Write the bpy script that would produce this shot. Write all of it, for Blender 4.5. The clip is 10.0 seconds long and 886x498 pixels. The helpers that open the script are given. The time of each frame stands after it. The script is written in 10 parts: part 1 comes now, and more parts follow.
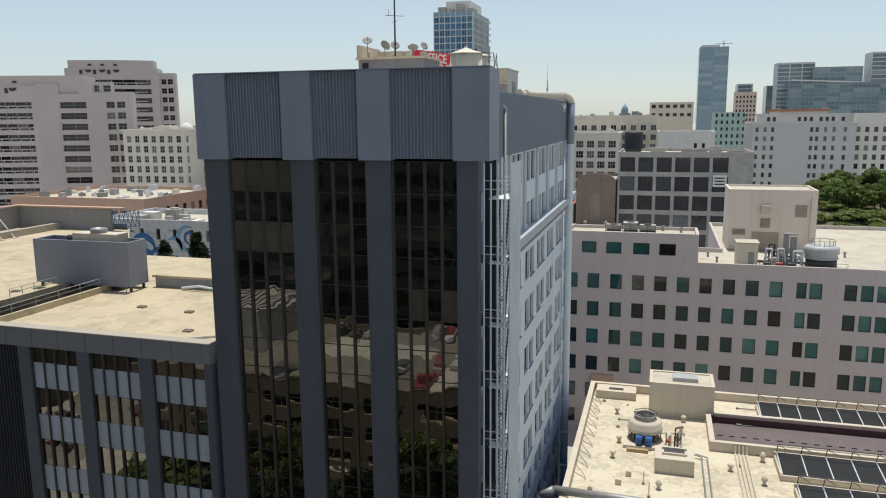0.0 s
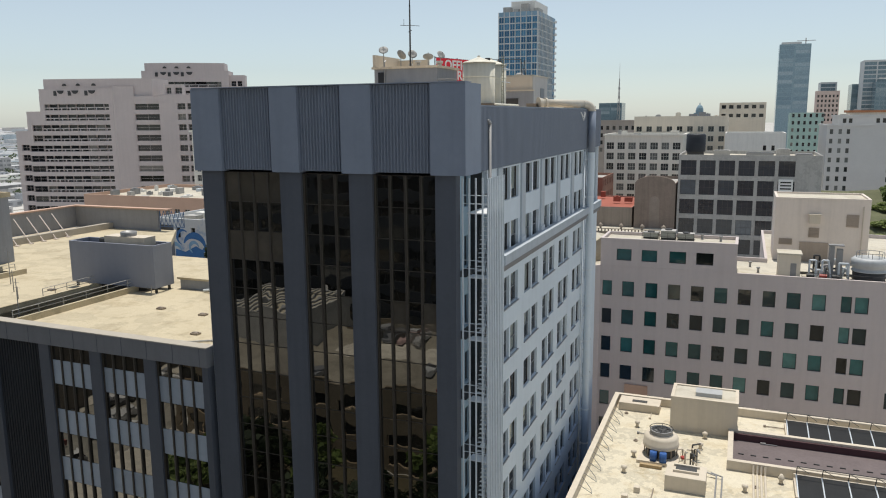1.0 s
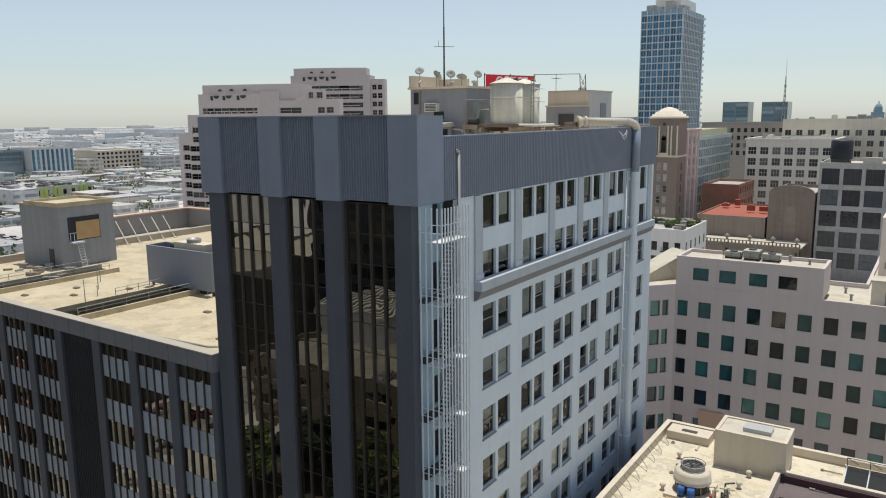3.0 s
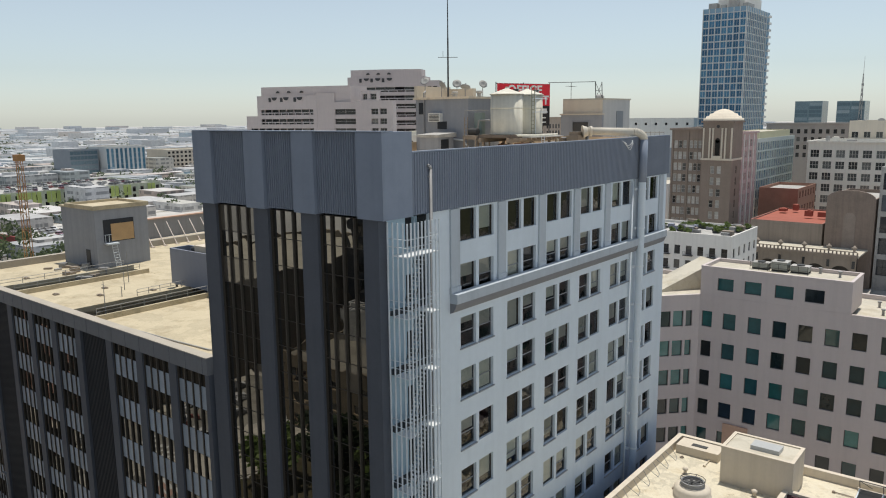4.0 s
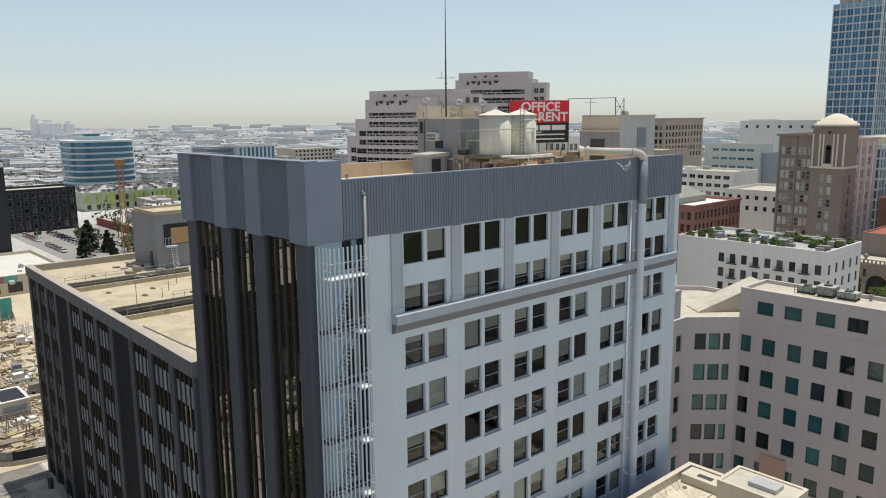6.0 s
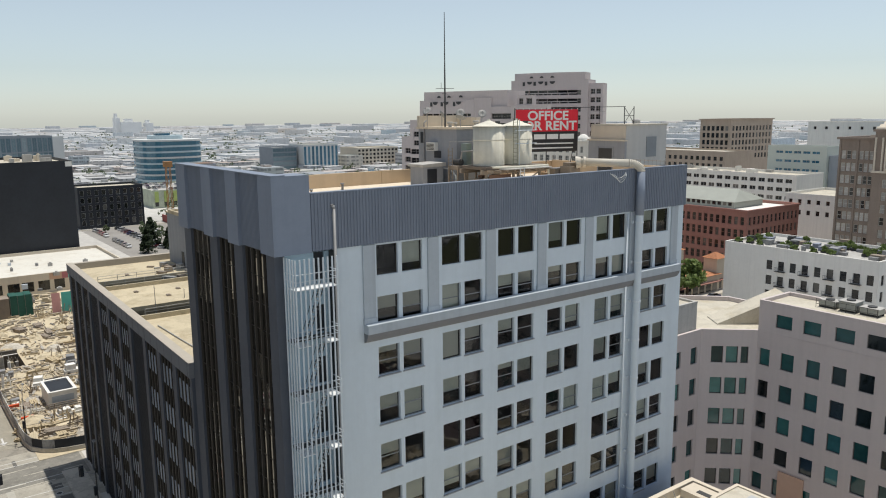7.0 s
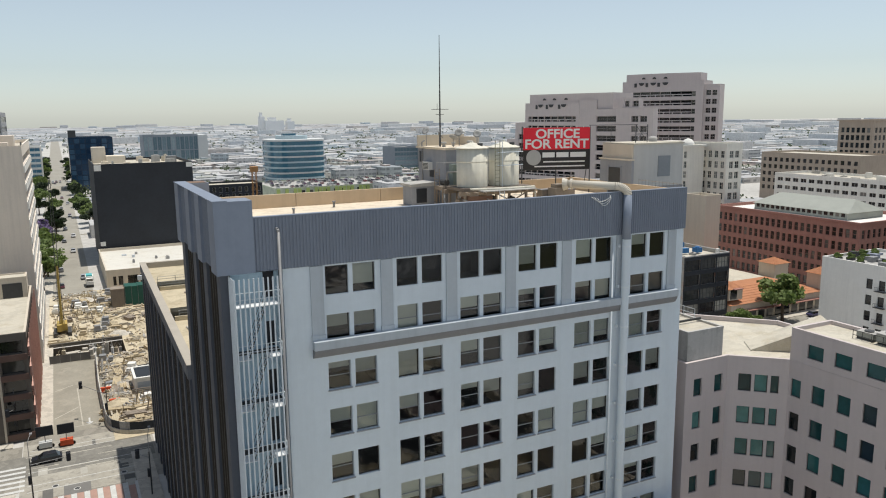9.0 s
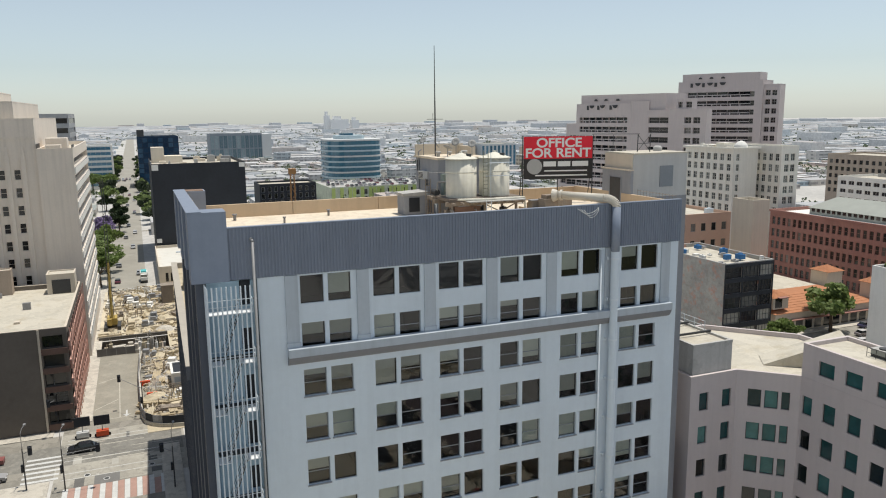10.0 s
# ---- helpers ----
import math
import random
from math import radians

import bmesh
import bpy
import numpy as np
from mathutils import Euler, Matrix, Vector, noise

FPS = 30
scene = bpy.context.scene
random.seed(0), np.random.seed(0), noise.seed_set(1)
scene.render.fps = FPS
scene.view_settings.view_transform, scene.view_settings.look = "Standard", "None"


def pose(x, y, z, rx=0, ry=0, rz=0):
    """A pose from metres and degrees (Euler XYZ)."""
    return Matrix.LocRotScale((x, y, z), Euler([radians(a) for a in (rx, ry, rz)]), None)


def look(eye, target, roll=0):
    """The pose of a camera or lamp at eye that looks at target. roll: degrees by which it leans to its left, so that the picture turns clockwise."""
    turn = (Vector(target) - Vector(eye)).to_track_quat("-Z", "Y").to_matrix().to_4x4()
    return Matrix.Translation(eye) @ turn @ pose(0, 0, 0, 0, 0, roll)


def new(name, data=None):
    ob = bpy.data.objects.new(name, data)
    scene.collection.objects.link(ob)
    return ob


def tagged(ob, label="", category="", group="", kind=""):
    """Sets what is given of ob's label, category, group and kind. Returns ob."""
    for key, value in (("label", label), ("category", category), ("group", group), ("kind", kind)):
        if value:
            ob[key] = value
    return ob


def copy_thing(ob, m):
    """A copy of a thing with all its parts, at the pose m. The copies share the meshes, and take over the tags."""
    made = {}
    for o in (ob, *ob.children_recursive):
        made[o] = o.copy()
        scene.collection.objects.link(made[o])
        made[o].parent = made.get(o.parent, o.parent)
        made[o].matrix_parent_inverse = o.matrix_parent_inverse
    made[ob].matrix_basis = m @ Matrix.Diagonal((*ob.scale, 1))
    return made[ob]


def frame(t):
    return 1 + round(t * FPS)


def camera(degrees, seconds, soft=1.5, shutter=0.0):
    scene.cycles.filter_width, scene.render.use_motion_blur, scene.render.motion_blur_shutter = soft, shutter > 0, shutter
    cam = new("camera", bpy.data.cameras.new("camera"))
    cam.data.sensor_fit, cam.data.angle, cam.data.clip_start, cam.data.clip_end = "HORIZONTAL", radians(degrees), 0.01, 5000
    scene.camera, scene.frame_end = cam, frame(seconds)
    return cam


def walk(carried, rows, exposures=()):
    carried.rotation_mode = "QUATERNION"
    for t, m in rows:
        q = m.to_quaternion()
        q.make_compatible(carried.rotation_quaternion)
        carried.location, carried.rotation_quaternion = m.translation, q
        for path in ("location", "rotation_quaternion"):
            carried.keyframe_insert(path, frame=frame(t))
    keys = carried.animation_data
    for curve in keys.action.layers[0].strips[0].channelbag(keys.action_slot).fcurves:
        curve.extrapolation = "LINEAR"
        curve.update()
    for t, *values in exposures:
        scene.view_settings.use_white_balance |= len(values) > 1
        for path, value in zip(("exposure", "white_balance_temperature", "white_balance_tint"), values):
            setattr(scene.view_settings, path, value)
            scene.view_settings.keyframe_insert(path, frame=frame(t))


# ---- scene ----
cam = camera(60.6, 10.0, soft=1.08)
METRES, EYE, TILT, LEAN, TURN = 65.0, 46.0, 0.0, 0.0, 16.1
ROWS = [
    (0.0, 0.0, 0.0, 0.0, -0.09, -9.84, 0.51),
    (0.5, 0.0422, 0.0002, 0.0067, 2.39, -9.87, 0.5),
    (1.0, 0.0855, 0.0014, 0.0134, 5.4, -9.88, 0.49),
    (1.5, 0.1289, 0.0045, 0.0204, 8.68, -9.89, 0.5),
    (2.0, 0.1725, 0.0095, 0.0274, 11.54, -9.9, 0.5),
    (2.5, 0.2197, 0.0166, 0.0345, 14.44, -9.9, 0.52),
    (4.0, 0.3554, 0.0488, 0.0573, 22.09, -9.95, 0.55),
    (4.5, 0.4012, 0.0642, 0.0642, 24.56, -9.95, 0.55),
    (5.0, 0.4474, 0.082, 0.0714, 27.01, -9.96, 0.54),
    (5.5, 0.4942, 0.101, 0.0786, 29.42, -9.96, 0.56),
    (7.0, 0.6339, 0.1729, 0.1025, 36.99, -10.03, 0.53),
    (7.5, 0.6792, 0.2008, 0.1106, 39.58, -10.05, 0.55),
    (8.0, 0.7225, 0.2321, 0.1187, 42.04, -10.06, 0.56),
    (8.5, 0.7644, 0.2658, 0.1263, 44.52, -10.07, 0.58),
    (9.0, 0.805, 0.3015, 0.1343, 47.01, -10.09, 0.6),
    (9.5, 0.8436, 0.3396, 0.142, 49.46, -10.09, 0.62),
    (10.0, 0.8799, 0.3799, 0.1504, 51.86, -10.15, 0.62),
]
walk(cam, [(t, pose(0, 0, EYE, TILT, LEAN, TURN) @ pose(METRES * x, METRES * y, METRES * z, 90 + pitch, roll, yaw)) for t, x, y, z, yaw, pitch, roll in ROWS])

# ---- world, sun ----
SUN_EL, SUN_AZ = 79.0, 96.0   # degrees; azimuth counter-clockwise from +x
world = bpy.data.worlds.new("sky")
scene.world = world
world.use_nodes = True
wn = world.node_tree.nodes
sky = wn.new("ShaderNodeTexSky")
sky.sky_type = "NISHITA"
sky.sun_disc = False
sky.sun_elevation = radians(SUN_EL)
sky.sun_rotation = radians(90 - SUN_AZ)
sky.altitude, sky.air_density, sky.dust_density, sky.ozone_density = 80, 1.0, 0.35, 2.6
soft_sky = wn.new("ShaderNodeHueSaturation")
soft_sky.inputs["Saturation"].default_value = 0.48
world.node_tree.links.new(sky.outputs[0], soft_sky.inputs["Color"])
cool = wn.new("ShaderNodeMix")
cool.data_type, cool.blend_type = "RGBA", "MULTIPLY"
cool.inputs[0].default_value = 1.0
cool.inputs[7].default_value = (0.925, 0.985, 1.0, 1)
world.node_tree.links.new(soft_sky.outputs[0], cool.inputs[6])
world.node_tree.links.new(cool.outputs[2], wn["Background"].inputs[0])
wn["Background"].inputs[1].default_value = 0.084
sun = new("sun", bpy.data.lights.new("sun", "SUN"))
sun.data.energy, sun.data.angle, sun.data.color = 2.8, radians(0.6), (1.0, 0.95, 0.86)
sun_dir = Vector((math.cos(radians(SUN_AZ)) * math.cos(radians(SUN_EL)), math.sin(radians(SUN_AZ)) * math.cos(radians(SUN_EL)), math.sin(radians(SUN_EL))))
sun.matrix_world = look(sun_dir * 300, (0, 0, 0))
scene.view_settings.exposure = 0.45

# ---- materials ----
MATS = {}


def ramp(tree, fac, stops):
    r = tree.nodes.new("ShaderNodeValToRGB")
    el = r.color_ramp.elements
    while len(el) < len(stops):
        el.new(0.5)
    for e, (p, c) in zip(el, stops):
        e.position, e.color = p, (*c, 1)
    tree.links.new(fac, r.inputs[0])
    return r.outputs[0]


def noise_node(tree, scale, detail=4, rough=0.6, stretch=None):
    n = tree.nodes.new("ShaderNodeTexNoise")
    n.inputs["Scale"].default_value, n.inputs["Detail"].default_value, n.inputs["Roughness"].default_value = scale, detail, rough
    g = tree.nodes.new("ShaderNodeNewGeometry")
    if stretch:
        m = tree.nodes.new("ShaderNodeMapping")
        m.inputs["Scale"].default_value = stretch
        tree.links.new(g.outputs["Position"], m.inputs[0])
        tree.links.new(m.outputs[0], n.inputs["Vector"])
    else:
        tree.links.new(g.outputs["Position"], n.inputs["Vector"])
    return n.outputs["Fac"]


def mix(tree, fac, a, b, mode="MIX"):
    m = tree.nodes.new("ShaderNodeMix")
    m.data_type, m.blend_type = "RGBA", mode
    for v, k in ((fac, 0), (a, 6), (b, 7)):
        if hasattr(v, "links"):
            tree.links.new(v, m.inputs[k])
        else:
            m.inputs[k].default_value = v if k == 0 else (*v, 1)
    return m.outputs[2]


def surface(name, color, rough=0.8, vary=0.12, big=0.15, fine=2.5, bump=0.15, metal=0.0, streak=0.0, stain=None, spec=0.4, random=0.0):
    """Plain weathered surface: blotches at two scales, streaks down walls, fine relief."""
    if name in MATS:
        return MATS[name]
    m = bpy.data.materials.new(name)
    m.use_nodes = True
    t = m.node_tree
    b = t.nodes["Principled BSDF"]
    c = Vector(color)
    dark, light = tuple(c * (1 - vary)), tuple(min(1, v * (1 + vary * 0.7)) for v in c)
    col = ramp(t, noise_node(t, big, 5, 0.65), [(0.3, dark), (0.7, light)])
    col = mix(t, 0.35, col, ramp(t, noise_node(t, fine, 6, 0.7), [(0.3, tuple(c * (1 - vary * 1.6))), (0.7, light)]))
    if streak:
        s = ramp(t, noise_node(t, 1.0, 5, 0.6, (1.3, 1.3, 0.06)), [(0.45, (1, 1, 1)), (0.75, (1 - streak,) * 3)])
        col = mix(t, 1.0, col, s, "MULTIPLY")
    if stain:
        f = ramp(t, noise_node(t, big * 2.2, 6, 0.7), [(0.52, (0, 0, 0)), (0.72, (0.8, 0.8, 0.8))])
        col = mix(t, f, col, stain)
    if random:
        oi = t.nodes.new("ShaderNodeObjectInfo")
        col = mix(t, 1.0, col, ramp(t, oi.outputs["Random"], [(0, (1 - random,) * 3), (1, (1, 1, 1))]), "MULTIPLY")
    t.links.new(col, b.inputs["Base Color"])
    b.inputs["Roughness"].default_value, b.inputs["Metallic"].default_value = rough, metal
    b.inputs["Specular IOR Level"].default_value = spec
    if bump:
        bp = t.nodes.new("ShaderNodeBump")
        bp.inputs["Strength"].default_value, bp.inputs["Distance"].default_value = bump, 0.05
        t.links.new(noise_node(t, fine * 4, 5, 0.7), bp.inputs["Height"])
        t.links.new(bp.outputs[0], b.inputs["Normal"])
    MATS[name] = m
    return m


def weather(m, scale, amount, lo=0.5, hi=0.62):
    """Adds dirt with a sharp-edged shape of its own, as ponded water leaves it, and hairline seams."""
    t = m.node_tree
    b = t.nodes["Principled BSDF"]
    src = b.inputs["Base Color"].links[0].from_socket
    f = noise_node(t, scale, 8, 0.62)
    c = mix(t, 1.0, src, ramp(t, f, [(lo, (1, 1, 1)), (lo + 0.03, (1 - amount,) * 3), (hi, (1 - amount * 0.35,) * 3), (hi + 0.1, (1, 1, 1))]), "MULTIPLY")
    c = mix(t, 1.0, c, ramp(t, noise_node(t, 9.0, 3, 0.5), [(0.25, (0.86, 0.84, 0.8)), (0.5, (1, 1, 1))]), "MULTIPLY")
    t.links.new(c, b.inputs["Base Color"])


def glazing(name, stops, rough=0.06, ior=1.6, tint=(1, 1, 1), wave=0.04):
    """Opaque dark window glass with a clear reflection; each pane takes its own tone."""
    if name in MATS:
        return MATS[name]
    m = bpy.data.materials.new(name)
    m.use_nodes = True
    t = m.node_tree
    b = t.nodes["Principled BSDF"]
    oi = t.nodes.new("ShaderNodeObjectInfo")
    col = ramp(t, oi.outputs["Random"], stops)
    col = mix(t, 1.0, col, ramp(t, noise_node(t, 0.9, 3), [(0.3, (0.7, 0.7, 0.7)), (0.7, (1, 1, 1))]), "MULTIPLY")
    t.links.new(col, b.inputs["Base Color"])
    b.inputs["Roughness"].default_value, b.inputs["IOR"].default_value = rough, ior
    b.inputs["Specular Tint"].default_value = (*tint, 1)
    bp = t.nodes.new("ShaderNodeBump")
    bp.inputs["Strength"].default_value, bp.inputs["Distance"].default_value = wave, 0.3
    t.links.new(noise_node(t, 0.35, 2), bp.inputs["Height"])
    t.links.new(bp.outputs[0], b.inputs["Normal"])
    MATS[name] = m
    return m


def clear_glass(name, tint=(0.9, 0.92, 0.9), ior=1.55):
    """Thin clear pane: a mirror by Fresnel, else see-through."""
    m = bpy.data.materials.new(name)
    m.use_nodes = True
    t = m.node_tree
    out = t.nodes["Material Output"]
    tr = t.nodes.new("ShaderNodeBsdfTransparent")
    tr.inputs[0].default_value = (*tint, 1)
    gl = t.nodes.new("ShaderNodeBsdfGlossy")
    gl.inputs["Roughness"].default_value = 0.03
    fr = t.nodes.new("ShaderNodeFresnel")
    fr.inputs[0].default_value = ior
    mx = t.nodes.new("ShaderNodeMixShader")
    bp = t.nodes.new("ShaderNodeBump")
    bp.inputs["Strength"].default_value, bp.inputs["Distance"].default_value = 0.06, 0.3
    t.links.new(noise_node(t, 0.6, 2), bp.inputs["Height"])
    t.links.new(bp.outputs[0], gl.inputs["Normal"])
    t.links.new(fr.outputs[0], mx.inputs[0])
    t.links.new(tr.outputs[0], mx.inputs[1])
    t.links.new(gl.outputs[0], mx.inputs[2])
    t.links.new(mx.outputs[0], out.inputs["Surface"])
    return m


def island(name, stops, rough=0.8, metal=0.0):
    """Each joined piece takes its own tone."""
    m = bpy.data.materials.new(name)
    m.use_nodes = True
    t = m.node_tree
    b = t.nodes["Principled BSDF"]
    g = t.nodes.new("ShaderNodeNewGeometry")
    col = ramp(t, g.outputs["Random Per Island"], stops)
    col = mix(t, 0.5, col, mix(t, 1.0, col, ramp(t, noise_node(t, 0.25, 6, 0.75), [(0.3, (0.35, 0.35, 0.35)), (0.7, (1.15, 1.15, 1.15))]), "MULTIPLY"))
    t.links.new(col, b.inputs["Base Color"])
    b.inputs["Roughness"].default_value, b.inputs["Metallic"].default_value = rough, metal
    return m


NAVY = surface("grey_blue_metal_cladding", (0.225, 0.262, 0.33), 0.55, 0.08, 0.4, 3, 0.05, streak=0.12)
NAVY_RIB = surface("ribbed_grey_metal", (0.195, 0.224, 0.28), 0.5, 0.07, 0.3, 3, 0.03, streak=0.1)
PIER = surface("dark_painted_pier", (0.085, 0.096, 0.12), 0.6, 0.12, 0.3, 3, 0.05, streak=0.15)
WHITE = surface("painted_white_concrete", (0.615, 0.685, 0.745), 0.75, 0.06, 0.12, 1.5, 0.12, streak=0.06)
t_ = WHITE.node_tree
b_ = t_.nodes["Principled BSDF"]
sep = t_.nodes.new("ShaderNodeSeparateXYZ")
geo_ = t_.nodes.new("ShaderNodeNewGeometry")
t_.links.new(geo_.outputs["Position"], sep.inputs[0])
hgt = t_.nodes.new("ShaderNodeMath")
hgt.operation = "MULTIPLY_ADD"
hgt.inputs[1].default_value = 6.0
t_.links.new(noise_node(t_, 0.25, 4), hgt.inputs[0])
t_.links.new(sep.outputs["Z"], hgt.inputs[2])
rng_ = t_.nodes.new("ShaderNodeMapRange")
rng_.inputs["From Min"].default_value, rng_.inputs["From Max"].default_value = 21.0, 11.0
t_.links.new(hgt.outputs[0], rng_.inputs["Value"])
t_.links.new(mix(t_, rng_.outputs[0], b_.inputs["Base Color"].links[0].from_socket, (0.10, 0.22, 0.45)), b_.inputs["Base Color"])   # blue mural paint low on the wall
LEDGE = surface("grey_painted_ledge", (0.44, 0.485, 0.53), 0.7, 0.08, 0.3, 3, 0.1, streak=0.12)
STEEL_W = surface("galvanised_pale_steel", (0.64, 0.69, 0.73), 0.5, 0.12, 0.8, 8, 0.05)
MULLION = surface("dark_bronze_mullion", (0.05, 0.043, 0.036), 0.45, 0.1, 1, 5, 0.0)
BRONZE = glazing("bronze_glass", [(0, (0.004, 0.004, 0.0035)), (0.8, (0.008, 0.0075, 0.006)), (1, (0.018, 0.016, 0.012))], 0.012, 2.7, (0.97, 0.94, 0.86), 0.05)
BRONZE_B = glazing("bronze_glass_over_blinds", [(0, (0.085, 0.074, 0.058)), (1, (0.14, 0.12, 0.095))], 0.012, 2.0, (0.97, 0.94, 0.86), 0.05)
PANEL = surface("pale_spandrel_panel", (0.40, 0.455, 0.53), 0.4, 0.1, 0.5, 3, 0.02, random=0.25)
FRAME = surface("grey_window_frame", (0.28, 0.30, 0.32), 0.5, 0.1, 1, 6, 0.0)
CLEAR = clear_glass("window_glass", (0.86, 0.89, 0.88), 1.75)
BLIND = surface("fabric_roller_blind", (0.78, 0.79, 0.72), 0.9, 0.05, 1, 6, 0.0, random=0.45)
# near-black: the shade inside the rooms is put into the colour
ROOM = surface("painted_room_shade", (0.04, 0.045, 0.048), 0.9, 0.2, 0.3, 2, 0.0)
ROOF = surface("cream_roof_coating", (0.55, 0.475, 0.335), 0.9, 0.10, 0.12, 1.8, 0.2, stain=(0.36, 0.29, 0.18))
ROOF_W = surface("white_roof_coating", (0.56, 0.52, 0.435), 0.85, 0.08, 0.15, 1.8, 0.15, stain=(0.44, 0.38, 0.27))
TAN = surface("tan_parapet_paint", (0.62, 0.48, 0.33), 0.85, 0.07, 0.3, 2, 0.1, streak=0.1)
GREYW = surface("grey_stucco", (0.28, 0.285, 0.30), 0.85, 0.10, 0.2, 2, 0.15, streak=0.12)
PINK = surface("pinkish_grey_stucco", (0.57, 0.505, 0.49), 0.85, 0.05, 0.1, 2, 0.1, streak=0.07)
TEAL = glazing("teal_tinted_glass", [(0, (0.008, 0.010, 0.010)), (0.25, (0.014, 0.026, 0.028)), (0.45, (0.016, 0.055, 0.058)), (0.62, (0.02, 0.09, 0.09)), (0.85, (0.04, 0.17, 0.165)), (1, (0.10, 0.25, 0.23))], 0.05, 1.6)
DARKG = glazing("dark_window_glass", [(0, (0.008, 0.009, 0.01)), (0.7, (0.02, 0.022, 0.024)), (0.9, (0.06, 0.06, 0.055)), (1, (0.22, 0.21, 0.19))], 0.06, 1.55)
GREYG = glazing("grey_window_glass", [(0, (0.03, 0.035, 0.036)), (0.5, (0.08, 0.09, 0.088)), (1, (0.24, 0.25, 0.235))], 0.1, 1.55)
# pale blue tones put distance haze into the glass colour
HAZEG = glazing("haze_paled_glass", [(0, (0.22, 0.33, 0.40)), (0.5, (0.30, 0.42, 0.48)), (1, (0.42, 0.52, 0.57))], 0.15, 1.5)
BLUEG = glazing("blue_curtain_glass", [(0, (0.035, 0.14, 0.22)), (0.6, (0.06, 0.21, 0.32)), (1, (0.18, 0.34, 0.44))], 0.08, 1.8)
BLINDG = glazing("window_glass_with_blinds", [(0, (0.012, 0.013, 0.014)), (0.42, (0.03, 0.03, 0.03)), (0.5, (0.20, 0.20, 0.18)), (0.75, (0.45, 0.43, 0.38)), (1, (0.62, 0.60, 0.54))], 0.12, 1.5)
CREAM = surface("cream_stucco", (0.62, 0.55, 0.45), 0.85, 0.07, 0.15, 2, 0.1, streak=0.1)
BEIGE = surface("beige_stucco", (0.74, 0.66, 0.54), 0.85, 0.07, 0.15, 2, 0.1, streak=0.1)
COURT = surface("rose_grey_concrete", (0.60, 0.53, 0.51), 0.85, 0.06, 0.1, 1, 0.05, streak=0.06)
IVORY = surface("ivory_masonry", (0.80, 0.77, 0.69), 0.85, 0.07, 0.15, 1.5, 0.1, streak=0.1)
WHITEM = surface("white_masonry", (0.78, 0.765, 0.72), 0.85, 0.07, 0.15, 1.5, 0.1, streak=0.1)
CONC = surface("grey_concrete", (0.47, 0.46, 0.44), 0.85, 0.12, 0.2, 2, 0.15, streak=0.15)
BROWN = surface("brown_masonry", (0.42, 0.345, 0.28), 0.9, 0.12, 0.2, 2.5, 0.2, streak=0.12)
BRICK = surface("red_brick", (0.37, 0.19, 0.155), 0.9, 0.18, 0.4, 6, 0.25, streak=0.1)
REDROOF = surface("red_roof_coating", (0.36, 0.115, 0.08), 0.85, 0.15, 0.2, 2, 0.1)
SALMON = surface("salmon_stucco", (0.55, 0.37, 0.28), 0.9, 0.08, 0.2, 2, 0.1)
BROWNP = surface("dark_brown_wall_paint", (0.16, 0.14, 0.12), 0.7, 0.2, 0.15, 1, 0.05)
BLACKP = surface("black_wall_paint", (0.022, 0.026, 0.034), 0.6, 0.3, 0.15, 1, 0.05)
TILE = surface("orange_clay_tile", (0.45, 0.20, 0.10), 0.85, 0.2, 0.6, 6, 0.3)
ASPHALT = surface("asphalt", (0.31, 0.29, 0.25), 0.9, 0.18, 0.08, 2, 0.2, stain=(0.36, 0.34, 0.30))
PAVE = surface("pale_concrete_pavement", (0.56, 0.52, 0.45), 0.9, 0.10, 0.25, 2, 0.15)
GROUND = surface("dusty_city_ground", (0.52, 0.505, 0.475), 0.95, 0.35, 0.012, 0.3, 0.0)
PAINTW = surface("white_road_paint", (0.62, 0.62, 0.60), 0.8, 0.2, 0.8, 5, 0.0)
PAINTR = surface("red_road_paint", (0.44, 0.28, 0.23), 0.85, 0.2, 0.8, 5, 0.0)
STEEL = surface("grey_steel", (0.30, 0.30, 0.30), 0.5, 0.15, 1, 8, 0.05, metal=0.3)
TSTEEL = surface("weathered_tan_steel", (0.30, 0.25, 0.20), 0.7, 0.25, 0.8, 5, 0.1)
DSTEEL = surface("dark_steel", (0.06, 0.06, 0.06), 0.6, 0.2, 1, 8, 0.05)

weather(ROOF, 0.22, 0.15)
weather(ROOF_W, 0.2, 0.13)
weather(ASPHALT, 0.3, 0.25)
weather(PAVE, 0.4, 0.2)
weather(CONC, 0.3, 0.15)

# ---- mesh building ----


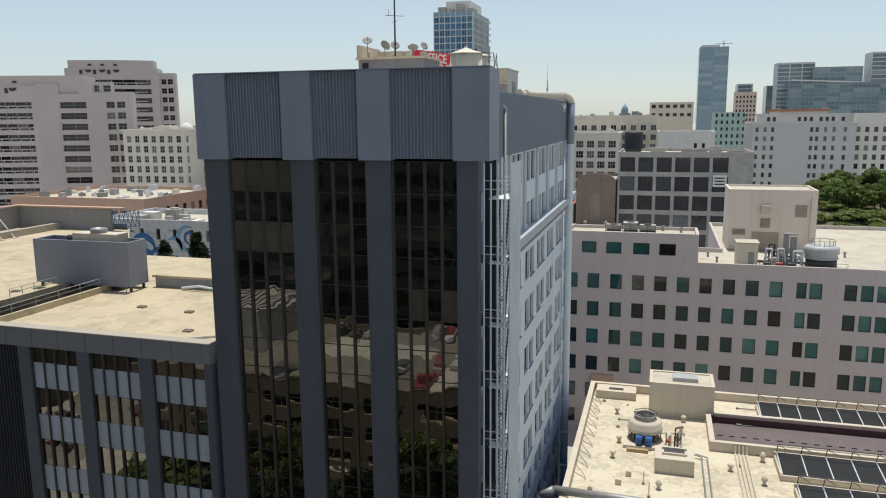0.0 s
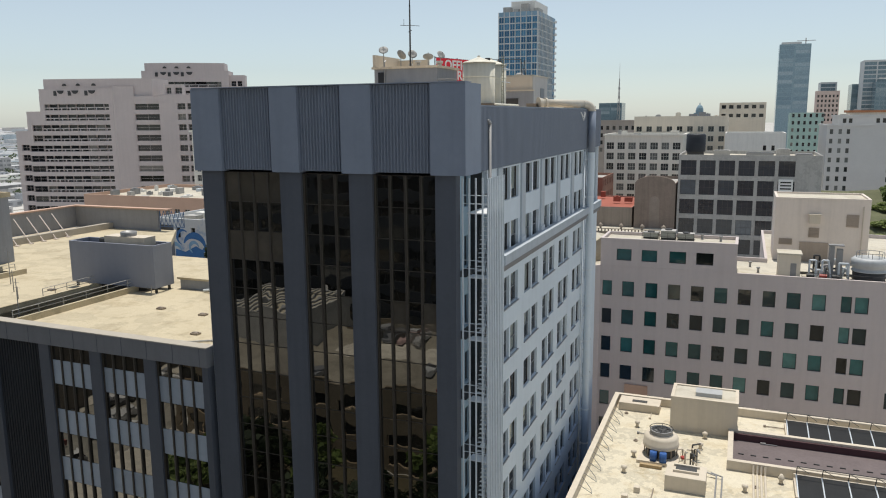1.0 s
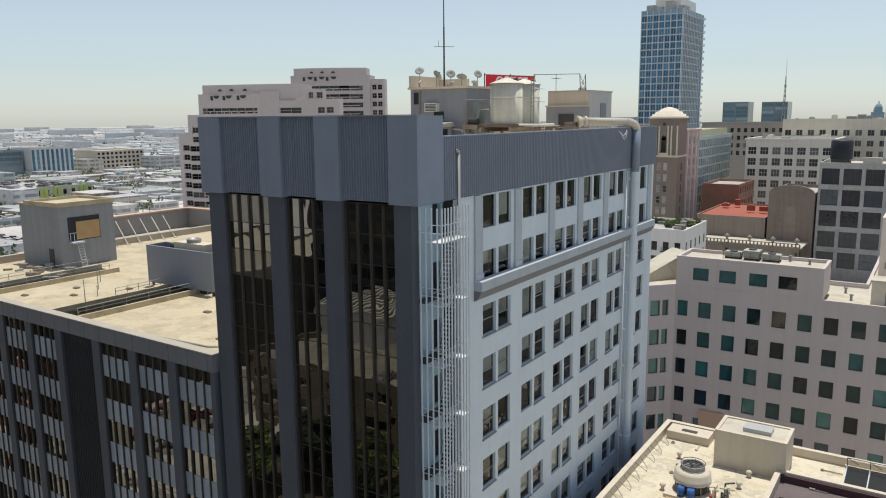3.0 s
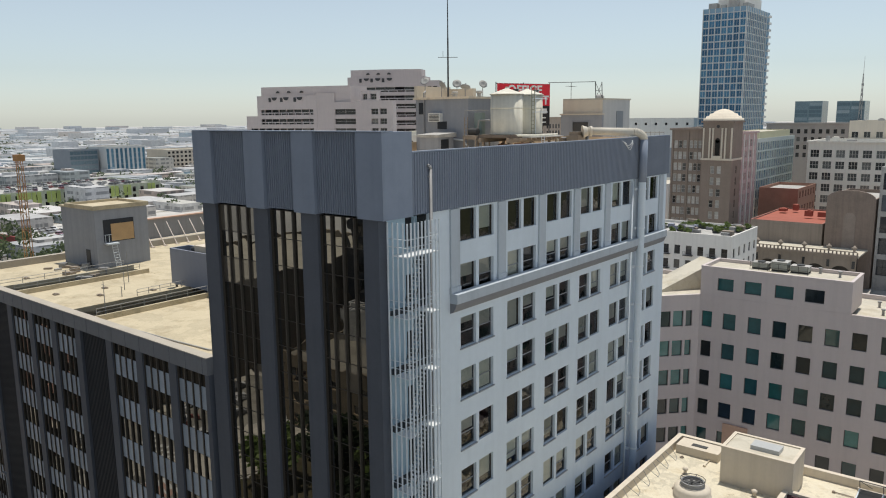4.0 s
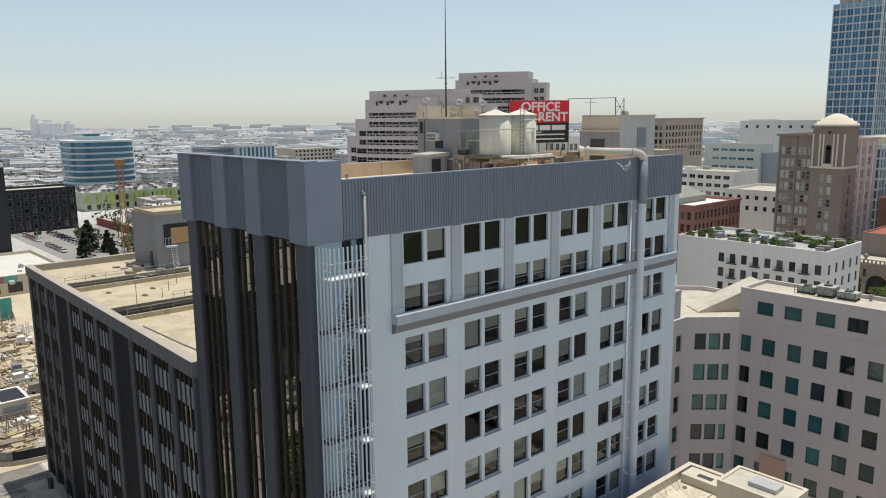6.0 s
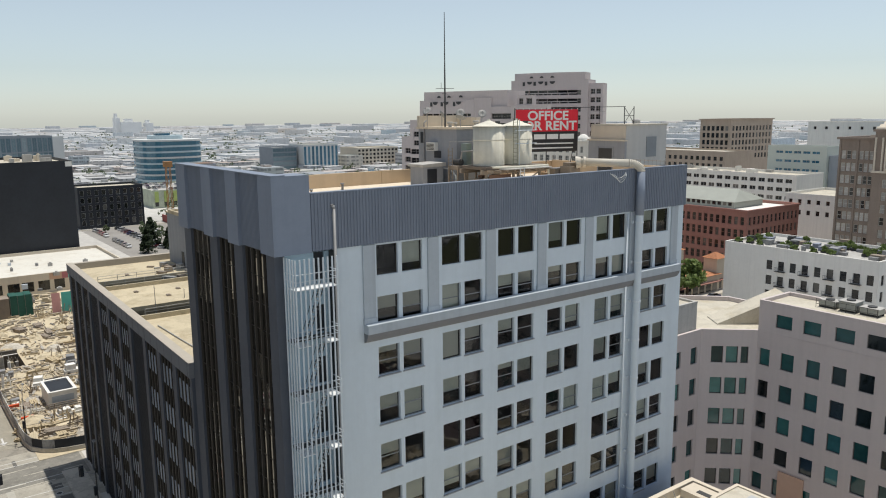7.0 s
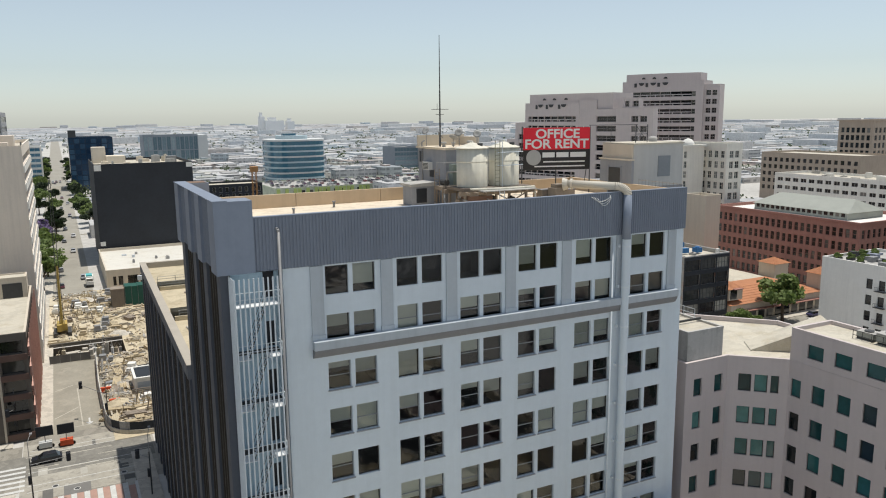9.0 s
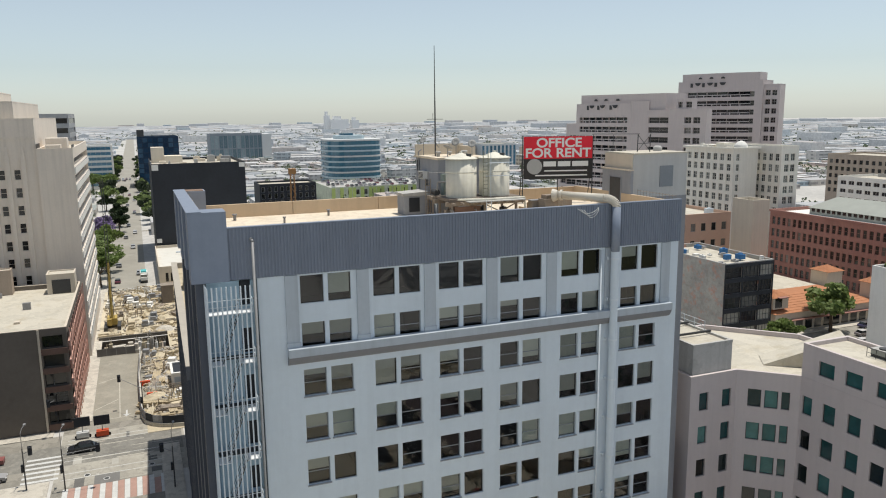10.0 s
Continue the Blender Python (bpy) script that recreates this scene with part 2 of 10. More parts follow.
class Geo:
    """Faces gathered for one mesh."""

    def __init__(self):
        self.v, self.f, self.m = [], [], []

    def face(self, pts, m=0):
        n = len(self.v)
        self.v += [tuple(p) for p in pts]
        self.f.append(tuple(range(n, n + len(pts))))
        self.m.append(m)

    def box(self, x0, x1, y0, y1, z0, z1, m=0, top=None):
        n = len(self.v)
        self.v += [(x, y, z) for z in (z0, z1) for x, y in ((x0, y0), (x1, y0), (x1, y1), (x0, y1))]
        for k, q in enumerate(((3, 2, 1, 0), (4, 5, 6, 7), (0, 1, 5, 4), (1, 2, 6, 5), (2, 3, 7, 6), (3, 0, 4, 7))):
            self.f.append(tuple(n + i for i in q))
            self.m.append(top if top is not None and k == 1 else m)
        return self

    def obox(self, mat, sx, sy, sz, m=0):
        """A box of that size, centred on the pose mat's origin in x and y, standing on it."""
        n = len(self.v)
        for z in (0, sz):
            for x, y in ((-sx / 2, -sy / 2), (sx / 2, -sy / 2), (sx / 2, sy / 2), (-sx / 2, sy / 2)):
                self.v.append(tuple(mat @ Vector((x, y, z))))
        for q in ((3, 2, 1, 0), (4, 5, 6, 7), (0, 1, 5, 4), (1, 2, 6, 5), (2, 3, 7, 6), (3, 0, 4, 7)):
            self.f.append(tuple(n + i for i in q))
            self.m.append(m)
        return self

    def tube(self, p0, p1, r0, r1=None, n=10, m=0, caps=True):
        r1 = r0 if r1 is None else r1
        p0, p1 = Vector(p0), Vector(p1)
        q = (p1 - p0).to_track_quat("Z", "Y")
        k = len(self.v)
        for p, r in ((p0, r0), (p1, r1)):
            for i in range(n):
                a = 2 * math.pi * i / n
                self.v.append(tuple(p + q @ Vector((r * math.cos(a), r * math.sin(a), 0))))
        for i in range(n):
            j = (i + 1) % n
            self.f.append((k + i, k + j, k + n + j, k + n + i))
            self.m.append(m)
        if caps:
            self.f += [tuple(range(k + n - 1, k - 1, -1)), tuple(range(k + n, k + 2 * n))]
            self.m += [m, m]
        return self

    def path(self, pts, r, n=10, m=0):
        for a, b in zip(pts, pts[1:]):
            self.tube(a, b, r, r, n, m)
        return self

    def lathe(self, c, prof, n=24, m=0):
        """Rings of (radius, height) round the upright axis through c."""
        k = len(self.v)
        for r, z in prof:
            for i in range(n):
                a = 2 * math.pi * i / n
                self.v.append((c[0] + r * math.cos(a), c[1] + r * math.sin(a), c[2] + z))
        for a in range(len(prof) - 1):
            for i in range(n):
                j = (i + 1) % n
                self.f.append((k + a * n + i, k + a * n + j, k + (a + 1) * n + j, k + (a + 1) * n + i))
                self.m.append(m)
        self.f.append(tuple(k + (len(prof) - 1) * n + i for i in range(n)))
        self.m.append(m)
        return self

    def mesh(self, name, mats, shift=Vector()):
        me = bpy.data.meshes.new(name)
        me.from_pydata([tuple(Vector(p) - shift) for p in self.v], [], self.f)
        for m in mats:
            me.materials.append(m)
        me.polygons.foreach_set("material_index", self.m)
        me.update()
        return me


def origin(ob):
    loc = Vector()
    while ob:
        loc = loc + ob.location
        ob = ob.parent
    return loc


def thing(name, x, y, z, label, category, group="", kind=""):
    ob = new(name)
    ob.location = (x, y, z)
    ob.empty_display_size = 0.1
    return tagged(ob, label, category, group, kind)


def part(name, geo, mats, parent=None, label="", smooth=False):
    mats = mats if isinstance(mats, (list, tuple)) else [mats]
    ob = new(name, geo.mesh(name, mats, origin(parent) if parent else Vector()))
    if smooth:
        ob.data.polygons.foreach_set("use_smooth", [len(p.vertices) == 4 for p in ob.data.polygons])
    if parent:
        ob.parent = parent
    return tagged(ob, label)


def solo(name, geo, mats, label, category, group="", kind="", smooth=False):
    """A thing of one mesh, its origin at its own base."""
    mats = mats if isinstance(mats, (list, tuple)) else [mats]
    lo = Vector((sum(p[0] for p in geo.v) / len(geo.v), sum(p[1] for p in geo.v) / len(geo.v), min(p[2] for p in geo.v)))
    ob = new(name, geo.mesh(name, mats, lo))
    ob.location = lo
    if smooth:
        ob.data.polygons.foreach_set("use_smooth", [len(p.vertices) == 4 for p in ob.data.polygons])
    return tagged(ob, label, category, group, kind)


def placed(name, mesh, parent, world_m):
    """A part on a shared mesh, put at a pose of the world."""
    ob = new(name, mesh)
    ob.parent = parent
    ob.matrix_basis = Matrix.Translation(-origin(parent)) @ world_m
    return ob


UP = Vector((0, 0, 1))


class Face:
    """One upright wall face: a start, a direction along it, its inward normal."""

    def __init__(self, x0, y0, x1, y1):
        self.o, d = Vector((x0, y0, 0)), Vector((x1 - x0, y1 - y0, 0))
        self.length, self.a = d.length, d.normalized()
        self.n = UP.cross(self.a)

    def at(self, u, d, z):
        return self.o + self.a * u + self.n * d + UP * z

    def place(self, u, d, z):
        m = Matrix((self.a, self.n, UP)).transposed().to_4x4()
        m.translation = self.at(u, d, z)
        return m

    def slab(self, g, u0, u1, d0, d1, z0, z1, m=0):
        n = len(g.v)
        g.v += [tuple(self.at(u, d, z)) for z in (z0, z1) for u, d in ((u0, d0), (u1, d0), (u1, d1), (u0, d1))]
        for q in ((3, 2, 1, 0), (4, 5, 6, 7), (0, 1, 5, 4), (1, 2, 6, 5), (2, 3, 7, 6), (3, 0, 4, 7)):
            g.f.append(tuple(n + i for i in q))
            g.m.append(m)

    def wall(self, g, zlo, zhi, us, zs, depth=0.3, skip=(), m=0, u_end=None):
        """The outer skin with real recesses: us and zs are (start, end) of the openings."""
        end = self.length if u_end is None else u_end
        uc = [0.0] + [v for p in us for v in p] + [end]
        zc = [zlo] + [v for p in zs for v in p] + [zhi]
        for i in range(len(uc) - 1):
            if uc[i + 1] - uc[i] < 1e-4:
                continue
            for j in range(len(zc) - 1):
                if zc[j + 1] - zc[j] < 1e-4:
                    continue
                u0, u1, z0, z1 = uc[i], uc[i + 1], zc[j], zc[j + 1]
                if i % 2 and j % 2 and (i // 2, j // 2) not in skip:
                    A, B = ((u0, z0), (u1, z0), (u1, z1), (u0, z1)), depth
                    for k in range(4):
                        (ua, za), (ub, zb) = A[k], A[(k + 1) % 4]
                        g.face((self.at(ua, 0, za), self.at(ub, 0, zb), self.at(ub, B, zb), self.at(ua, B, za)), m)
                else:
                    g.face((self.at(u0, 0, z0), self.at(u1, 0, z0), self.at(u1, 0, z1), self.at(u0, 0, z1)), m)


WIN = {}


def window_mesh(w, h, frame_mat, pane_mat, nx=1, nz=1, bar=0.07):
    """A framed sash: outer frame, glazing bars and a pane set behind them; origin at its lower left."""
    key = (round(w, 2), round(h, 2), frame_mat.name, pane_mat.name, nx, nz, bar)
    if key not in WIN:
        g = Geo()
        xs = [c for i in range(nx + 1) for c in (i * (w - bar) / nx, i * (w - bar) / nx + bar)]
        zs = [c for i in range(nz + 1) for c in (i * (h - bar) / nz, i * (h - bar) / nz + bar)]
        at = {(i, j): i * len(zs) + j for i in range(len(xs)) for j in range(len(zs))}
        g.v = [(x, 0.0, z) for x in xs for z in zs]
        for i in range(len(xs) - 1):
            for j in range(len(zs) - 1):
                q = (at[i, j], at[i + 1, j], at[i + 1, j + 1], at[i, j + 1])
                if i % 2 and j % 2:
                    n = len(g.v)
                    g.v += [(g.v[k][0], 0.06, g.v[k][2]) for k in q]
                    for k in range(4):
                        g.f.append((q[k], q[(k + 1) % 4], n + (k + 1) % 4, n + k))
                        g.m.append(0)
                    g.f.append((n, n + 1, n + 2, n + 3))
                    g.m.append(1)
                else:
                    g.f.append(q)
                    g.m.append(0)
        WIN[key] = g.mesh("window", [frame_mat, pane_mat])
    return WIN[key]


def grid(n, start, step, size):
    return [(start + i * step, start + i * step + size) for i in range(n)]


def spread(length, n, size, edge=1.0):
    step = (length - 2 * edge - size) / max(1, n - 1)
    return grid(n, edge, step, size)


def inset(poly, t):
    """The outline moved inwards by t, with mitred corners."""
    out, n = [], len(poly)
    for k in range(n):
        p0, p1, p2 = (Vector((*poly[(k + i) % n], 0)) for i in (-1, 0, 1))
        n1, n2 = UP.cross((p1 - p0).normalized()), UP.cross((p2 - p1).normalized())
        b = (n1 + n2) / max(0.3, 1 + n1.dot(n2))
        q = p1 + b * t
        out.append((q.x, q.y))
    return out


def block(root, name, x0, x1, y0, y1, z0, z1, mat, roof_mat, label="", lip=0.25):
    """A plain raised block as a part of its building, with a raised edge round its roof."""
    g = Geo()
    g.box(x0, x1, y0, y1, z0, z1, 0, 1)
    ob = part(name, g, [mat, roof_mat], root, label)
    g = Geo()
    out, inn = ((x0 - 0.03, y0 - 0.03), (x1 + 0.03, y0 - 0.03), (x1 + 0.03, y1 + 0.03), (x0 - 0.03, y1 + 0.03)), ((x0 + 0.3, y0 + 0.3), (x1 - 0.3, y0 + 0.3), (x1 - 0.3, y1 - 0.3), (x0 + 0.3, y1 - 0.3))
    g.v = [(*p, z) for ring in (out, inn) for z in (z1 + 0.002, z1 + lip) for p in ring]
    for k in range(4):
        n = (k + 1) % 4
        for q in ((k, n, 4 + n, 4 + k), (4 + k, 4 + n, 12 + n, 12 + k), (12 + k, 12 + n, 8 + n, 8 + k)):
            g.f.append(q)
            g.m.append(0)
    part("roof_edge", g, mat, ob)
    return ob


def building(name, label, poly, z1, wall_mat, roof_mat, faces=(), parapet=0.9, thick=0.35, coping=None, z0=0.0, category="building", group="", depth=0.3, cornice=0.0):
    """A building on the outline poly (counter-clockwise from above). faces: {edge: (us, zs, frame, pane, nx, nz, skip)}."""
    faces = dict(faces)
    cx, cy = sum(p[0] for p in poly) / len(poly), sum(p[1] for p in poly) / len(poly)
    root = thing(name, cx, cy, z0, label, category, group)
    g = Geo()
    wins = []
    ring_in, ring_out = inset(poly, thick), inset(poly, -cornice - 0.03)
    inner = inset(poly, thick - 0.04)
    for k in range(len(poly)):
        f = Face(*poly[k], *poly[(k + 1) % len(poly)])
        us, zs, skip = (), (), ()
        if k in faces:
            us, zs, fm, pm, nx, nz, skip = faces[k]
            wins += [(f.place(u0, depth - 0.1, za), window_mesh(u1 - u0, zb - za, fm, pm, nx, nz)) for i, (u0, u1) in enumerate(us) for j, (za, zb) in enumerate(zs) if (i, j) not in skip]
        f.wall(g, z0, z1, us, zs, depth, skip)
        p, q = ring_in[k], ring_in[(k + 1) % len(poly)]
        g.face(((*q, z1 - parapet), (*p, z1 - parapet), (*p, z1), (*q, z1)))
        g.face(((*poly[k], z1), (*poly[(k + 1) % len(poly)], z1), (*q, z1), (*p, z1)))
    part("wall", g, wall_mat, root)
    g = Geo()
    g.face([(x, y, z1 - parapet) for x, y in ring_in])
    part("roof", g, roof_mat, root)
    if parapet > 0.2 or cornice:
        g = Geo()
        za, zb = z1 - (0.55 if cornice else 0.0) + 0.003, z1 + 0.1
        for k in range(len(poly)):
            j = (k + 1) % len(poly)
            o0, o1, i0, i1 = ring_out[k], ring_out[j], inner[k], inner[j]
            if not cornice:
                i0, i1 = ring_in[k], ring_in[j]
            g.face(((*o0, za), (*o1, za), (*o1, zb), (*o0, zb)))
            g.face(((*o0, zb), (*o1, zb), (*i1, zb), (*i0, zb)))
            g.face(((*i1, z1 + 0.003), (*i0, z1 + 0.003), (*i0, zb), (*i1, zb)))
            g.face(((*o1, za), (*o0, za), (*poly[k], za), (*poly[j], za)))
        part("coping", g, coping or wall_mat, root)
    for m, me in wins:
        placed("window", me, root, m)
    return root


def rect(x0, x1, y0, y1):
    """Edges: 0 faces -y, 1 faces +x, 2 faces +y, 3 faces -x."""
    return [(x0, y0), (x1, y0), (x1, y1), (x0, y1)]

# ---- ground, streets ----
g = Geo()
PIT = (-154.6, -143.1, 27.6, 44.0)
for a, b, c, d in ((-4700, PIT[0], -2500, 4700), (PIT[1], 2500, -2500, 4700), (PIT[0], PIT[1], -2500, PIT[2]), (PIT[0], PIT[1], PIT[3], 4700)):
    g.face(((a, c, 0), (b, c, 0), (b, d, 0), (a, d, 0)))
solo("ground", g, GROUND, "dusty pale city ground reaching the horizon", "ground", kind="structure")


def strip(name, x0, x1, y0, y1, z, mat, label, kind="structure"):
    return solo(name, Geo().box(x0, x1, y0, y1, 0.002, z), mat, label, name, kind=kind)


strip("road", -143, 400, 24, 40, 0.02, ASPHALT, "worn grey asphalt street between the buildings")
strip("road", -2600, -156, 24, 40, 0.02, surface("dusty_worn_asphalt", (0.34, 0.32, 0.275), 0.9, 0.2, 0.08, 2, 0.2, stain=(0.26, 0.245, 0.215)), "worn grey asphalt street leading out to the horizon")
g = Geo()
for a, b, c, d in ((PIT[0] - 0.4, PIT[0], PIT[2], PIT[3]), (PIT[1], PIT[1] + 0.4, PIT[2], PIT[3]), (PIT[0], PIT[1], PIT[2] - 0.4, PIT[2]), (PIT[0], PIT[1], PIT[3], PIT[3] + 0.4)):
    g.box(a, b, c, d, -9.0, -0.01)
g.box(PIT[0], PIT[1], PIT[2], PIT[3], -9.4, -9.0)
solo("excavation", g, surface("dark_shoring_earth", (0.17, 0.14, 0.105), 0.95, 0.3, 0.3, 2, 0.3), "dark shored pit dug across the street", "pit", kind="structure")
strip("roadway", -143, -98, 24.1, 37.6, 0.027, surface("dusty_grey_asphalt", (0.31, 0.29, 0.24), 0.9, 0.22, 0.14, 2, 0.2, stain=(0.41, 0.375, 0.31)), "dusty grey roadway beside the building site")
strip("road", -95, -77, -400, 23.9, 0.02, ASPHALT, "worn grey asphalt cross street")
strip("road", -89, -75, 150, 420, 0.02, ASPHALT, "asphalt street lined with parked cars")
strip("pavement", -84, 200, 40, 43, 0.16, PAVE, "pale concrete pavement along the street")
strip("pavement", -91, -89, 150, 300, 0.16, PAVE, "pale concrete pavement along the shops")
strip("pavement", -240, -100, 22.5, 28.5, 0.16, PAVE, "pale concrete pavement along the street")
strip("pavement", -99, -95, -100, 22.4, 0.16, PAVE, "pale concrete pavement at the corner")

# ---- the tower ----
TX0, TX1, TY0, TY1 = -28.5, -9.8, 43.2, 87.2
ROOFZ = 45.9
LAND, DOOR_U = 41.25, 2.5   # top fire-escape landing; exit doors along the niche
tower = thing("office_tower", -19, 65, 0, "white and slate-grey twelve-storey office tower with bronze glass front", "office tower")
front, side = Face(TX0, TY0, TX1, TY0), Face(TX1, TY0, TX1, TY1)

# white side wall with paired windows
SROWS = [(43.4 - 3.84 * k - 2.25, 43.4 - 3.84 * k) for k in range(11)][::-1]
BAY = [50.8, 56.75, 62.5, 68.25, 74.35, 80.75]
PAIR = [v for b in BAY for v in ((b - TY0, b - TY0 + 1.86), (b - TY0 + 2.22, b - TY0 + 4.08))]
g = Geo()
Face(TX1, TY0 + 4.35, TX1, TY1).wall(g, 0, 46.0, [(a - 4.35, b - 4.35) for a, b in PAIR], SROWS, 0.32)
NX = TX1 - 1.1
gn = Geo()
g.face(((TX1, TY0 + 4.35, 0), (NX, TY0 + 4.35, 0), (NX, TY0 + 4.35, 46), (TX1, TY0 + 4.35, 46)))
Face(NX, TY0 + 0.6, NX, TY0 + 4.35).wall(gn, 0, 46.0, [(DOOR_U, DOOR_U + 0.85)], [(z + LAND - 41.15, z + LAND - 39.15) for z, _ in SROWS], 0.25)
gn.face(((TX1 - 0.47, TY0 + 0.62, 0), (NX, TY0 + 0.62, 0), (NX, TY0 + 0.62, 43.5), (TX1 - 0.47, TY0 + 0.62, 43.5)))
g.face(((TX1, TY0 + 0.6, 43.48), (NX, TY0 + 0.6, 43.48), (NX, TY0 + 4.35, 43.48), (TX1, TY0 + 4.35, 43.48)))
f = Face(TX1, TY1, TX0, TY1)
f.wall(g, 0, 46.0, (), ())
f = Face(TX0, TY1, TX0, TY0)
f.wall(g, 0, 46.0, (), ())
part("wall", g, WHITE, tower, "white painted concrete side wall")
part("niche_wall", gn, surface("pale_blue_wall_paint", (0.40, 0.545, 0.655), 0.75, 0.08, 0.2, 1.5, 0.1, streak=0.08), tower, "pale blue painted stair niche")

# rooms behind the white wall, their dimness put into a near-black colour
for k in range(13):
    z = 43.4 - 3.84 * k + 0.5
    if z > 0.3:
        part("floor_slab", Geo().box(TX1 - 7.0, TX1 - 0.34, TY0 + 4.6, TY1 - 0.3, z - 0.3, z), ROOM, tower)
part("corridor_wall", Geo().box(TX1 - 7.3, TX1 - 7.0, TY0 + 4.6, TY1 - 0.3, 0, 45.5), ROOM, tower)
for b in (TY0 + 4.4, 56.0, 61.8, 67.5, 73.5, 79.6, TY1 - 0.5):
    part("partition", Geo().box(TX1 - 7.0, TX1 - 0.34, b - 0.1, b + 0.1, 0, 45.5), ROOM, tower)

g = Geo()
for x in (0.0, 1.80):
    g.box(x, x + 0.06, 0, 0.08, 0, 2.25)
for z in (0, 1.06, 2.19):
    g.box(0, 1.86, 0.005, 0.075, z, z + 0.06)
g.box(-0.08, 1.94, -0.30, 0.0, -0.09, -0.002)
SASH = g.mesh("window_frame", [FRAME])
SASH1 = Geo().box(0.0, 0.06, 0, 0.08, 0, 2.25).box(1.8, 1.86, 0, 0.08, 0, 2.25).box(0, 1.86, 0.005, 0.075, 0, 0.06).box(0, 1.86, 0.005, 0.075, 2.19, 2.25).mesh("window_frame", [MULLION])
PANE = Geo()
PANE.face(((0.05, 0.04, 0.05), (1.81, 0.04, 0.05), (1.81, 0.04, 2.2), (0.05, 0.04, 2.2)))
PANE = PANE.mesh("pane", [CLEAR])
BLINDS = []
for h in (0.5, 0.95, 1.15, 1.6, 2.1):
    b = Geo().box(0.08, 1.78, 0.12, 0.135, 2.2 - h, 2.2).tube((0.08, 0.128, 2.2 - h), (1.78, 0.128, 2.2 - h), 0.02, n=6)
    BLINDS.append(b.mesh("blind", [BLIND]))
rng = random.Random(4)
for j, (za, zb) in enumerate(SROWS):
    for i, (u0, u1) in enumerate(PAIR):
        m = side.place(u0, 0.2, za)
        w = new("window")
        w.parent = tower
        w.matrix_basis = Matrix.Translation(-origin(tower)) @ m
        w.empty_display_size = 0.1
        plain = j == 10 or rng.random() < 0.2
        for nm, me in (("window_frame", SASH1 if plain else SASH), ("pane", PANE)):
            o = new(nm, me)
            o.parent = w
        if rng.random() < (0.45 if j == 10 else 0.66):
            o = new("blind", rng.choice(BLINDS))
            o.parent = w

# bronze glass front between dark piers
PX = [(0.15, 1.75), (6.2, 7.75), (11.2, 12.8), (16.95, 18.25)]
GX = [(1.75, 6.2), (7.75, 11.2), (12.8, 16.95)]
for a, b in PX:
    g = Geo()
    front.slab(g, a, b, -0.14, 0.6, 0, 43.6)
    part("pier", g, PIER, tower, "dark painted concrete pier")
BLINDED = {0: {(0, 0), (0, 1), (0, 2), (0, 3), (2, 0), (2, 1), (2, 2), (2, 3), (6, 3)}, 1: set(), 2: {(4, 1), (4, 3), (5, 2)}}   # (row, column) of panes with drawn blinds
GROWS = [(43.4 - 1.96 * (k + 1), 43.4 - 1.96 * k) for k in range(22)]
for (a, b), n in zip(GX, (4, 3, 4)):
    w = (b - a) / n
    g = Geo()
    for i in range(n + 1):
        front.slab(g, a + i * w - 0.065, a + i * w + 0.065, 0.08, 0.4, 0.3, 43.4)
    for k, (za, zb) in enumerate(GROWS):
        front.slab(g, a, b, 0.215, 0.3, zb - 0.025, zb + 0.025)
    bay = part("curtain_wall_bay", g, MULLION, tower, "dark bronze mullions")
    gp = Geo()
    gp.face(((0, 0, 0.02), (w - 0.04, 0, 0.02), (w - 0.04, 0, 1.94), (0, 0, 1.94)))
    me, me_b = gp.mesh("pane", [BRONZE]), gp.mesh("pane", [BRONZE_B])
    for i in range(n):
        for k, (za, zb) in enumerate(GROWS):
            placed("pane", me_b if (k, i) in BLINDED.get(GX.index((a, b)), ()) else me, bay, front.place(a + i * w + 0.02, 0.24, za) @ pose(0, 0, 0, random.uniform(-0.25, 0.25), 0, random.uniform(-0.3, 0.3)))


def ribbed(f, u0, u1, d, z0, z1, pitch=0.255, rise=0.06):
    """Corrugated sheet: upright ribs with sloping flanks."""
    g = Geo()
    n = max(1, round((u1 - u0) / pitch))
    p = (u1 - u0) / n
    prof = []
    for i in range(n):
        u = u0 + i * p
        prof += [(u, d), (u + 0.45 * p, d), (u + 0.55 * p, d - rise), (u + 0.9 * p, d - rise)]
    prof.append((u1, d))
    for (a, da), (b, db) in zip(prof, prof[1:]):
        g.face((f.at(a, da, z0), f.at(b, db, z0), f.at(b, db, z1), f.at(a, da, z1)))
    f.slab(g, u0, u1, d + 0.01, d + 0.2, z0, z1 + 0.03)
    return g


# slate fascia
FP = [(-0.1, 2.0), (5.85, 7.85), (10.9, 12.95), (16.8, 19.0)]
FB = [(2.0, 5.85), (7.85, 10.9), (12.95, 16.8)]
for k, (a, b) in enumerate(FP):
    g = Geo()
    if k == 3:
        g.box(TX0 + a, TX1 + 0.28, TY0 - 0.45, TY0 + 2.3, 43.5, 48.8)
    elif k == 0:
        g.box(TX0 - 0.2, TX0 + b, TY0 - 0.45, TY0 + 2.3, 43.5, 48.8)
    else:
        front.slab(g, a, b, -0.45, 0.5, 43.5, 48.8)
    part("fascia_pier", g, NAVY, tower, "slate-grey metal cladding over the pier")
for a, b in FB:
    part("fascia_panel", ribbed(front, a, b, -0.15, 43.6, 48.77, 0.215, 0.085), NAVY_RIB, tower, "ribbed slate-grey metal panel")
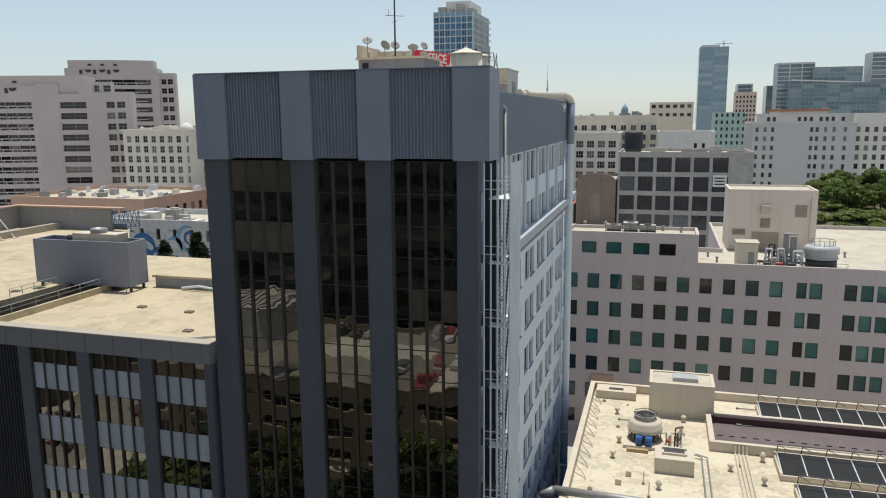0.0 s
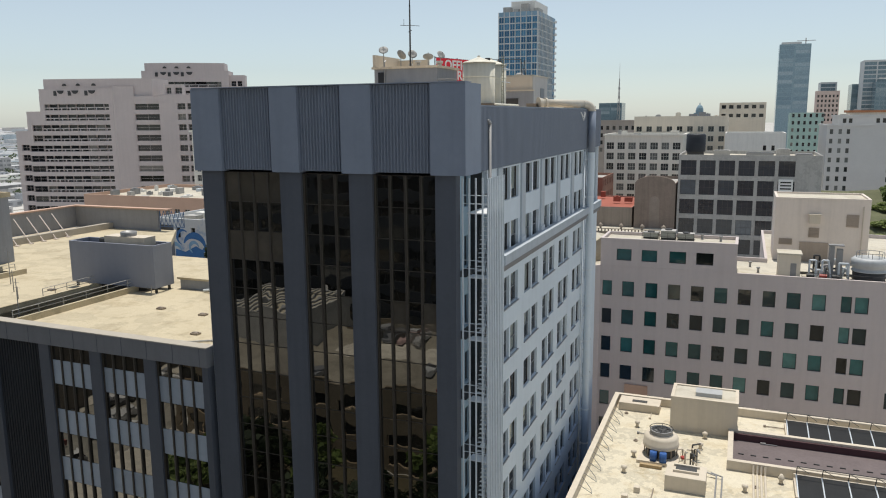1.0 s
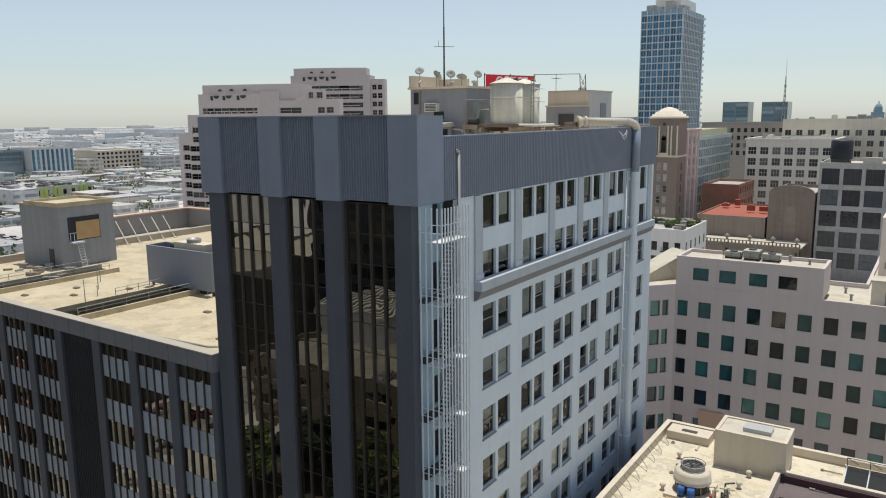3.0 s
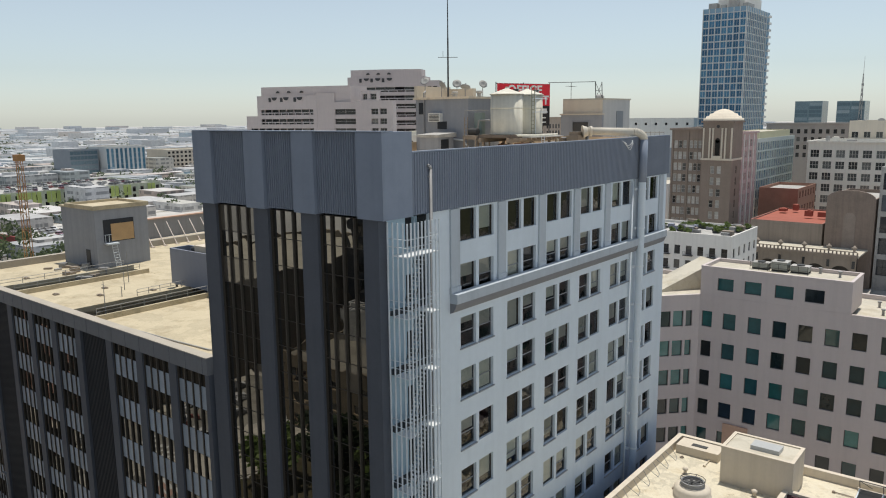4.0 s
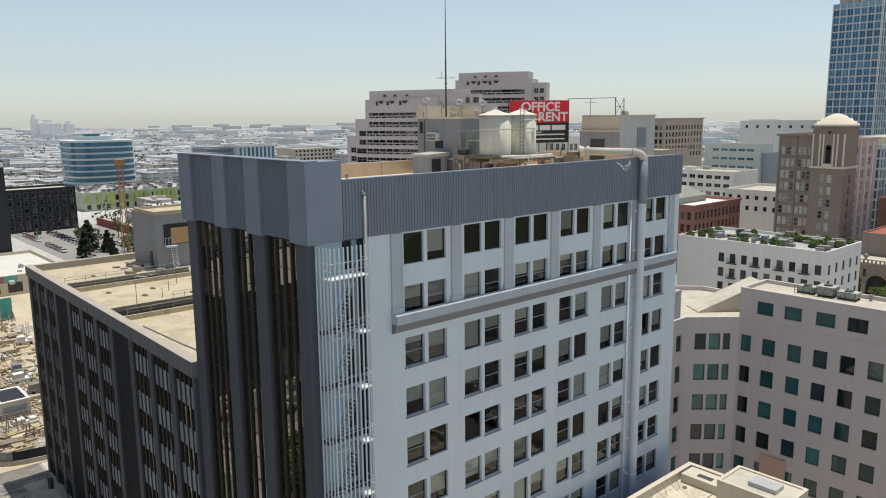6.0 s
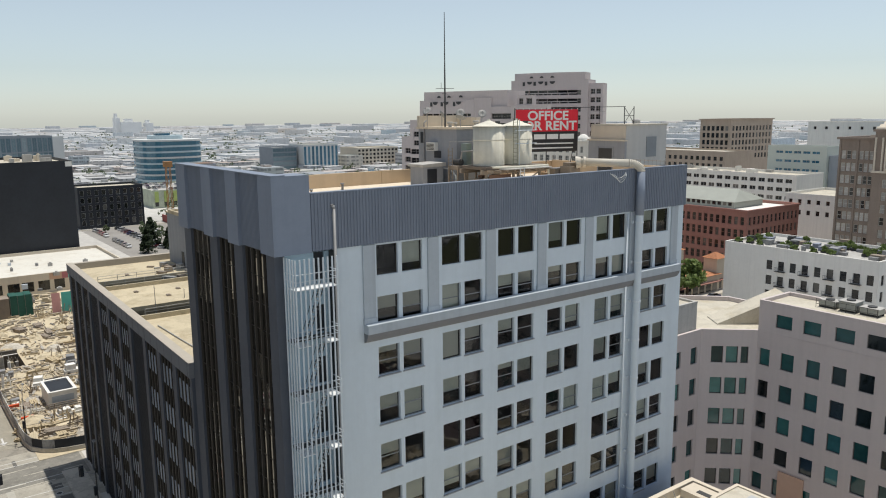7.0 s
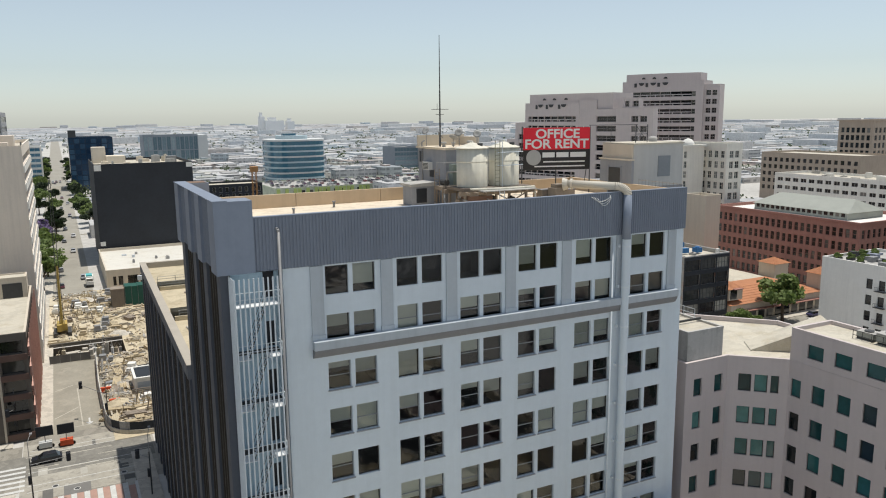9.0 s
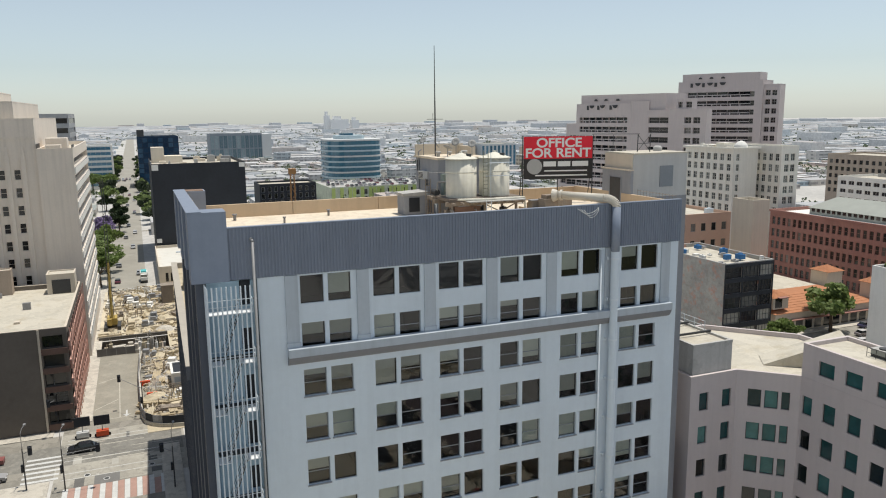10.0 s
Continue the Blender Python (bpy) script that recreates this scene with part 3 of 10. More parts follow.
part("fascia_panel", ribbed(side, 2.3, 44.1, -0.12, 43.55, 47.45), NAVY_RIB, tower, "long ribbed slate-grey metal fascia")
g = Geo()
side.slab(g, 2.3, 44.1, -0.16, 0.35, 47.48, 47.56)
front.slab(g, -0.1, 19.0, -0.5, 0.55, 48.81, 48.87)
part("coping", g, NAVY, tower)
part("pier_cap", Geo().box(TX0 + 0.05, TX0 + 1.8, TY0 + 0.58, TY0 + 2.15, 48.8, 48.84), surface("rust_brown_felt", (0.24, 0.16, 0.115), 0.9, 0.2, 0.6, 4, 0.1), tower, "rust-brown felt cap")

# roof deck and parapets
g = Geo()
g.face([(x, y, ROOFZ) for x, y in rect(TX0, TX1, TY0, TY1)])
TROOF = surface("pale_cream_tower_roof", (0.74, 0.645, 0.51), 0.9, 0.07, 0.2, 2.0, 0.15, stain=(0.60, 0.50, 0.36))
weather(TROOF, 0.5, 0.15)
part("roof", g, TROOF, tower, "pale cream-coated flat roof")
g = Geo()
for k, (y0, y1) in enumerate(((TY0 + 0.6, 54.0), (54.02, 63.0), (63.02, 71.0), (71.02, 79.0), (79.02, TY1))):
    part("parapet", Geo().box(TX0, TX0 + 0.35, y0, y1 - 0.03, ROOFZ, 47.2), TAN, tower, "tan painted parapet")
g.box(TX0, TX1 - 0.02, TY0 + 0.3, TY0 + 0.6, ROOFZ, 48.8)
g.box(TX0 + 0.4, TX1 - 0.4, TY1 - 0.35, TY1 - 0.02, ROOFZ, 47.3)
g.box(TX1 - 0.33, TX1 - 0.02, TY0 + 0.6, TY1 - 0.02, ROOFZ, 47.44)
part("parapet", g, TAN, tower, "tan painted parapet")

# projecting ledge and pilasters
g = Geo()
y0, y1 = 49.6, 86.3
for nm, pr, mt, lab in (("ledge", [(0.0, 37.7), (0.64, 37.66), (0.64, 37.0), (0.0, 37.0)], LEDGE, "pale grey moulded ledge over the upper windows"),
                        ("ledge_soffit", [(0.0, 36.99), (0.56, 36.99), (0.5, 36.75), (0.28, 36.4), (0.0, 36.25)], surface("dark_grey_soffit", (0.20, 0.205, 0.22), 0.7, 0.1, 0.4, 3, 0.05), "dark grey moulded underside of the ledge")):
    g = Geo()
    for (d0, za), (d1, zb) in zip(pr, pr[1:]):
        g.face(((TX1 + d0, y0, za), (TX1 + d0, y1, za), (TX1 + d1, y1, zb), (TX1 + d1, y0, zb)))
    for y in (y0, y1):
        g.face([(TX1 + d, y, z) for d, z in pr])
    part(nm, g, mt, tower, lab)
for y in (49.6, 55.35, 61.15, 66.9, 72.8, 78.9, 85.2):
    g = Geo().box(TX1 - 0.01, TX1 + 0.14, y, y + 1.0, 37.66, 43.5).box(TX1 - 0.01, TX1 + 0.2, y - 0.05, y + 1.05, 37.66, 38.1)
    part("pilaster", g, LEDGE, tower)

# rear wing
g = Geo().box(TX0 + 0.01, -17.4, TY1 + 0.01, 94.2, 0, 46.9)
part("rear_wing", g, GREYW, tower, "grey rear wing wall")

# ---- the low dark building beside the tower ----
LX0, LX1, LY0, LTOP, LROOF = -87.0, -28.75, 43.1, 31.1, 30.2
low = thing("low_office_building", -28.75, 43.1, 0, "dark low office building with pale spandrel bands and cream roof", "office building")
lf = Face(LX0, LY0, LX1, LY0)
g = Geo()
g.box(LX0 + 0.3, LX1, LY0 + 0.6, LY0 + 0.9, 0, 29.6)
Face(LX0, 92, LX0, LY0).wall(g, 0, 31.0, (), ())
Face(-76, 92, LX0, 92).wall(g, 0, 31.0, (), ())
Face(-62, 75, -76, 92).wall(g, 0, 30.1, (), ())
Face(LX1, 75, -62, 75).wall(g, 0, 30.1, (), ())
part("wall", g, PIER, low, "dark painted wall")
g = Geo()
lf.slab(g, -0.35, lf.length, -0.35, 0.5, 29.7, LTOP)
part("fascia", g, surface("grey_stone_fascia", (0.185, 0.19, 0.205), 0.7, 0.1, 0.3, 3, 0.1, streak=0.1), low, "grey stone-clad roof fascia")
g = Geo()
lf.slab(g, -0.4, lf.length, -0.4, 0.53, LTOP, LTOP + 0.07)
g.box(LX0 - 0.35, LX0 + 0.5, LY0 + 0.53, 92, 30.2, LTOP + 0.02)
part("coping", g, surface("pale_coping", (0.42, 0.38, 0.32), 0.8, 0.12, 0.4, 3, 0.1), low, "pale weathered coping")
for u in [i * 2.4 for i in range(25)]:
    g = Geo()
    lf.slab(g, u, u + 0.03, -0.365, -0.34, 29.7, LTOP)
    part("joint", g, PIER, low)
BAYX = [-28.8, -34.15, -39.5, -44.85]
BAYX2 = [-51.0, -56.35, -61.7, -67.05]
BAYX3 = [-73.2, -77.6, -82.0, -86.4]
ME_SP = Geo().box(0, 1.0, 0, 0.06, 0, 1.95).mesh("spandrel_panel", [PANEL])
gp = Geo()
gp.face(((0, 0, 0), (1.0, 0, 0), (1.0, 0, 2.05), (0, 0, 2.05)))
ME_GL = gp.mesh("pane", [BRONZE])
for xs in (BAYX, BAYX2, BAYX3):
    for x in xs:
        g = Geo().box(x - 0.55, x + (0.0 if x == -28.8 else 0.55), LY0 - 0.2, LY0 + 0.6, 0, 29.7)
        part("pier", g, PIER, low)
    for xa, xb in zip(xs, xs[1:]):
        lo, hi = xb + 0.55, xa - 0.55
        w = (hi - lo) / 4
        g = Geo()
        for i in range(5):
            g.box(lo + i * w - 0.06, lo + i * w + 0.06, LY0 - 0.06, LY0 + 0.4, 0, 29.7)
        bay = part("window_bay", g, MULLION, low, "dark bronze mullions")
        for k in range(7):
            zt = 28.4 - 4.05 * k
            for i in range(4):
                m = Matrix.Translation((lo + i * w + 0.05, LY0 + 0.05, zt - 1.95)) @ Matrix.Diagonal((w - 0.1, 1, 1, 1))
                placed("spandrel_panel", ME_SP, bay, m)
                m = Matrix.Translation((lo + i * w + 0.05, LY0 + 0.09, zt)) @ Matrix.Diagonal((w - 0.1, 1, 1, 1)) @ pose(0, 0, 0, random.uniform(-0.4, 0.4), 0, random.uniform(-0.5, 0.5))
                placed("pane", ME_GL, bay, m)
for xa, xb in ((-45.4, -50.45), (-67.6, -72.65)):
    f = Face(xb, LY0, xa, LY0)
    part("ribbed_panel", ribbed(f, 0, f.length, 0.1, 0, 29.7, 0.3, 0.1), BLACKP, low, "black ribbed metal panel")
# roof decks divided by two sunken light wells
g = Geo()
for x0, x1 in ((-87.0, -72.0), (-68.5, -54.6), (-50.2, -28.75)):
    part("roof", Geo().box(x0, x1, LY0 + 0.5, 60.5, 29.4, LROOF), ROOF, low, "cream-coated flat roof with stains")
part("rear_block", Geo().box(-93.5, -87.3, 62, 92.5, 0, 29.39), PIER, low)
g = Geo()
rr = [(-93.5, 60.52), (-62, 60.52), (-62, 75), (-76, 92.5), (-93.5, 92.5)]
g.face([(x, y, LROOF) for x, y in rr])
for (xa, ya), (xb, yb) in zip(rr, rr[1:] + rr[:1]):
    g.face(((xa, ya, 29.4), (xb, yb, 29.4), (xb, yb, LROOF), (xa, ya, LROOF)))
part("roof", g, ROOF, low, "cream-coated flat roof with stains")
part("roof", Geo().box(-61.99, LX1, 60.52, 74.8, 29.4, LROOF), ROOF, low, "cream-coated flat roof with stains")
for x0, x1 in ((-72.0, -68.5), (-54.6, -50.2)):
    part("well_floor", Geo().box(x0 + 0.01, x1 - 0.01, LY0 + 0.9, 60.45, 27.0, 27.3), DSTEEL, low)
for x in (-72.3, -68.5, -54.9, -50.2):
    part("well_kerb", Geo().box(x, x + 0.3, LY0 + 0.9, 60.4, 27.3, 30.75), ROOF, low)

low.rotation_euler.z = radians(-1.2)   # it stands a little off the tower's line

# ---- pinkish-grey building with the folded front ----
GR = [(-12.7, 107.6), (48.0, 107.6), (48.0, 150.0), (9.0, 150.0), (9.0, 120.5), (-25.0, 120.5), (-34.0, 112.0), (-34.0, 96.0), (-17.3, 96.0), (-17.3, 102.6)]
rows = [(23.95 - 4.07 * k - 2.15, 23.95 - 4.07 * k) for k in range(6)][::-1]
rows = [r for r in rows if r[0] > 0]
ux = [(-12.35, -11.0), (-9.6, -7.95), (-6.43, -4.8), (-3.4, -1.77), (-0.39, 1.27), (2.63, 4.27), (5.6, 7.22), (8.65, 10.2), (11.55, 13.2), (14.55, 16.15), (17.87, 19.1), (19.45, 21.0), (23.64, 25.15), (25.6, 27.1), (27.5, 29.0), (32, 33.6), (35, 36.6), (38, 39.6), (42, 43.6)]
U = [(a + 12.7, b + 12.7) for a, b in ux]
FW = [(1.3, 2.75), (3.1, 4.55), (4.9, 5.8)]
pinkb = building("courtyard_office_building", "pinkish-grey stucco office building with small teal windows", GR, 26.0, PINK, ROOF_W,
                 {0: (U, rows, DSTEEL, TEAL, 1, 1, ()), 8: ([(1.3, 2.6), (4.6, 5.9)], rows, DSTEEL, TEAL, 1, 1, ()), 9: (FW, rows, DSTEEL, TEAL, 1, 1, ())}, parapet=0.5)
building("raised_roof_block", "pinkish-grey raised storey with four wide teal windows", rect(-12.7, 5.25, 107.6, 114.3), 29.9, PINK, ROOF_W,
         {0: ([(2.2, 4.25), (5.6, 7.7), (9.3, 11.5), (12.8, 15.0)], [(26.9, 28.55)], DSTEEL, TEAL, 1, 1, ())}, parapet=0.35, z0=26.0)
dblock = block(pinkb, "stucco_block", 10.1, 22.5, 123.0, 132, 25.55, 34.6, surface("pale_rose_stucco", (0.75, 0.66, 0.585), 0.85, 0.07, 0.15, 2, 0.1, streak=0.1), ROOF_W, "pale rose stucco block")
block(pinkb, "grey_block", -33.5, -17.75, 96.5, 102.1, 25.55, 29.4, CONC, ROOF_W, "grey rendered roof block")
for a, b, c, d in ((14.8, 16.0, 29.2, 30.4), (19.6, 21.0, 30.9, 32.5), (10.9, 12.5, 28.0, 28.7)):
    g = Geo().box(a - 0.1, b + 0.1, 122.9, 123.05, c - 0.1, d + 0.1)
    for k in range(6):
        g.box(a, b, 122.82, 122.91, c + k * (d - c) / 6, c + (k + 0.6) * (d - c) / 6)
    part("louvre", g, BROWN, dblock)
part("vent_hood", Geo().box(14.7, 16.1, 122.3, 122.99, 31.2, 32.4).box(14.6, 16.2, 122.2, 122.99, 32.4, 32.55), CREAM, dblock, "cream vent hood")
part("doorway", Geo().box(13.6, 17.4, 122.9, 122.99, 25.6, 28.4), BROWN, dblock, "brown blocked doorway")
part("pipe", Geo().path([(21.6, 122.9, 25.6), (21.6, 122.9, 33.6), (21.6, 123.2, 34.0)], 0.07, 6), CREAM, dblock)

# sloping cream roof over the inner stair
g = Geo()
for q in (((-21.5, 110, 25.6), (-18.5, 107.8, 25.6), (-13.2, 115, 29.4), (-16.2, 117.2, 29.4)), ((-21.5, 110, 25.5), (-16.2, 117.2, 25.5), (-16.2, 117.2, 29.4), (-21.5, 110, 25.6)),
          ((-18.5, 107.8, 25.5), (-13.2, 115, 25.5), (-13.2, 115, 29.4), (-18.5, 107.8, 25.6)), ((-16.2, 117.2, 25.5), (-13.2, 115, 25.5), (-13.2, 115, 29.4), (-16.2, 117.2, 29.4))):
    g.face(q)
part("stair_hood", g, ROOF_W, pinkb, "cream sloping stair hood")

# ---- cream roof with plant ----
CROOF = surface("stained_cream_roof", (0.66, 0.60, 0.47), 0.9, 0.12, 0.2, 2.2, 0.2, stain=(0.50, 0.40, 0.24))
weather(CROOF, 0.45, 0.22)
cream = building("flat_roofed_building", "cream low building with plant and skylights on its roof", rect(-7.0, 45, 44, 86.8), 15.2, CREAM, CROOF, parapet=0.8, thick=0.5)
block(cream, "penthouse", -0.35, 6.2, 80.0, 84.2, 14.3, 18.0, CREAM, ROOF_W, "plain cream rooftop penthouse", 0.12)

# ---- further buildings ----


def storeys(top, n, step, h):
    return [(top - step * k - h, top - step * k) for k in range(n) if top - step * k - h > 0.4][::-1]


building("loft_building", "grey concrete-framed loft building with large dark windows", rect(-13.5, 27.0, 250, 280), 34.6, CONC, ROOF_W,
         {0: (grid(6, 0.7, 5.6, 4.6), storeys(33.0, 6, 6.05, 4.6), DSTEEL, glazing("bluish_loft_glass", [(0, (0.012, 0.017, 0.025)), (0.7, (0.022, 0.031, 0.043)), (0.92, (0.05, 0.066, 0.082)), (1, (0.16, 0.19, 0.22))], 0.08, 1.6), 3, 2, ())}, depth=0.5)
nbb = building("narrow_brown_building", "narrow brown masonry building with an arched gable", [(-26.5, 249), (-14, 249), (-14, 280), (-26.5, 280)], 25.6, surface("dark_brown_masonry", (0.27, 0.215, 0.18), 0.9, 0.2, 0.25, 2.5, 0.2, streak=0.2), CONC)
g = Geo()
ga = [(-20.25 + 6.1 * math.cos(math.pi * k / 12), 25.6 + 2.3 * math.sin(math.pi * k / 12)) for k in range(13)]
g.face([(x, 249.0, z) for x, z in ga])
g.face([(x, 249.8, z) for x, z in ga[::-1]])
for (xa, za), (xb, zb) in zip(ga, ga[1:]):
    g.face(((xa, 249.0, za), (xa, 249.8, za), (xb, 249.8, zb), (xb, 249.0, zb)))
part("gable", g, MATS["dark_brown_masonry"], nbb)
part("blocked_arch", Geo().box(-21.8, -18.7, 248.93, 249.0, 6, 20).tube((-20.25, 248.95, 20), (-20.25, 249.05, 20), 1.55, n=20), surface("grey_brown_patch", (0.30, 0.25, 0.215), 0.9, 0.2, 0.4, 3, 0.1), nbb, "blocked-up arch in paler brick")
building("red_roofed_hall", "brown hall with a red-coated roof", rect(-47.5, -27.2, 249.5, 285), 17.6, surface("grey_brown_render", (0.31, 0.265, 0.225), 0.9, 0.12, 0.2, 2, 0.15, streak=0.2), REDROOF, parapet=0.3, coping=BRICK)
building("garden_roof_building", "white apartment building with a planted roof terrace", rect(-73.5, -36, 195, 216), 20.2, WHITEM, CONC,
         {0: (grid(9, 11.5, 2.95, 1.5), storeys(17.0, 5, 3.7, 2.3), DSTEEL, DARKG, 1, 2, ()), 1: (spread(21, 5, 1.4, 1.5), storeys(17.0, 5, 3.7, 2.3), DSTEEL, DARKG, 1, 2, ())}, parapet=0.6)
ARCADE = surface("tan_terracotta", (0.29, 0.245, 0.20), 0.9, 0.14, 0.3, 3, 0.2, streak=0.15)
arc_ = thing("arcaded_theatre", -31, 236, 0, "ornate tan terracotta arcade with urns along its parapet", "theatre")
af = Face(-47.5, 233, -15, 233)
g = Geo()
SPRING, TOPZ, HALF = 6.2, 11.6, 2.7
cuts = [3.9 + 6.2 * i for i in range(5)]
edge = 0.0
for c in cuts:
    g.face((af.at(edge, 0, 0), af.at(c - HALF, 0, 0), af.at(c - HALF, 0, TOPZ), af.at(edge, 0, TOPZ)))
    bow_ = [(c - HALF * math.cos(math.pi * k / 12), SPRING + HALF * math.sin(math.pi * k / 12)) for k in range(13)]
    for (ua, za), (ub, zb) in zip(bow_, bow_[1:]):
        g.face((af.at(ua, 0, za), af.at(ub, 0, zb), af.at(ub, 0, TOPZ), af.at(ua, 0, TOPZ)))
        g.face((af.at(ua, 0, za), af.at(ub, 0, zb), af.at(ub, 1.2, zb), af.at(ua, 1.2, za)))
    for s in (-1, 1):
        g.face((af.at(c + s * HALF, 0, 0), af.at(c + s * HALF, 1.2, 0), af.at(c + s * HALF, 1.2, SPRING), af.at(c + s * HALF, 0, SPRING)))
    edge = c + HALF
g.face((af.at(edge, 0, 0), af.at(af.length, 0, 0), af.at(af.length, 0, TOPZ), af.at(edge, 0, TOPZ)))
part("wall", g, ARCADE, arc_)
g = Geo()
af.slab(g, 0, af.length, 1.2, 1.5, 0, TOPZ)
# shade behind the arches put into the back wall's near-black colour
part("arcade_back", g, surface("arcade_shade_paint", (0.05, 0.045, 0.04), 0.8, 0.3, 0.4, 2, 0.05), arc_, "near-black recessed arcade wall, arch shade put into its colour")
part("roof", Geo().box(-47.4, -15, 234.5, 249.3, 10.9, 11.3), ROOF_W, arc_)
g = Geo()
af.slab(g, -0.3, af.length + 0.3, -0.5, 0.6, TOPZ, TOPZ + 0.45)
af.slab(g, -0.1, af.length + 0.1, -0.25, -0.01, TOPZ - 0.6, TOPZ - 0.01)
part("cornice", g, ARCADE, arc_, "pale moulded cornice")
for i in range(33):
    g = Geo()
    af.slab(g, 0.4 + i, 0.75 + i, -0.1, 0.2, TOPZ + 0.46, TOPZ + 1.2)
    part("baluster", g, ARCADE, arc_)
g = Geo()
af.slab(g, 0, af.length, -0.15, 0.25, TOPZ + 1.21, TOPZ + 1.4)
part("balustrade_rail", g, ARCADE, arc_)
for i in range(6):
    p = af.at(0.8 + 6.2 * i, 0.05, TOPZ + 1.4)
    part("urn", Geo().lathe(p, [(0.35, 0), (0.25, 0.3), (0.7, 0.8), (0.75, 1.1), (0.4, 1.3), (0.15, 1.7)], 12), ARCADE, arc_, "", True)
    for u0, w, z0, z1 in ((0.45 + 6.2 * i, 0.7, 8.4, 10.4),):
        g = Geo()
        af.slab(g, u0, u0 + w, -0.04, 0.0, z0, z1)
        part("window", g, DARKG, arc_)
        g = Geo()
        for d in (-0.25, w + 0.05):
            af.slab(g, u0 + d, u0 + d + 0.2, -0.12, 0.0, z0 - 0.2, z1 + 0.3)
        part("window_surround", g, ARCADE, arc_)
    g = Geo()
    af.slab(g, 0.3 + 6.2 * i, 1.3 + 6.2 * i, -0.35, -0.05, 0, SPRING + 0.6)
    af.slab(g, 0.1 + 6.2 * i, 1.5 + 6.2 * i, -0.45, -0.36, SPRING + 0.0, SPRING + 0.6)
    part("pier", g, ARCADE, arc_)
building("brick_store", "plain red brick store with a grey roof", rect(-56, -43.2, 287, 312), 24.0, surface("brown_red_brick", (0.34, 0.19, 0.14), 0.9, 0.18, 0.4, 6, 0.2), CONC, {1: (spread(25, 6, 1.6, 2), storeys(23, 4, 5, 2.4), BRICK, DARKG, 1, 2, ())})
building("long_tan_block", "long tan-grey block of old offices", rect(-100, -42, 452, 480), 44.0, surface("tan_grey_masonry", (0.42, 0.37, 0.33), 0.9, 0.12, 0.2, 2, 0.1), CONC, {0: (spread(58, 16, 1.8, 1.2), storeys(41, 4, 4.2, 2.4), CONC, DARKG, 1, 1, ())}, cornice=0.4)
building("red_brick_block", "five-storey red brick block with a glazed pitched roof", rect(-149, -95, 240, 271), 22.2, BRICK, WHITEM,
         {0: (grid(24, 1.0, 2.2, 1.35), storeys(20.0, 5, 4.1, 2.6), BRICK, DARKG, 1, 2, ()), 1: (spread(31, 12, 1.35, 1.0), storeys(20.0, 5, 4.1, 2.6), BRICK, DARKG, 1, 2, ())}, cornice=0.3, coping=BRICK)
g = Geo()
g.face(((-140, 247, 23.5), (-104, 247, 23.5), (-108, 256, 27.0), (-136, 256, 27.0)))
g.face(((-104, 247, 23.5), (-104, 265, 23.5), (-108, 256, 27.0)))
g.face(((-104, 265, 23.5), (-140, 265, 23.5), (-136, 256, 27.0), (-108, 256, 27.0)))
g.face(((-140, 265, 23.5), (-140, 247, 23.5), (-136, 256, 27.0)))
g.box(-139.5, -104.5, 247.5, 264.5, 21.3, 23.5)
solo("pitched_skylight", g, surface("tan_grey_skylight", (0.33, 0.345, 0.31), 0.7, 0.12, 0.3, 3, 0.05), "grey pitched skylight roof on the brick block", "skylight")
for k in range(17):
    solo("clerestory_window", Geo().box(-138.6 + k * 2.0, -137.4 + k * 2.0, 247.4, 247.52, 22.2, 23.3), DARKG, "dark clerestory window under the pitched skylight", "window", "clerestory windows")
building("mural_building", "dark-fronted walk-up building with a painted blank wall", rect(-118, -91, 168, 183.2), 19.6, surface("painted_mural_plaster", (0.40, 0.385, 0.35), 0.9, 0.35, 0.2, 1.2, 0.1, stain=(0.60, 0.20, 0.10)), ROOF_W,
         {1: ([(0.3, 5.3), (5.6, 10.6), (10.9, 14.9)], [(0.4, 3.4)] + storeys(18.6, 4, 3.75, 2.7), BLACKP, BLINDG, 4, 2, ())}, coping=CONC)
mb_ = [o for o in scene.objects if o.name == "mural_building"][0]
for za, zb in ((0.0, 0.4), (3.4, 4.65), (7.35, 8.4), (11.1, 12.15), (14.85, 15.9), (18.6, 19.4)):
    part("front_band", Geo().box(-90.99, -90.85, 168.0, 183.2, za, zb), BLACKP, mb_, "black metal front band")
for u in (0.0, 5.3, 10.6, 14.9):
    part("front_post", Geo().box(-90.99, -90.82, 168.0 + u, 168.3 + u, 0, 19.4), BLACKP, mb_)
building("white_ornate_block", "ivory twelve-storey office block with a heavy cornice", rect(-189, -163.3, 236, 247), 42.6, IVORY, ROOF_W,
         {0: (spread(25.7, 7, 1.9, 1.5), storeys(40.4, 10, 3.6, 2.4), IVORY, GREYG, 2, 2, ()), 1: ([(1.2, 2.6)], storeys(40.4, 10, 3.6, 2.4), IVORY, GREYG, 2, 2, ())}, cornice=0.7)
solo("roof_lantern", Geo().lathe((-165.5, 241, 41.7), [(2.2, 0), (2.3, 1.6), (2.0, 2.0), (1.3, 2.9), (0.3, 3.3)], 16), WHITEM, "white domed lantern on the ivory block", "lantern", smooth=True)
for x0, x1, h in ((-183, -177, 1.4), (-175.5, -171, 2.2), (-170.5, -168.5, 1.1)):
    solo("roof_shed", Geo().box(x0, x1, 238.5, 243, 41.7, 41.7 + h).box(x0 - 0.2, x1 + 0.2, 238.3, 243.2, 41.7 + h, 41.85 + h), IVORY, "small ivory shed on the ivory roof", "shed", "sheds on the ivory roof")
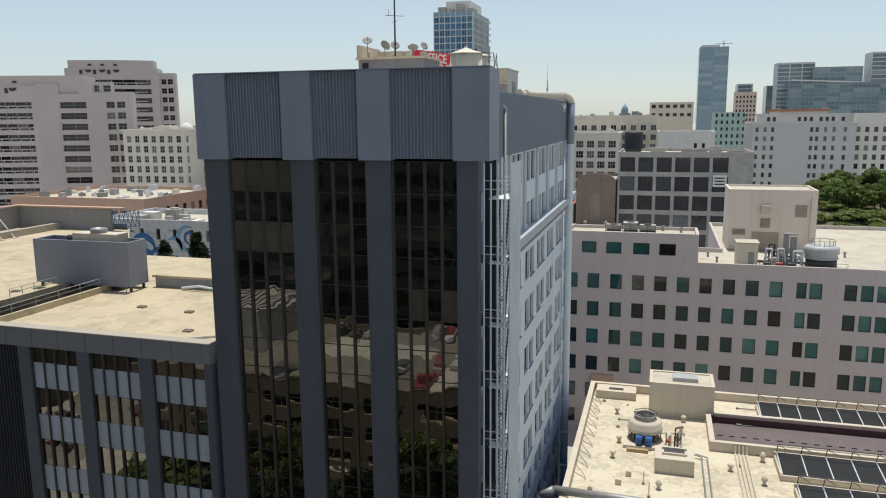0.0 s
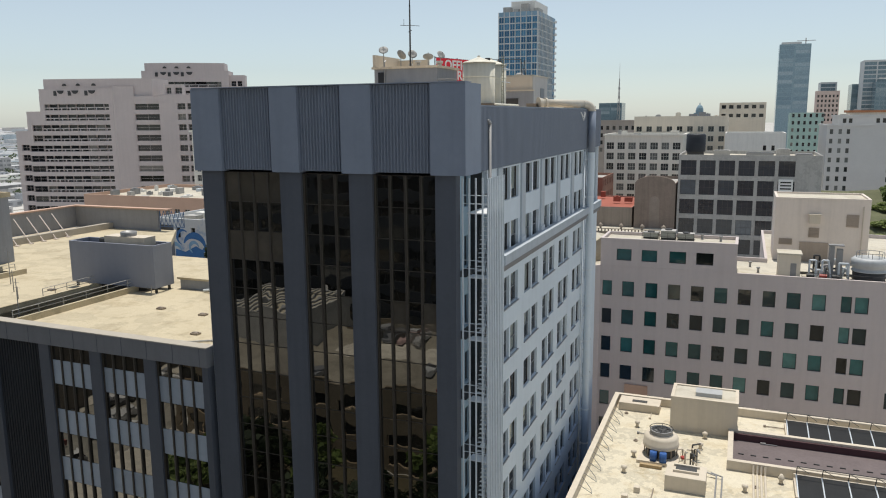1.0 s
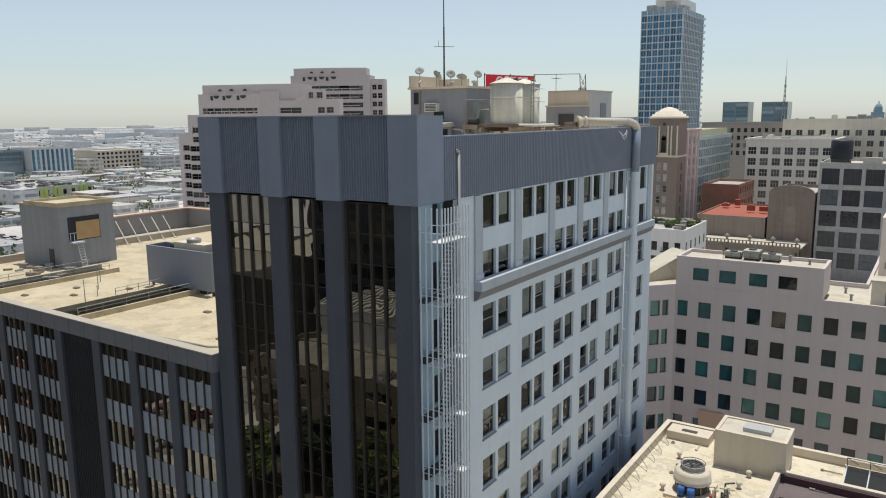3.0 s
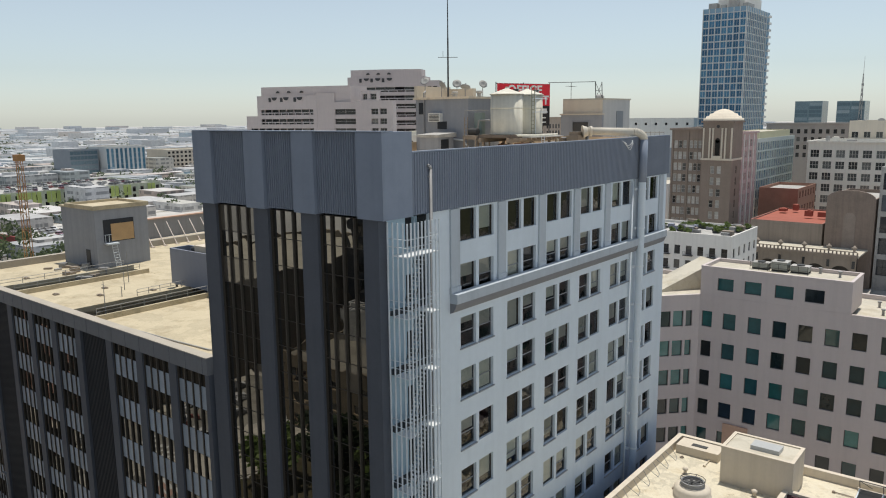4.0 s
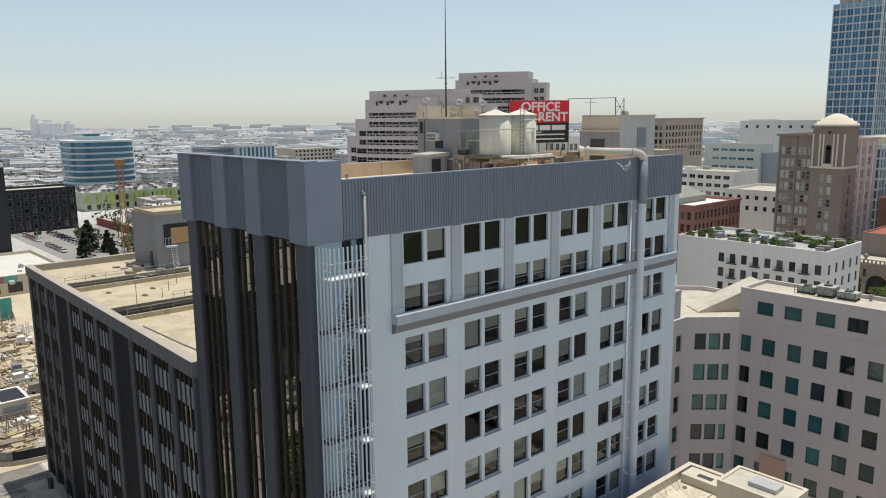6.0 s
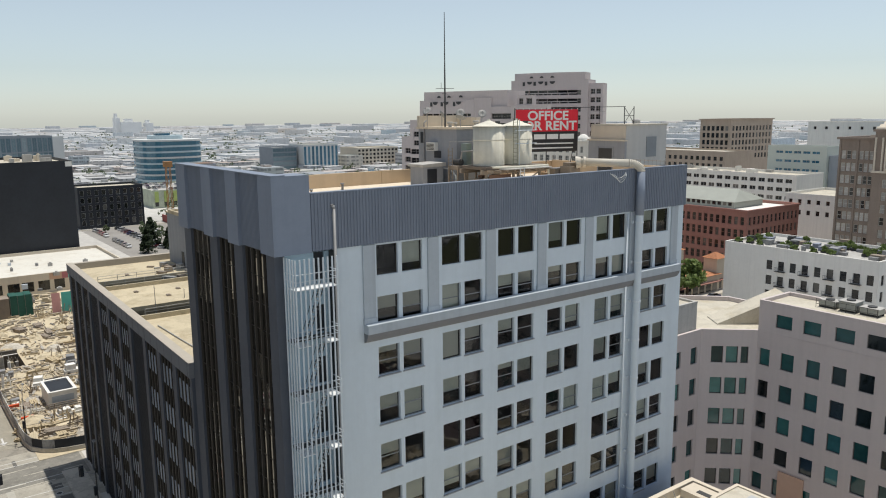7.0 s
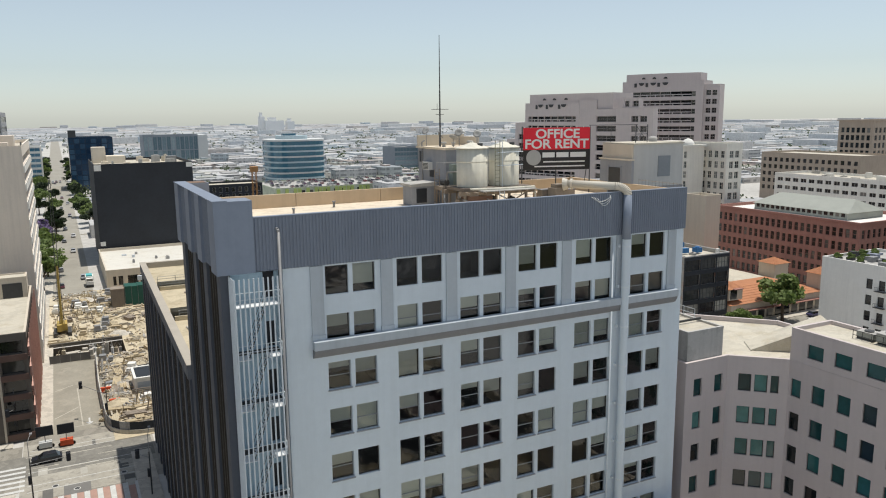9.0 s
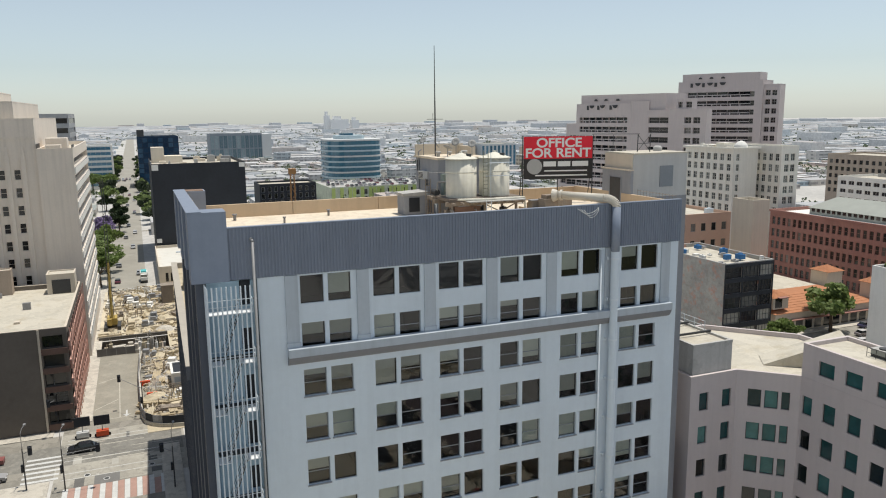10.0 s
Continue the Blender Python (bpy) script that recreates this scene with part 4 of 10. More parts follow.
building("white_ornate_block", "ivory rear wing of the office block", rect(-176, -154.5, 249, 257), 43.2, IVORY, ROOF_W, {0: (spread(21.5, 7, 1.7, 1.0), storeys(40.5, 10, 3.8, 2.5), IVORY, GREYG, 2, 2, ()), 1: (spread(8, 2, 2.0, 1.6), storeys(40.5, 10, 3.8, 2.5), IVORY, GREYG, 2, 2, ())})

# courthouse on its own street grid
D0, P0 = Vector((math.cos(radians(18)), math.sin(radians(18)), 0)), Vector((-258.5, 230.3, 0))
N0 = UP.cross(D0)
RAILC = surface("pale_rose_rail", (0.66, 0.61, 0.59), 0.8, 0.06, 0.3, 2, 0.0)


def bowed(u0, u1, d0, d1, top, n, first, sag=3.0, attic=5.6, at=P0, along=D0, bands=(1.6, 1.6), attic_end=None, vents=(10, 16, 22)):
    """A courthouse block with a gently curved front, long window bands, half-round vents and a set-back attic."""
    inward = UP.cross(along)

    def outline(a, b, d, sg, steps=8):
        return [at + along * (a + (b - a) * k / steps) + inward * (d - sg * 4 * (k / steps) * (1 - k / steps)) for k in range(steps + 1)]

    pts = outline(u0, u1, d0, sag) + [at + along * u1 + inward * d1, at + along * u0 + inward * d1]
    zs = storeys(top - first, n, 4.1, 2.4)
    fs = {}
    for k in range(8):
        L = (pts[k + 1] - pts[k]).length
        fs[k] = ([(0.0 if k else bands[0], L if k < 7 else L - bands[1])], zs, COURT, DARKG, 1, 2, ())
    b = building("courthouse_block", "rose-grey concrete courthouse block with a curved banded front", [(p.x, p.y) for p in pts], top, COURT, CONC, fs, depth=0.9, parapet=0.8)
    ue, de = attic_end or (u1 - 2.0, d0 + 1.8)
    curve = outline(u0 + 1.2, ue, d0 + 1.8, sag, 12)
    curve = [p + inward * ((de - d0 - 1.8) * (k / 12) ** 2) for k, p in enumerate(curve)]
    pts = curve + [at + along * ue + inward * (d1 - 3), at + along * (u0 + 1.2) + inward * (d1 - 3)]
    g = Geo()
    for p, q in zip(pts, pts[1:] + pts[:1]):
        g.face(((p.x, p.y, top - 4.5), (q.x, q.y, top - 4.5), (q.x, q.y, top + attic), (p.x, p.y, top + attic)))
    g.face([(p.x, p.y, top + attic) for p in pts])
    part("attic", g, COURT, b, "set-back curved attic storey")
    lo, hi = outline(u0, u1, d0 - 0.16, sag, 40), [p - inward * 0.16 for p in outline(u0 + 1.2, ue, d0 + 1.8, sag, 40 if attic_end is None else 62)]
    hi = [p + inward * ((de - d0 - 1.8) * (k / (len(hi) - 1)) ** 2) for k, p in enumerate(hi)]
    for za, zb in zs:
        g = Geo()
        rim = outline(u0 + bands[0] * 0.9, u1 - bands[1] * 0.9, d0 + 0.28, sag)
        for p, q in zip(rim, rim[1:]):
            f = Face(p.x, p.y, q.x, q.y)
            f.slab(g, 0, f.length, 0, 0.2, za + 0.75, za + 1.05)
            f.slab(g, f.length * 0.45, f.length * 0.45 + 0.35, 0.02, 0.25, za, za + 0.75)
        part("band_rail", g, RAILC, b, "pale rail along the window band")
    for k in vents:
        for ring, zc, sweep, r_ in ((lo, top - 0.6, -1, 1.9), (hi, top + attic * 0.32, 1, 1.3)):
            p, q = ring[k], ring[k + 1]
            a_ = (q - p).normalized()
            for f_, m_, off in ((1.0, COURT, 0.0), (0.74, DSTEEL, -0.1)):
                g = Geo()
                c = p.lerp(q, 0.5) + UP * zc + inward * off
                rim = [c + a_ * (r_ * f_ * math.cos(t_a)) + UP * (sweep * r_ * f_ * 0.95 * math.sin(t_a)) for t_a in [i * math.pi / 10 for i in range(11)]]
                g.face(rim)
                g.face([v + inward * 0.15 for v in rim[::-1]])
                for v, w in zip(rim, rim[1:]):
                    g.face((v, v + inward * 0.15, w + inward * 0.15, w))
                part("arched_vent", g, m_, b)
        f = Face(lo[k - 3].x, lo[k - 3].y, lo[k - 2].x, lo[k - 2].y)
        g = Geo()
        f.slab(g, -0.4, 0.9, 0.0, 0.12, top - 2.6, top - 0.7)
        part("niche", g, DSTEEL, b)
    return b


def banded_face(us, n, top, first, at, along, u0, u1, d0, d1):
    inward = UP.cross(along)
    q = [at + along * u + inward * d for u, d in ((u0, d0), (u1, d0), (u1, d1), (u0, d1))]
    return building("courthouse_block", "rose-grey concrete courthouse block with paired windows", [(p.x, p.y) for p in q], top, COURT, CONC, {0: (us, storeys(top - first, n, 4.1, 2.4), COURT, DARKG, 2, 2, ())}, depth=0.8, parapet=1.2)


crt = bowed(0, 30.2, 0, 22, 59.1, 12, 5.9, 0.7, 4.0, bands=(0.05, 1.7), attic_end=(45.4, 3.0), vents=(12, 20, 29))
f = Face(P0.x, P0.y, (P0 + D0).x, (P0 + D0).y)
g = Geo()
f.slab(g, 0.0, 1.9, -0.12, 0.6, 45.6, 56.0)
part("end_pier", g, COURT, crt)
prow = [P0 + D0 * u + N0 * d for u, d in ((30.22, 0.0), (31.0, -0.4), (38.2, 1.6), (38.2, 20), (30.22, 20))]
building("courthouse_block", "blank rose-grey concrete prow between the window bands", [(p.x, p.y) for p in prow], 59.9, COURT, CONC)
wing = banded_face([(0.05, 5.88)], 9, 50.3, 5.3, P0, D0, -5.95, -0.02, 0.02, 21)
g = Geo()
f.slab(g, -5.95, -3.95, -0.1, 0.6, 37.6, 47.0)
part("end_pier", g, COURT, wing)
banded_face([(1.9, 5.18)], 8, 42.5, 5.3, P0, D0, -11.2, -5.97, 0.04, 20)
banded_face([(0.2, 10.2)], 13, 56.0, 2.9, P0, D0, 38.22, 49.0, 1.2, 22)
banded_face([(7.4, 10.6), (11.4, 14.6)], 13, 56.4, 3.3, P0, D0, 49.02, 66.3, 0.0, 4)
banded_face([(1.0, 3.0), (4.6, 7.4)], 1, 60.6, 1.2, P0, D0, 49.6, 57.0, 4.2, 8)
P1, D1 = Vector((-259, 288, 0)), Vector((35, 19, 0)).normalized()
bowed(0, 39.8, 0, 15, 69.2, 13, 5.0, 2.6, 3.7, P1, D1, (3.0, 3.4))
banded_face([(0.9, 3.1), (3.7, 5.9)], 15, 67.2, 2.6, P1, D1, 39.83, 47.0, 1.2, 9)

# blue residential tower
TOWERG = glazing("deep_blue_tower_glass", [(0, (0.02, 0.11, 0.22)), (0.6, (0.035, 0.18, 0.34)), (1, (0.10, 0.30, 0.48))], 0.08, 1.45)
TB_Z = storeys(98, 22, 3.4, 2.9)
bt = building("blue_glass_tower", "tall blue glass apartment tower with white floor lines", rect(-119, -97.5, 398, 436), 100.5, surface("pale_blue_grey_panel", (0.24, 0.38, 0.50), 0.6, 0.06, 0.2, 1, 0.0), CONC,
         {0: (spread(21.5, 7, 2.6, 0.4), TB_Z, WHITEM, TOWERG, 2, 1, ()), 1: (spread(32, 11, 2.55, 0.4), TB_Z, WHITEM, TOWERG, 2, 1, ())}, depth=0.25)
for i in range(8):
    x = -119 + 0.1 + (21.3 - 0.35) * i / 7
    part("fin", Geo().box(x, x + 0.24, 397.6, 397.99, 24, 100.5), WHITEM, bt, "white upright fin")
for i in range(12):
    y = 398 + 0.05 + 31.7 * i / 11
    part("fin", Geo().box(-97.49, -97.2, y, y + 0.24, 24, 100.5), WHITEM, bt)
for za, zb in TB_Z:
    part("floor_edge", Geo().box(-118.9, -97.6, 397.85, 397.99, zb + 0.12, zb + 0.34), WHITEM, bt)
    part("floor_edge", Geo().box(-97.49, -97.35, 398.1, 430, zb + 0.12, zb + 0.34), WHITEM, bt)
    part("balcony", Geo().box(-97.49, -96.5, 431, 436, zb + 0.1, zb + 0.35).box(-96.6, -96.5, 431, 436, zb + 0.35, zb + 1.2), WHITEM, bt)
for x0, x1, y0, y1, z in ((-117, -113, 400, 404, 103.4), (-107, -103, 399, 403, 104.6), (-101, -98.5, 402, 412, 102.6), (-111, -108.5, 399.5, 402, 102.2)):
    part("roof_plant", Geo().box(x0, x1, y0, y1, 99.6, z), CONC, bt)
block(bt, "crown", -114, -101, 405, 432, 99.6, 106.5, WHITEM, CONC, "pale plant storey")

# brown ornate tower group
PALEG = glazing("window_glass_with_pale_blinds", [(0, (0.03, 0.03, 0.03)), (0.25, (0.12, 0.12, 0.11)), (0.35, (0.42, 0.41, 0.38)), (0.7, (0.62, 0.60, 0.55)), (1, (0.72, 0.70, 0.65))], 0.12, 1.5)
BT_Z = storeys(41.0, 10, 3.66, 2.4)
GB_ = surface("grey_brown_terracotta", (0.31, 0.25, 0.205), 0.9, 0.14, 0.25, 2.5, 0.2, streak=0.15)
obt = building("ornate_brown_tower", "grey-brown terracotta office block beside a domed corner", rect(-76.5, -65.75, 257, 285), 44.9, GB_, CONC,
         {0: ([(0.9, 2.1), (2.4, 3.6), (3.9, 5.1), (6.1, 7.2), (7.5, 8.6), (8.9, 10.0)], BT_Z, WHITEM, PALEG, 1, 2, ())}, cornice=0.6)
for za, zb in BT_Z:
    part("string_course", Geo().box(-76.5, -65.75, 256.88, 256.995, za - 0.5, za - 0.25), GB_, obt)
for x in (-76.4, -71.2, -66.3):
    part("pilaster", Geo().box(x, x + 0.55, 256.7, 256.995, 3, 44), GB_, obt)
dct = building("domed_corner_tower", "grey-brown corner tower under a stepped pale dome", rect(-65.7, -56.1, 255.5, 265), 47.3, GB_, CONC,
         {0: ([(2.9, 4.2), (5.0, 6.3)], storeys(33.0, 8, 3.66, 2.4), IVORY, PALEG, 1, 2, ()), 1: ([(4.2, 5.4)], storeys(33.0, 8, 3.66, 2.4), GB_, DARKG, 1, 2, ())}, cornice=0.5)
part("belt_cornice", Geo().box(-66.0, -55.8, 255.0, 265.2, 34.9, 35.5), BEIGE, dct, "pale belt course")
part("niche", Geo().box(-61.6, -60.1, 255.42, 255.49, 36.4, 41.2).tube((-60.85, 255.42, 41.2), (-60.85, 255.49, 41.2), 0.75, n=18), DARKG, dct, "dark arched window")
for x in (-65.6, -63.6, -62.6, -59.7, -58.6, -56.7):
    part("column", Geo().tube((x + 0.25, 255.3, 35.5), (x + 0.25, 255.3, 44.6), 0.28, n=10).box(x, x + 0.5, 255.1, 255.49, 44.6, 45.1), BEIGE, dct)
part("balcony", Geo().box(-62.2, -59.5, 254.8, 255.49, 35.5, 36.3), BEIGE, dct)
part("oculus", Geo().tube((-60.85, 255.35, 45.6), (-60.85, 255.49, 45.6), 0.5, n=16), DSTEEL, dct)
PINKB = surface("pink_brick", (0.58, 0.44, 0.42), 0.9, 0.1, 0.3, 4, 0.1)
ptw = building("pink_brick_tower", "pinkish brick office wing with white window surrounds", rect(-65.6, -57.2, 265.2, 285), 43.5, PINKB, CONC,
         {1: ([(1.0, 2.3), (2.7, 4.0), (6.2, 7.5), (7.9, 9.2), (11.4, 12.7), (13.1, 14.4), (16.4, 17.7)], BT_Z, WHITEM, BLINDG, 1, 2, ())}, cornice=0.5)
for y in (265.6, 270.2, 275.5, 280.7):
    part("pilaster", Geo().box(-57.19, -56.95, y, y + 0.7, 3, 42.8), WHITEM, ptw, "pale upright strip")
GRN = surface("pale_green_white_frame", (0.62, 0.66, 0.62), 0.7, 0.06, 0.3, 2, 0.0)
gab = building("glazed_apartment_block", "glass apartment block with a white grid and cream roof storey", rect(-76, -61, 300, 351), 40.4, GRN, CONC,
         {0: (spread(15, 5, 2.4, 0.4), storeys(39, 10, 3.5, 2.9), WHITEM, BLUEG, 2, 1, ()), 1: (spread(51, 16, 2.6, 0.4), storeys(39, 10, 3.5, 2.9), WHITEM, BLUEG, 2, 1, ())}, depth=0.5)
block(gab, "roof_storey", -75, -62.5, 306, 349, 39.4, 42.6, surface("pale_yellow_render", (0.66, 0.62, 0.42), 0.85, 0.06, 0.2, 2, 0.05), ROOF_W, "pale yellow roof storey")

# cream commercial blocks behind the loft building
building("cream_commercial_block", "cream commercial block with broad window bays", rect(-48.5, -17.5, 320, 350), 39.2, IVORY, CONC, {0: (spread(31, 7, 3.0, 0.9), storeys(36, 8, 4.2, 2.8), IVORY, GREYG, 3, 2, ())}, cornice=0.5)
building("cream_commercial_block", "taller cream block behind the commercial block", rect(-41, -2, 352, 380), 46.2, BEIGE, CONC, {0: (spread(39, 9, 2.4, 1.0), storeys(42, 3, 4.2, 2.4), IVORY, GREYG, 2, 1, ())})
building("white_commercial_block", "white block with a few small windows", rect(-2, 20, 322, 350), 39.6, WHITEM, CONC, {0: ([(14, 15.2), (17, 18.2)], [(33, 35)], CONC, DARKG, 1, 1, ())})
building("large_pale_block", "long pale grey masonry block with red-tiled penthouse", rect(34.5, 72, 330, 365), 42.6, surface("pale_grey_masonry", (0.62, 0.61, 0.59), 0.85, 0.06, 0.2, 1.5, 0.05), CONC,
         {0: ([(1.0, 2.2), (4.0, 5.2), (6.8, 8.0), (21, 22.2), (23, 24.2), (26, 27.2), (29, 30.2), (33, 34.2)], storeys(41, 9, 3.6, 1.9), CONC, GREYG, 1, 1, ())}, cornice=0.3)
uls = building("upper_pale_storeys", "pale set-back upper storeys with arched windows", rect(39, 72, 338, 362), 46.2, MATS["pale_grey_masonry"], CONC, {0: ([(a, a + 1.3) for a in (1.5, 3.6, 13, 15.2, 17.4, 21, 23.2, 25.4, 29)], [(43.2, 45.0)], CONC, DARKG, 1, 1, ())}, cornice=0.4, z0=41.8)
block(uls, "pavilion", 43, 63, 340, 352, 45.3, 47.2, IVORY, REDROOF, "pale roof pavilion")
part("red_eaves", Geo().box(42.2, 63.8, 339.2, 352.8, 47.2, 48.1), TILE, uls, "red-tiled eaves")
building("large_pale_block", "pale masonry block with rows of windows", rect(72, 110, 335, 365), 46.2, IVORY, CONC, {0: (spread(38, 12, 1.5, 1.0), storeys(41, 10, 3.6, 2.1), CONC, GREYG, 1, 1, ())})
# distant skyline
# dark glass lifted towards blue-grey: haze put into its colour
HAZEB = glazing("haze_dulled_glass", [(0, (0.12, 0.19, 0.23)), (0.5, (0.18, 0.27, 0.31)), (1, (0.34, 0.42, 0.45))], 0.15, 1.5)
PALEC = surface("pale_tower_concrete", (0.60, 0.61, 0.60), 0.8, 0.05, 0.1, 1, 0.0)
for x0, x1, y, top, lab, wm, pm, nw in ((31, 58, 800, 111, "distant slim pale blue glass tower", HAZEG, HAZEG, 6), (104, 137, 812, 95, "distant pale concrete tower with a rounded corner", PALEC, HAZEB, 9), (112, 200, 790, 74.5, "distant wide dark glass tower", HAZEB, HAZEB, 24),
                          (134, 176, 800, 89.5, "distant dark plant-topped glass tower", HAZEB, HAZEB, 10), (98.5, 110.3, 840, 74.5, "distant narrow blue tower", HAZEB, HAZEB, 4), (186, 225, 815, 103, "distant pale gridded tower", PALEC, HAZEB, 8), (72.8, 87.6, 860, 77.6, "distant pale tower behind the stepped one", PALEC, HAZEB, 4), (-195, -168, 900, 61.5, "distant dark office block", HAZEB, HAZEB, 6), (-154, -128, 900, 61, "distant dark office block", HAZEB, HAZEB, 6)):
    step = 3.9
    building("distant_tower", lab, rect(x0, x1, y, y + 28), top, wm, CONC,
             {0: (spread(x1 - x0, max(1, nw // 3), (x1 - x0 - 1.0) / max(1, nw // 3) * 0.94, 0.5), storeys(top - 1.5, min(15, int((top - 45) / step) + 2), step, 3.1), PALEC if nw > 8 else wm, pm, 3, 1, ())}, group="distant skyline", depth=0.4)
g = Geo().box(33, 50, 806, 820, 110, 113.5).box(46, 62, 808, 809, 114.2, 114.8).box(53, 54, 808, 809, 110, 117)
solo("tower_crown", g, PALEC, "pale roof fins on the slim glass tower", "roof fins")
g = Geo().obox(pose(146, 791, 75.6, 0, 3.0, 0), 64, 1.6, 1.0)
solo("roof_canopy", g, WHITEM, "thin white sloping canopy on the glass tower", "canopy")
building("copper_green_block", "old block with a copper-green top", rect(29.5, 42, 500, 520), 47.5, surface("copper_green_render", (0.36, 0.50, 0.45), 0.85, 0.08, 0.2, 2, 0.05), CONC, {0: (spread(19, 6, 1.4, 1.0), storeys(47, 7, 4.2, 2.2), PALEC, DARKG, 1, 1, ())})
building("brown_roofed_block", "tan block with a grey top storey", rect(-7, 14, 400, 425), 52.4, BEIGE, CONC, {0: (spread(21, 6, 2.0, 1.0), [(45.5, 47.2), (49.6, 51.4)], CONC, DARKG, 1, 1, ())})
building("distant_tower", "distant tan stepped art deco tower", rect(57.7, 74.7, 700, 715), 65, surface("pale_rose_masonry", (0.60, 0.47, 0.41), 0.9, 0.08, 0.2, 2, 0.0), CONC, {0: (spread(17, 6, 1.5, 0.8), storeys(62, 6, 3.8, 2.2), SALMON, DARKG, 1, 1, ())}, group="distant skyline")

# ---- west side ----
DECO = surface("warm_cream_stone", (0.80, 0.715, 0.62), 0.85, 0.07, 0.15, 2, 0.1, streak=0.12)
deco = building("deco_office_tower", "cream office tower with upright window strips and stepped top", rect(-199, -143.6, -20, 19.3), 55.6, DECO, ROOF_W,
         {1: (grid(11, 3.55, 3.1, 1.25), storeys(44.4, 11, 4.0, 2.2), DECO, DARKG, 1, 2, ())}, depth=0.5)
for i in range(12):
    y = -20 + 2.0 + 3.1 * i
    part("pier", Geo().box(-143.59, -143.2, y, y + 0.9, 1, 47.5).box(-143.59, -143.35, y + 0.15, y + 0.75, 47.5, 49.5), DECO, deco)
part("band", Geo().box(-143.59, -143.4, -20, 19.2, 51.2, 51.7), DECO, deco)
block(deco, "setback_storey", -198, -147, -19, 15.2, 54.7, 59.2, DECO, ROOF_W, "cream setback storey")
block(deco, "setback_storey", -196, -155, -18, 9, 59.2, 62.0, DECO, ROOF_W)
deco2 = building("deco_office_wing", "cream office wing with long bands of windows on its flank", rect(-199, -143, 19.35, 26.7), 48.9, DECO, ROOF_W,
         {2: ([(1.0, 55.0)], storeys(46.6, 11, 3.9, 1.8), DECO, DARKG, 14, 1, ())}, depth=0.6)
for za, zb in storeys(46.6, 11, 3.9, 1.8):
    part("spandrel_band", Geo().box(-198.5, -143.2, 26.71, 26.95, za - 1.75, za - 0.25), WHITEM, deco2, "pale spandrel band")
    part("rail", Geo().tube((-143.4, 26.9, za - 0.25), (-198, 26.9, za - 0.25), 0.06, n=5), DSTEEL, deco2)
part("roof_railing", Geo().box(-150, -143.1, 19.4, 19.5, 48.9, 50.0).box(-150, -143.1, 26.5, 26.6, 48.9, 49.7), DSTEEL, deco2)
part("roof_plant", Geo().box(-158, -152, 20.5, 25, 48.0, 51.0).box(-150, -146, 21, 24, 48.0, 49.6), DECO, deco2)
building("banded_office_tower", "dark banded office tower behind the cream tower", rect(-370, -330, -24, 13.6), 57.3, surface("mid_grey_panel", (0.40, 0.40, 0.40), 0.8, 0.08, 0.2, 2, 0.05), CONC, {1: ([(0.5, 37.1)], storeys(55.5, 12, 4.3, 2.4), CONC, DARKG, 8, 1, ()), 2: ([(0.5, 39.5)], storeys(55.5, 12, 4.3, 2.4), CONC, DARKG, 8, 1, ())})
RUST = surface("rust_red_slat", (0.62, 0.37, 0.30), 0.85, 0.12, 0.3, 3, 0.05)
pks = building("parking_structure", "brown and black parking structure with a cream roof deck", rect(-138, -97.5, -62, 26), 19.2, BROWNP, ROOF_W,
         {2: (spread(40.5, 11, 3.2, 0.4), storeys(17.9, 5, 3.5, 2.3), BROWNP, DARKG, 1, 1, ()), 1: ([(83.9, 87.6)], storeys(17.9, 5, 3.5, 2.3), BROWNP, DARKG, 1, 1, ())}, coping=CREAM, depth=0.8)
for za, zb in storeys(17.9, 5, 3.5, 2.3):
    for k in range(5):
        part("slat", Geo().box(-137.6, -97.9, 26.02, 26.35, za - 0.75 + k * 0.36, za - 0.5 + k * 0.36), RUST, pks, "rust-red slat")
    part("deck_edge", Geo().box(-97.49, -97.3, 21.7, 25.9, za - 1.1, za - 0.05), surface("dark_red_brown_panel", (0.16, 0.10, 0.08), 0.8, 0.15, 0.5, 3, 0.0), pks)
for i in range(13):
    part("post", Geo().box(-137.6 + i * 3.3, -137.3 + i * 3.3, 26.36, 26.5, 0, 19.0), RUST, pks)
part("frame_edge", Geo().box(-97.49, -97.2, 21.3, 21.65, 0, 19.2), CREAM, pks)
stb = block(pks, "stair_box", -136, -131, 20, 25.5, 18.3, 22.4, CREAM, ROOF_W, "cream stair box")
part("door", Geo().box(-130.99, -130.9, 21, 24.6, 18.4, 21.4), DSTEEL, stb)
block(pks, "roof_hut", -141 + 4, -134, 5, 13, 18.3, 23.5, BROWN, ROOF_W, "brown roof hut")
building("black_office_block", "black-clad office block with small plant on its roof", rect(-310, -265, 45, 80.3), 37.6, BLACKP, ROOF_W)
wfb = building("white_flat_building", "low white flat-roofed shop building with wide windows", rect(-264, -218.5, 44.2, 86), 6.0, CREAM, surface("bright_white_roof", (0.66, 0.64, 0.58), 0.85, 0.1, 0.15, 1.5, 0.1, stain=(0.52, 0.47, 0.39)), {1: ([(2.0, 2.9), (3.6, 5.0), (6.4, 9.6), (10.2, 13.4), (14.6, 17.8), (19.0, 22.0), (24.0, 28.0), (30.0, 34.0)], [(0.9, 3.9)], DSTEEL, DARKG, 2, 1, ())})
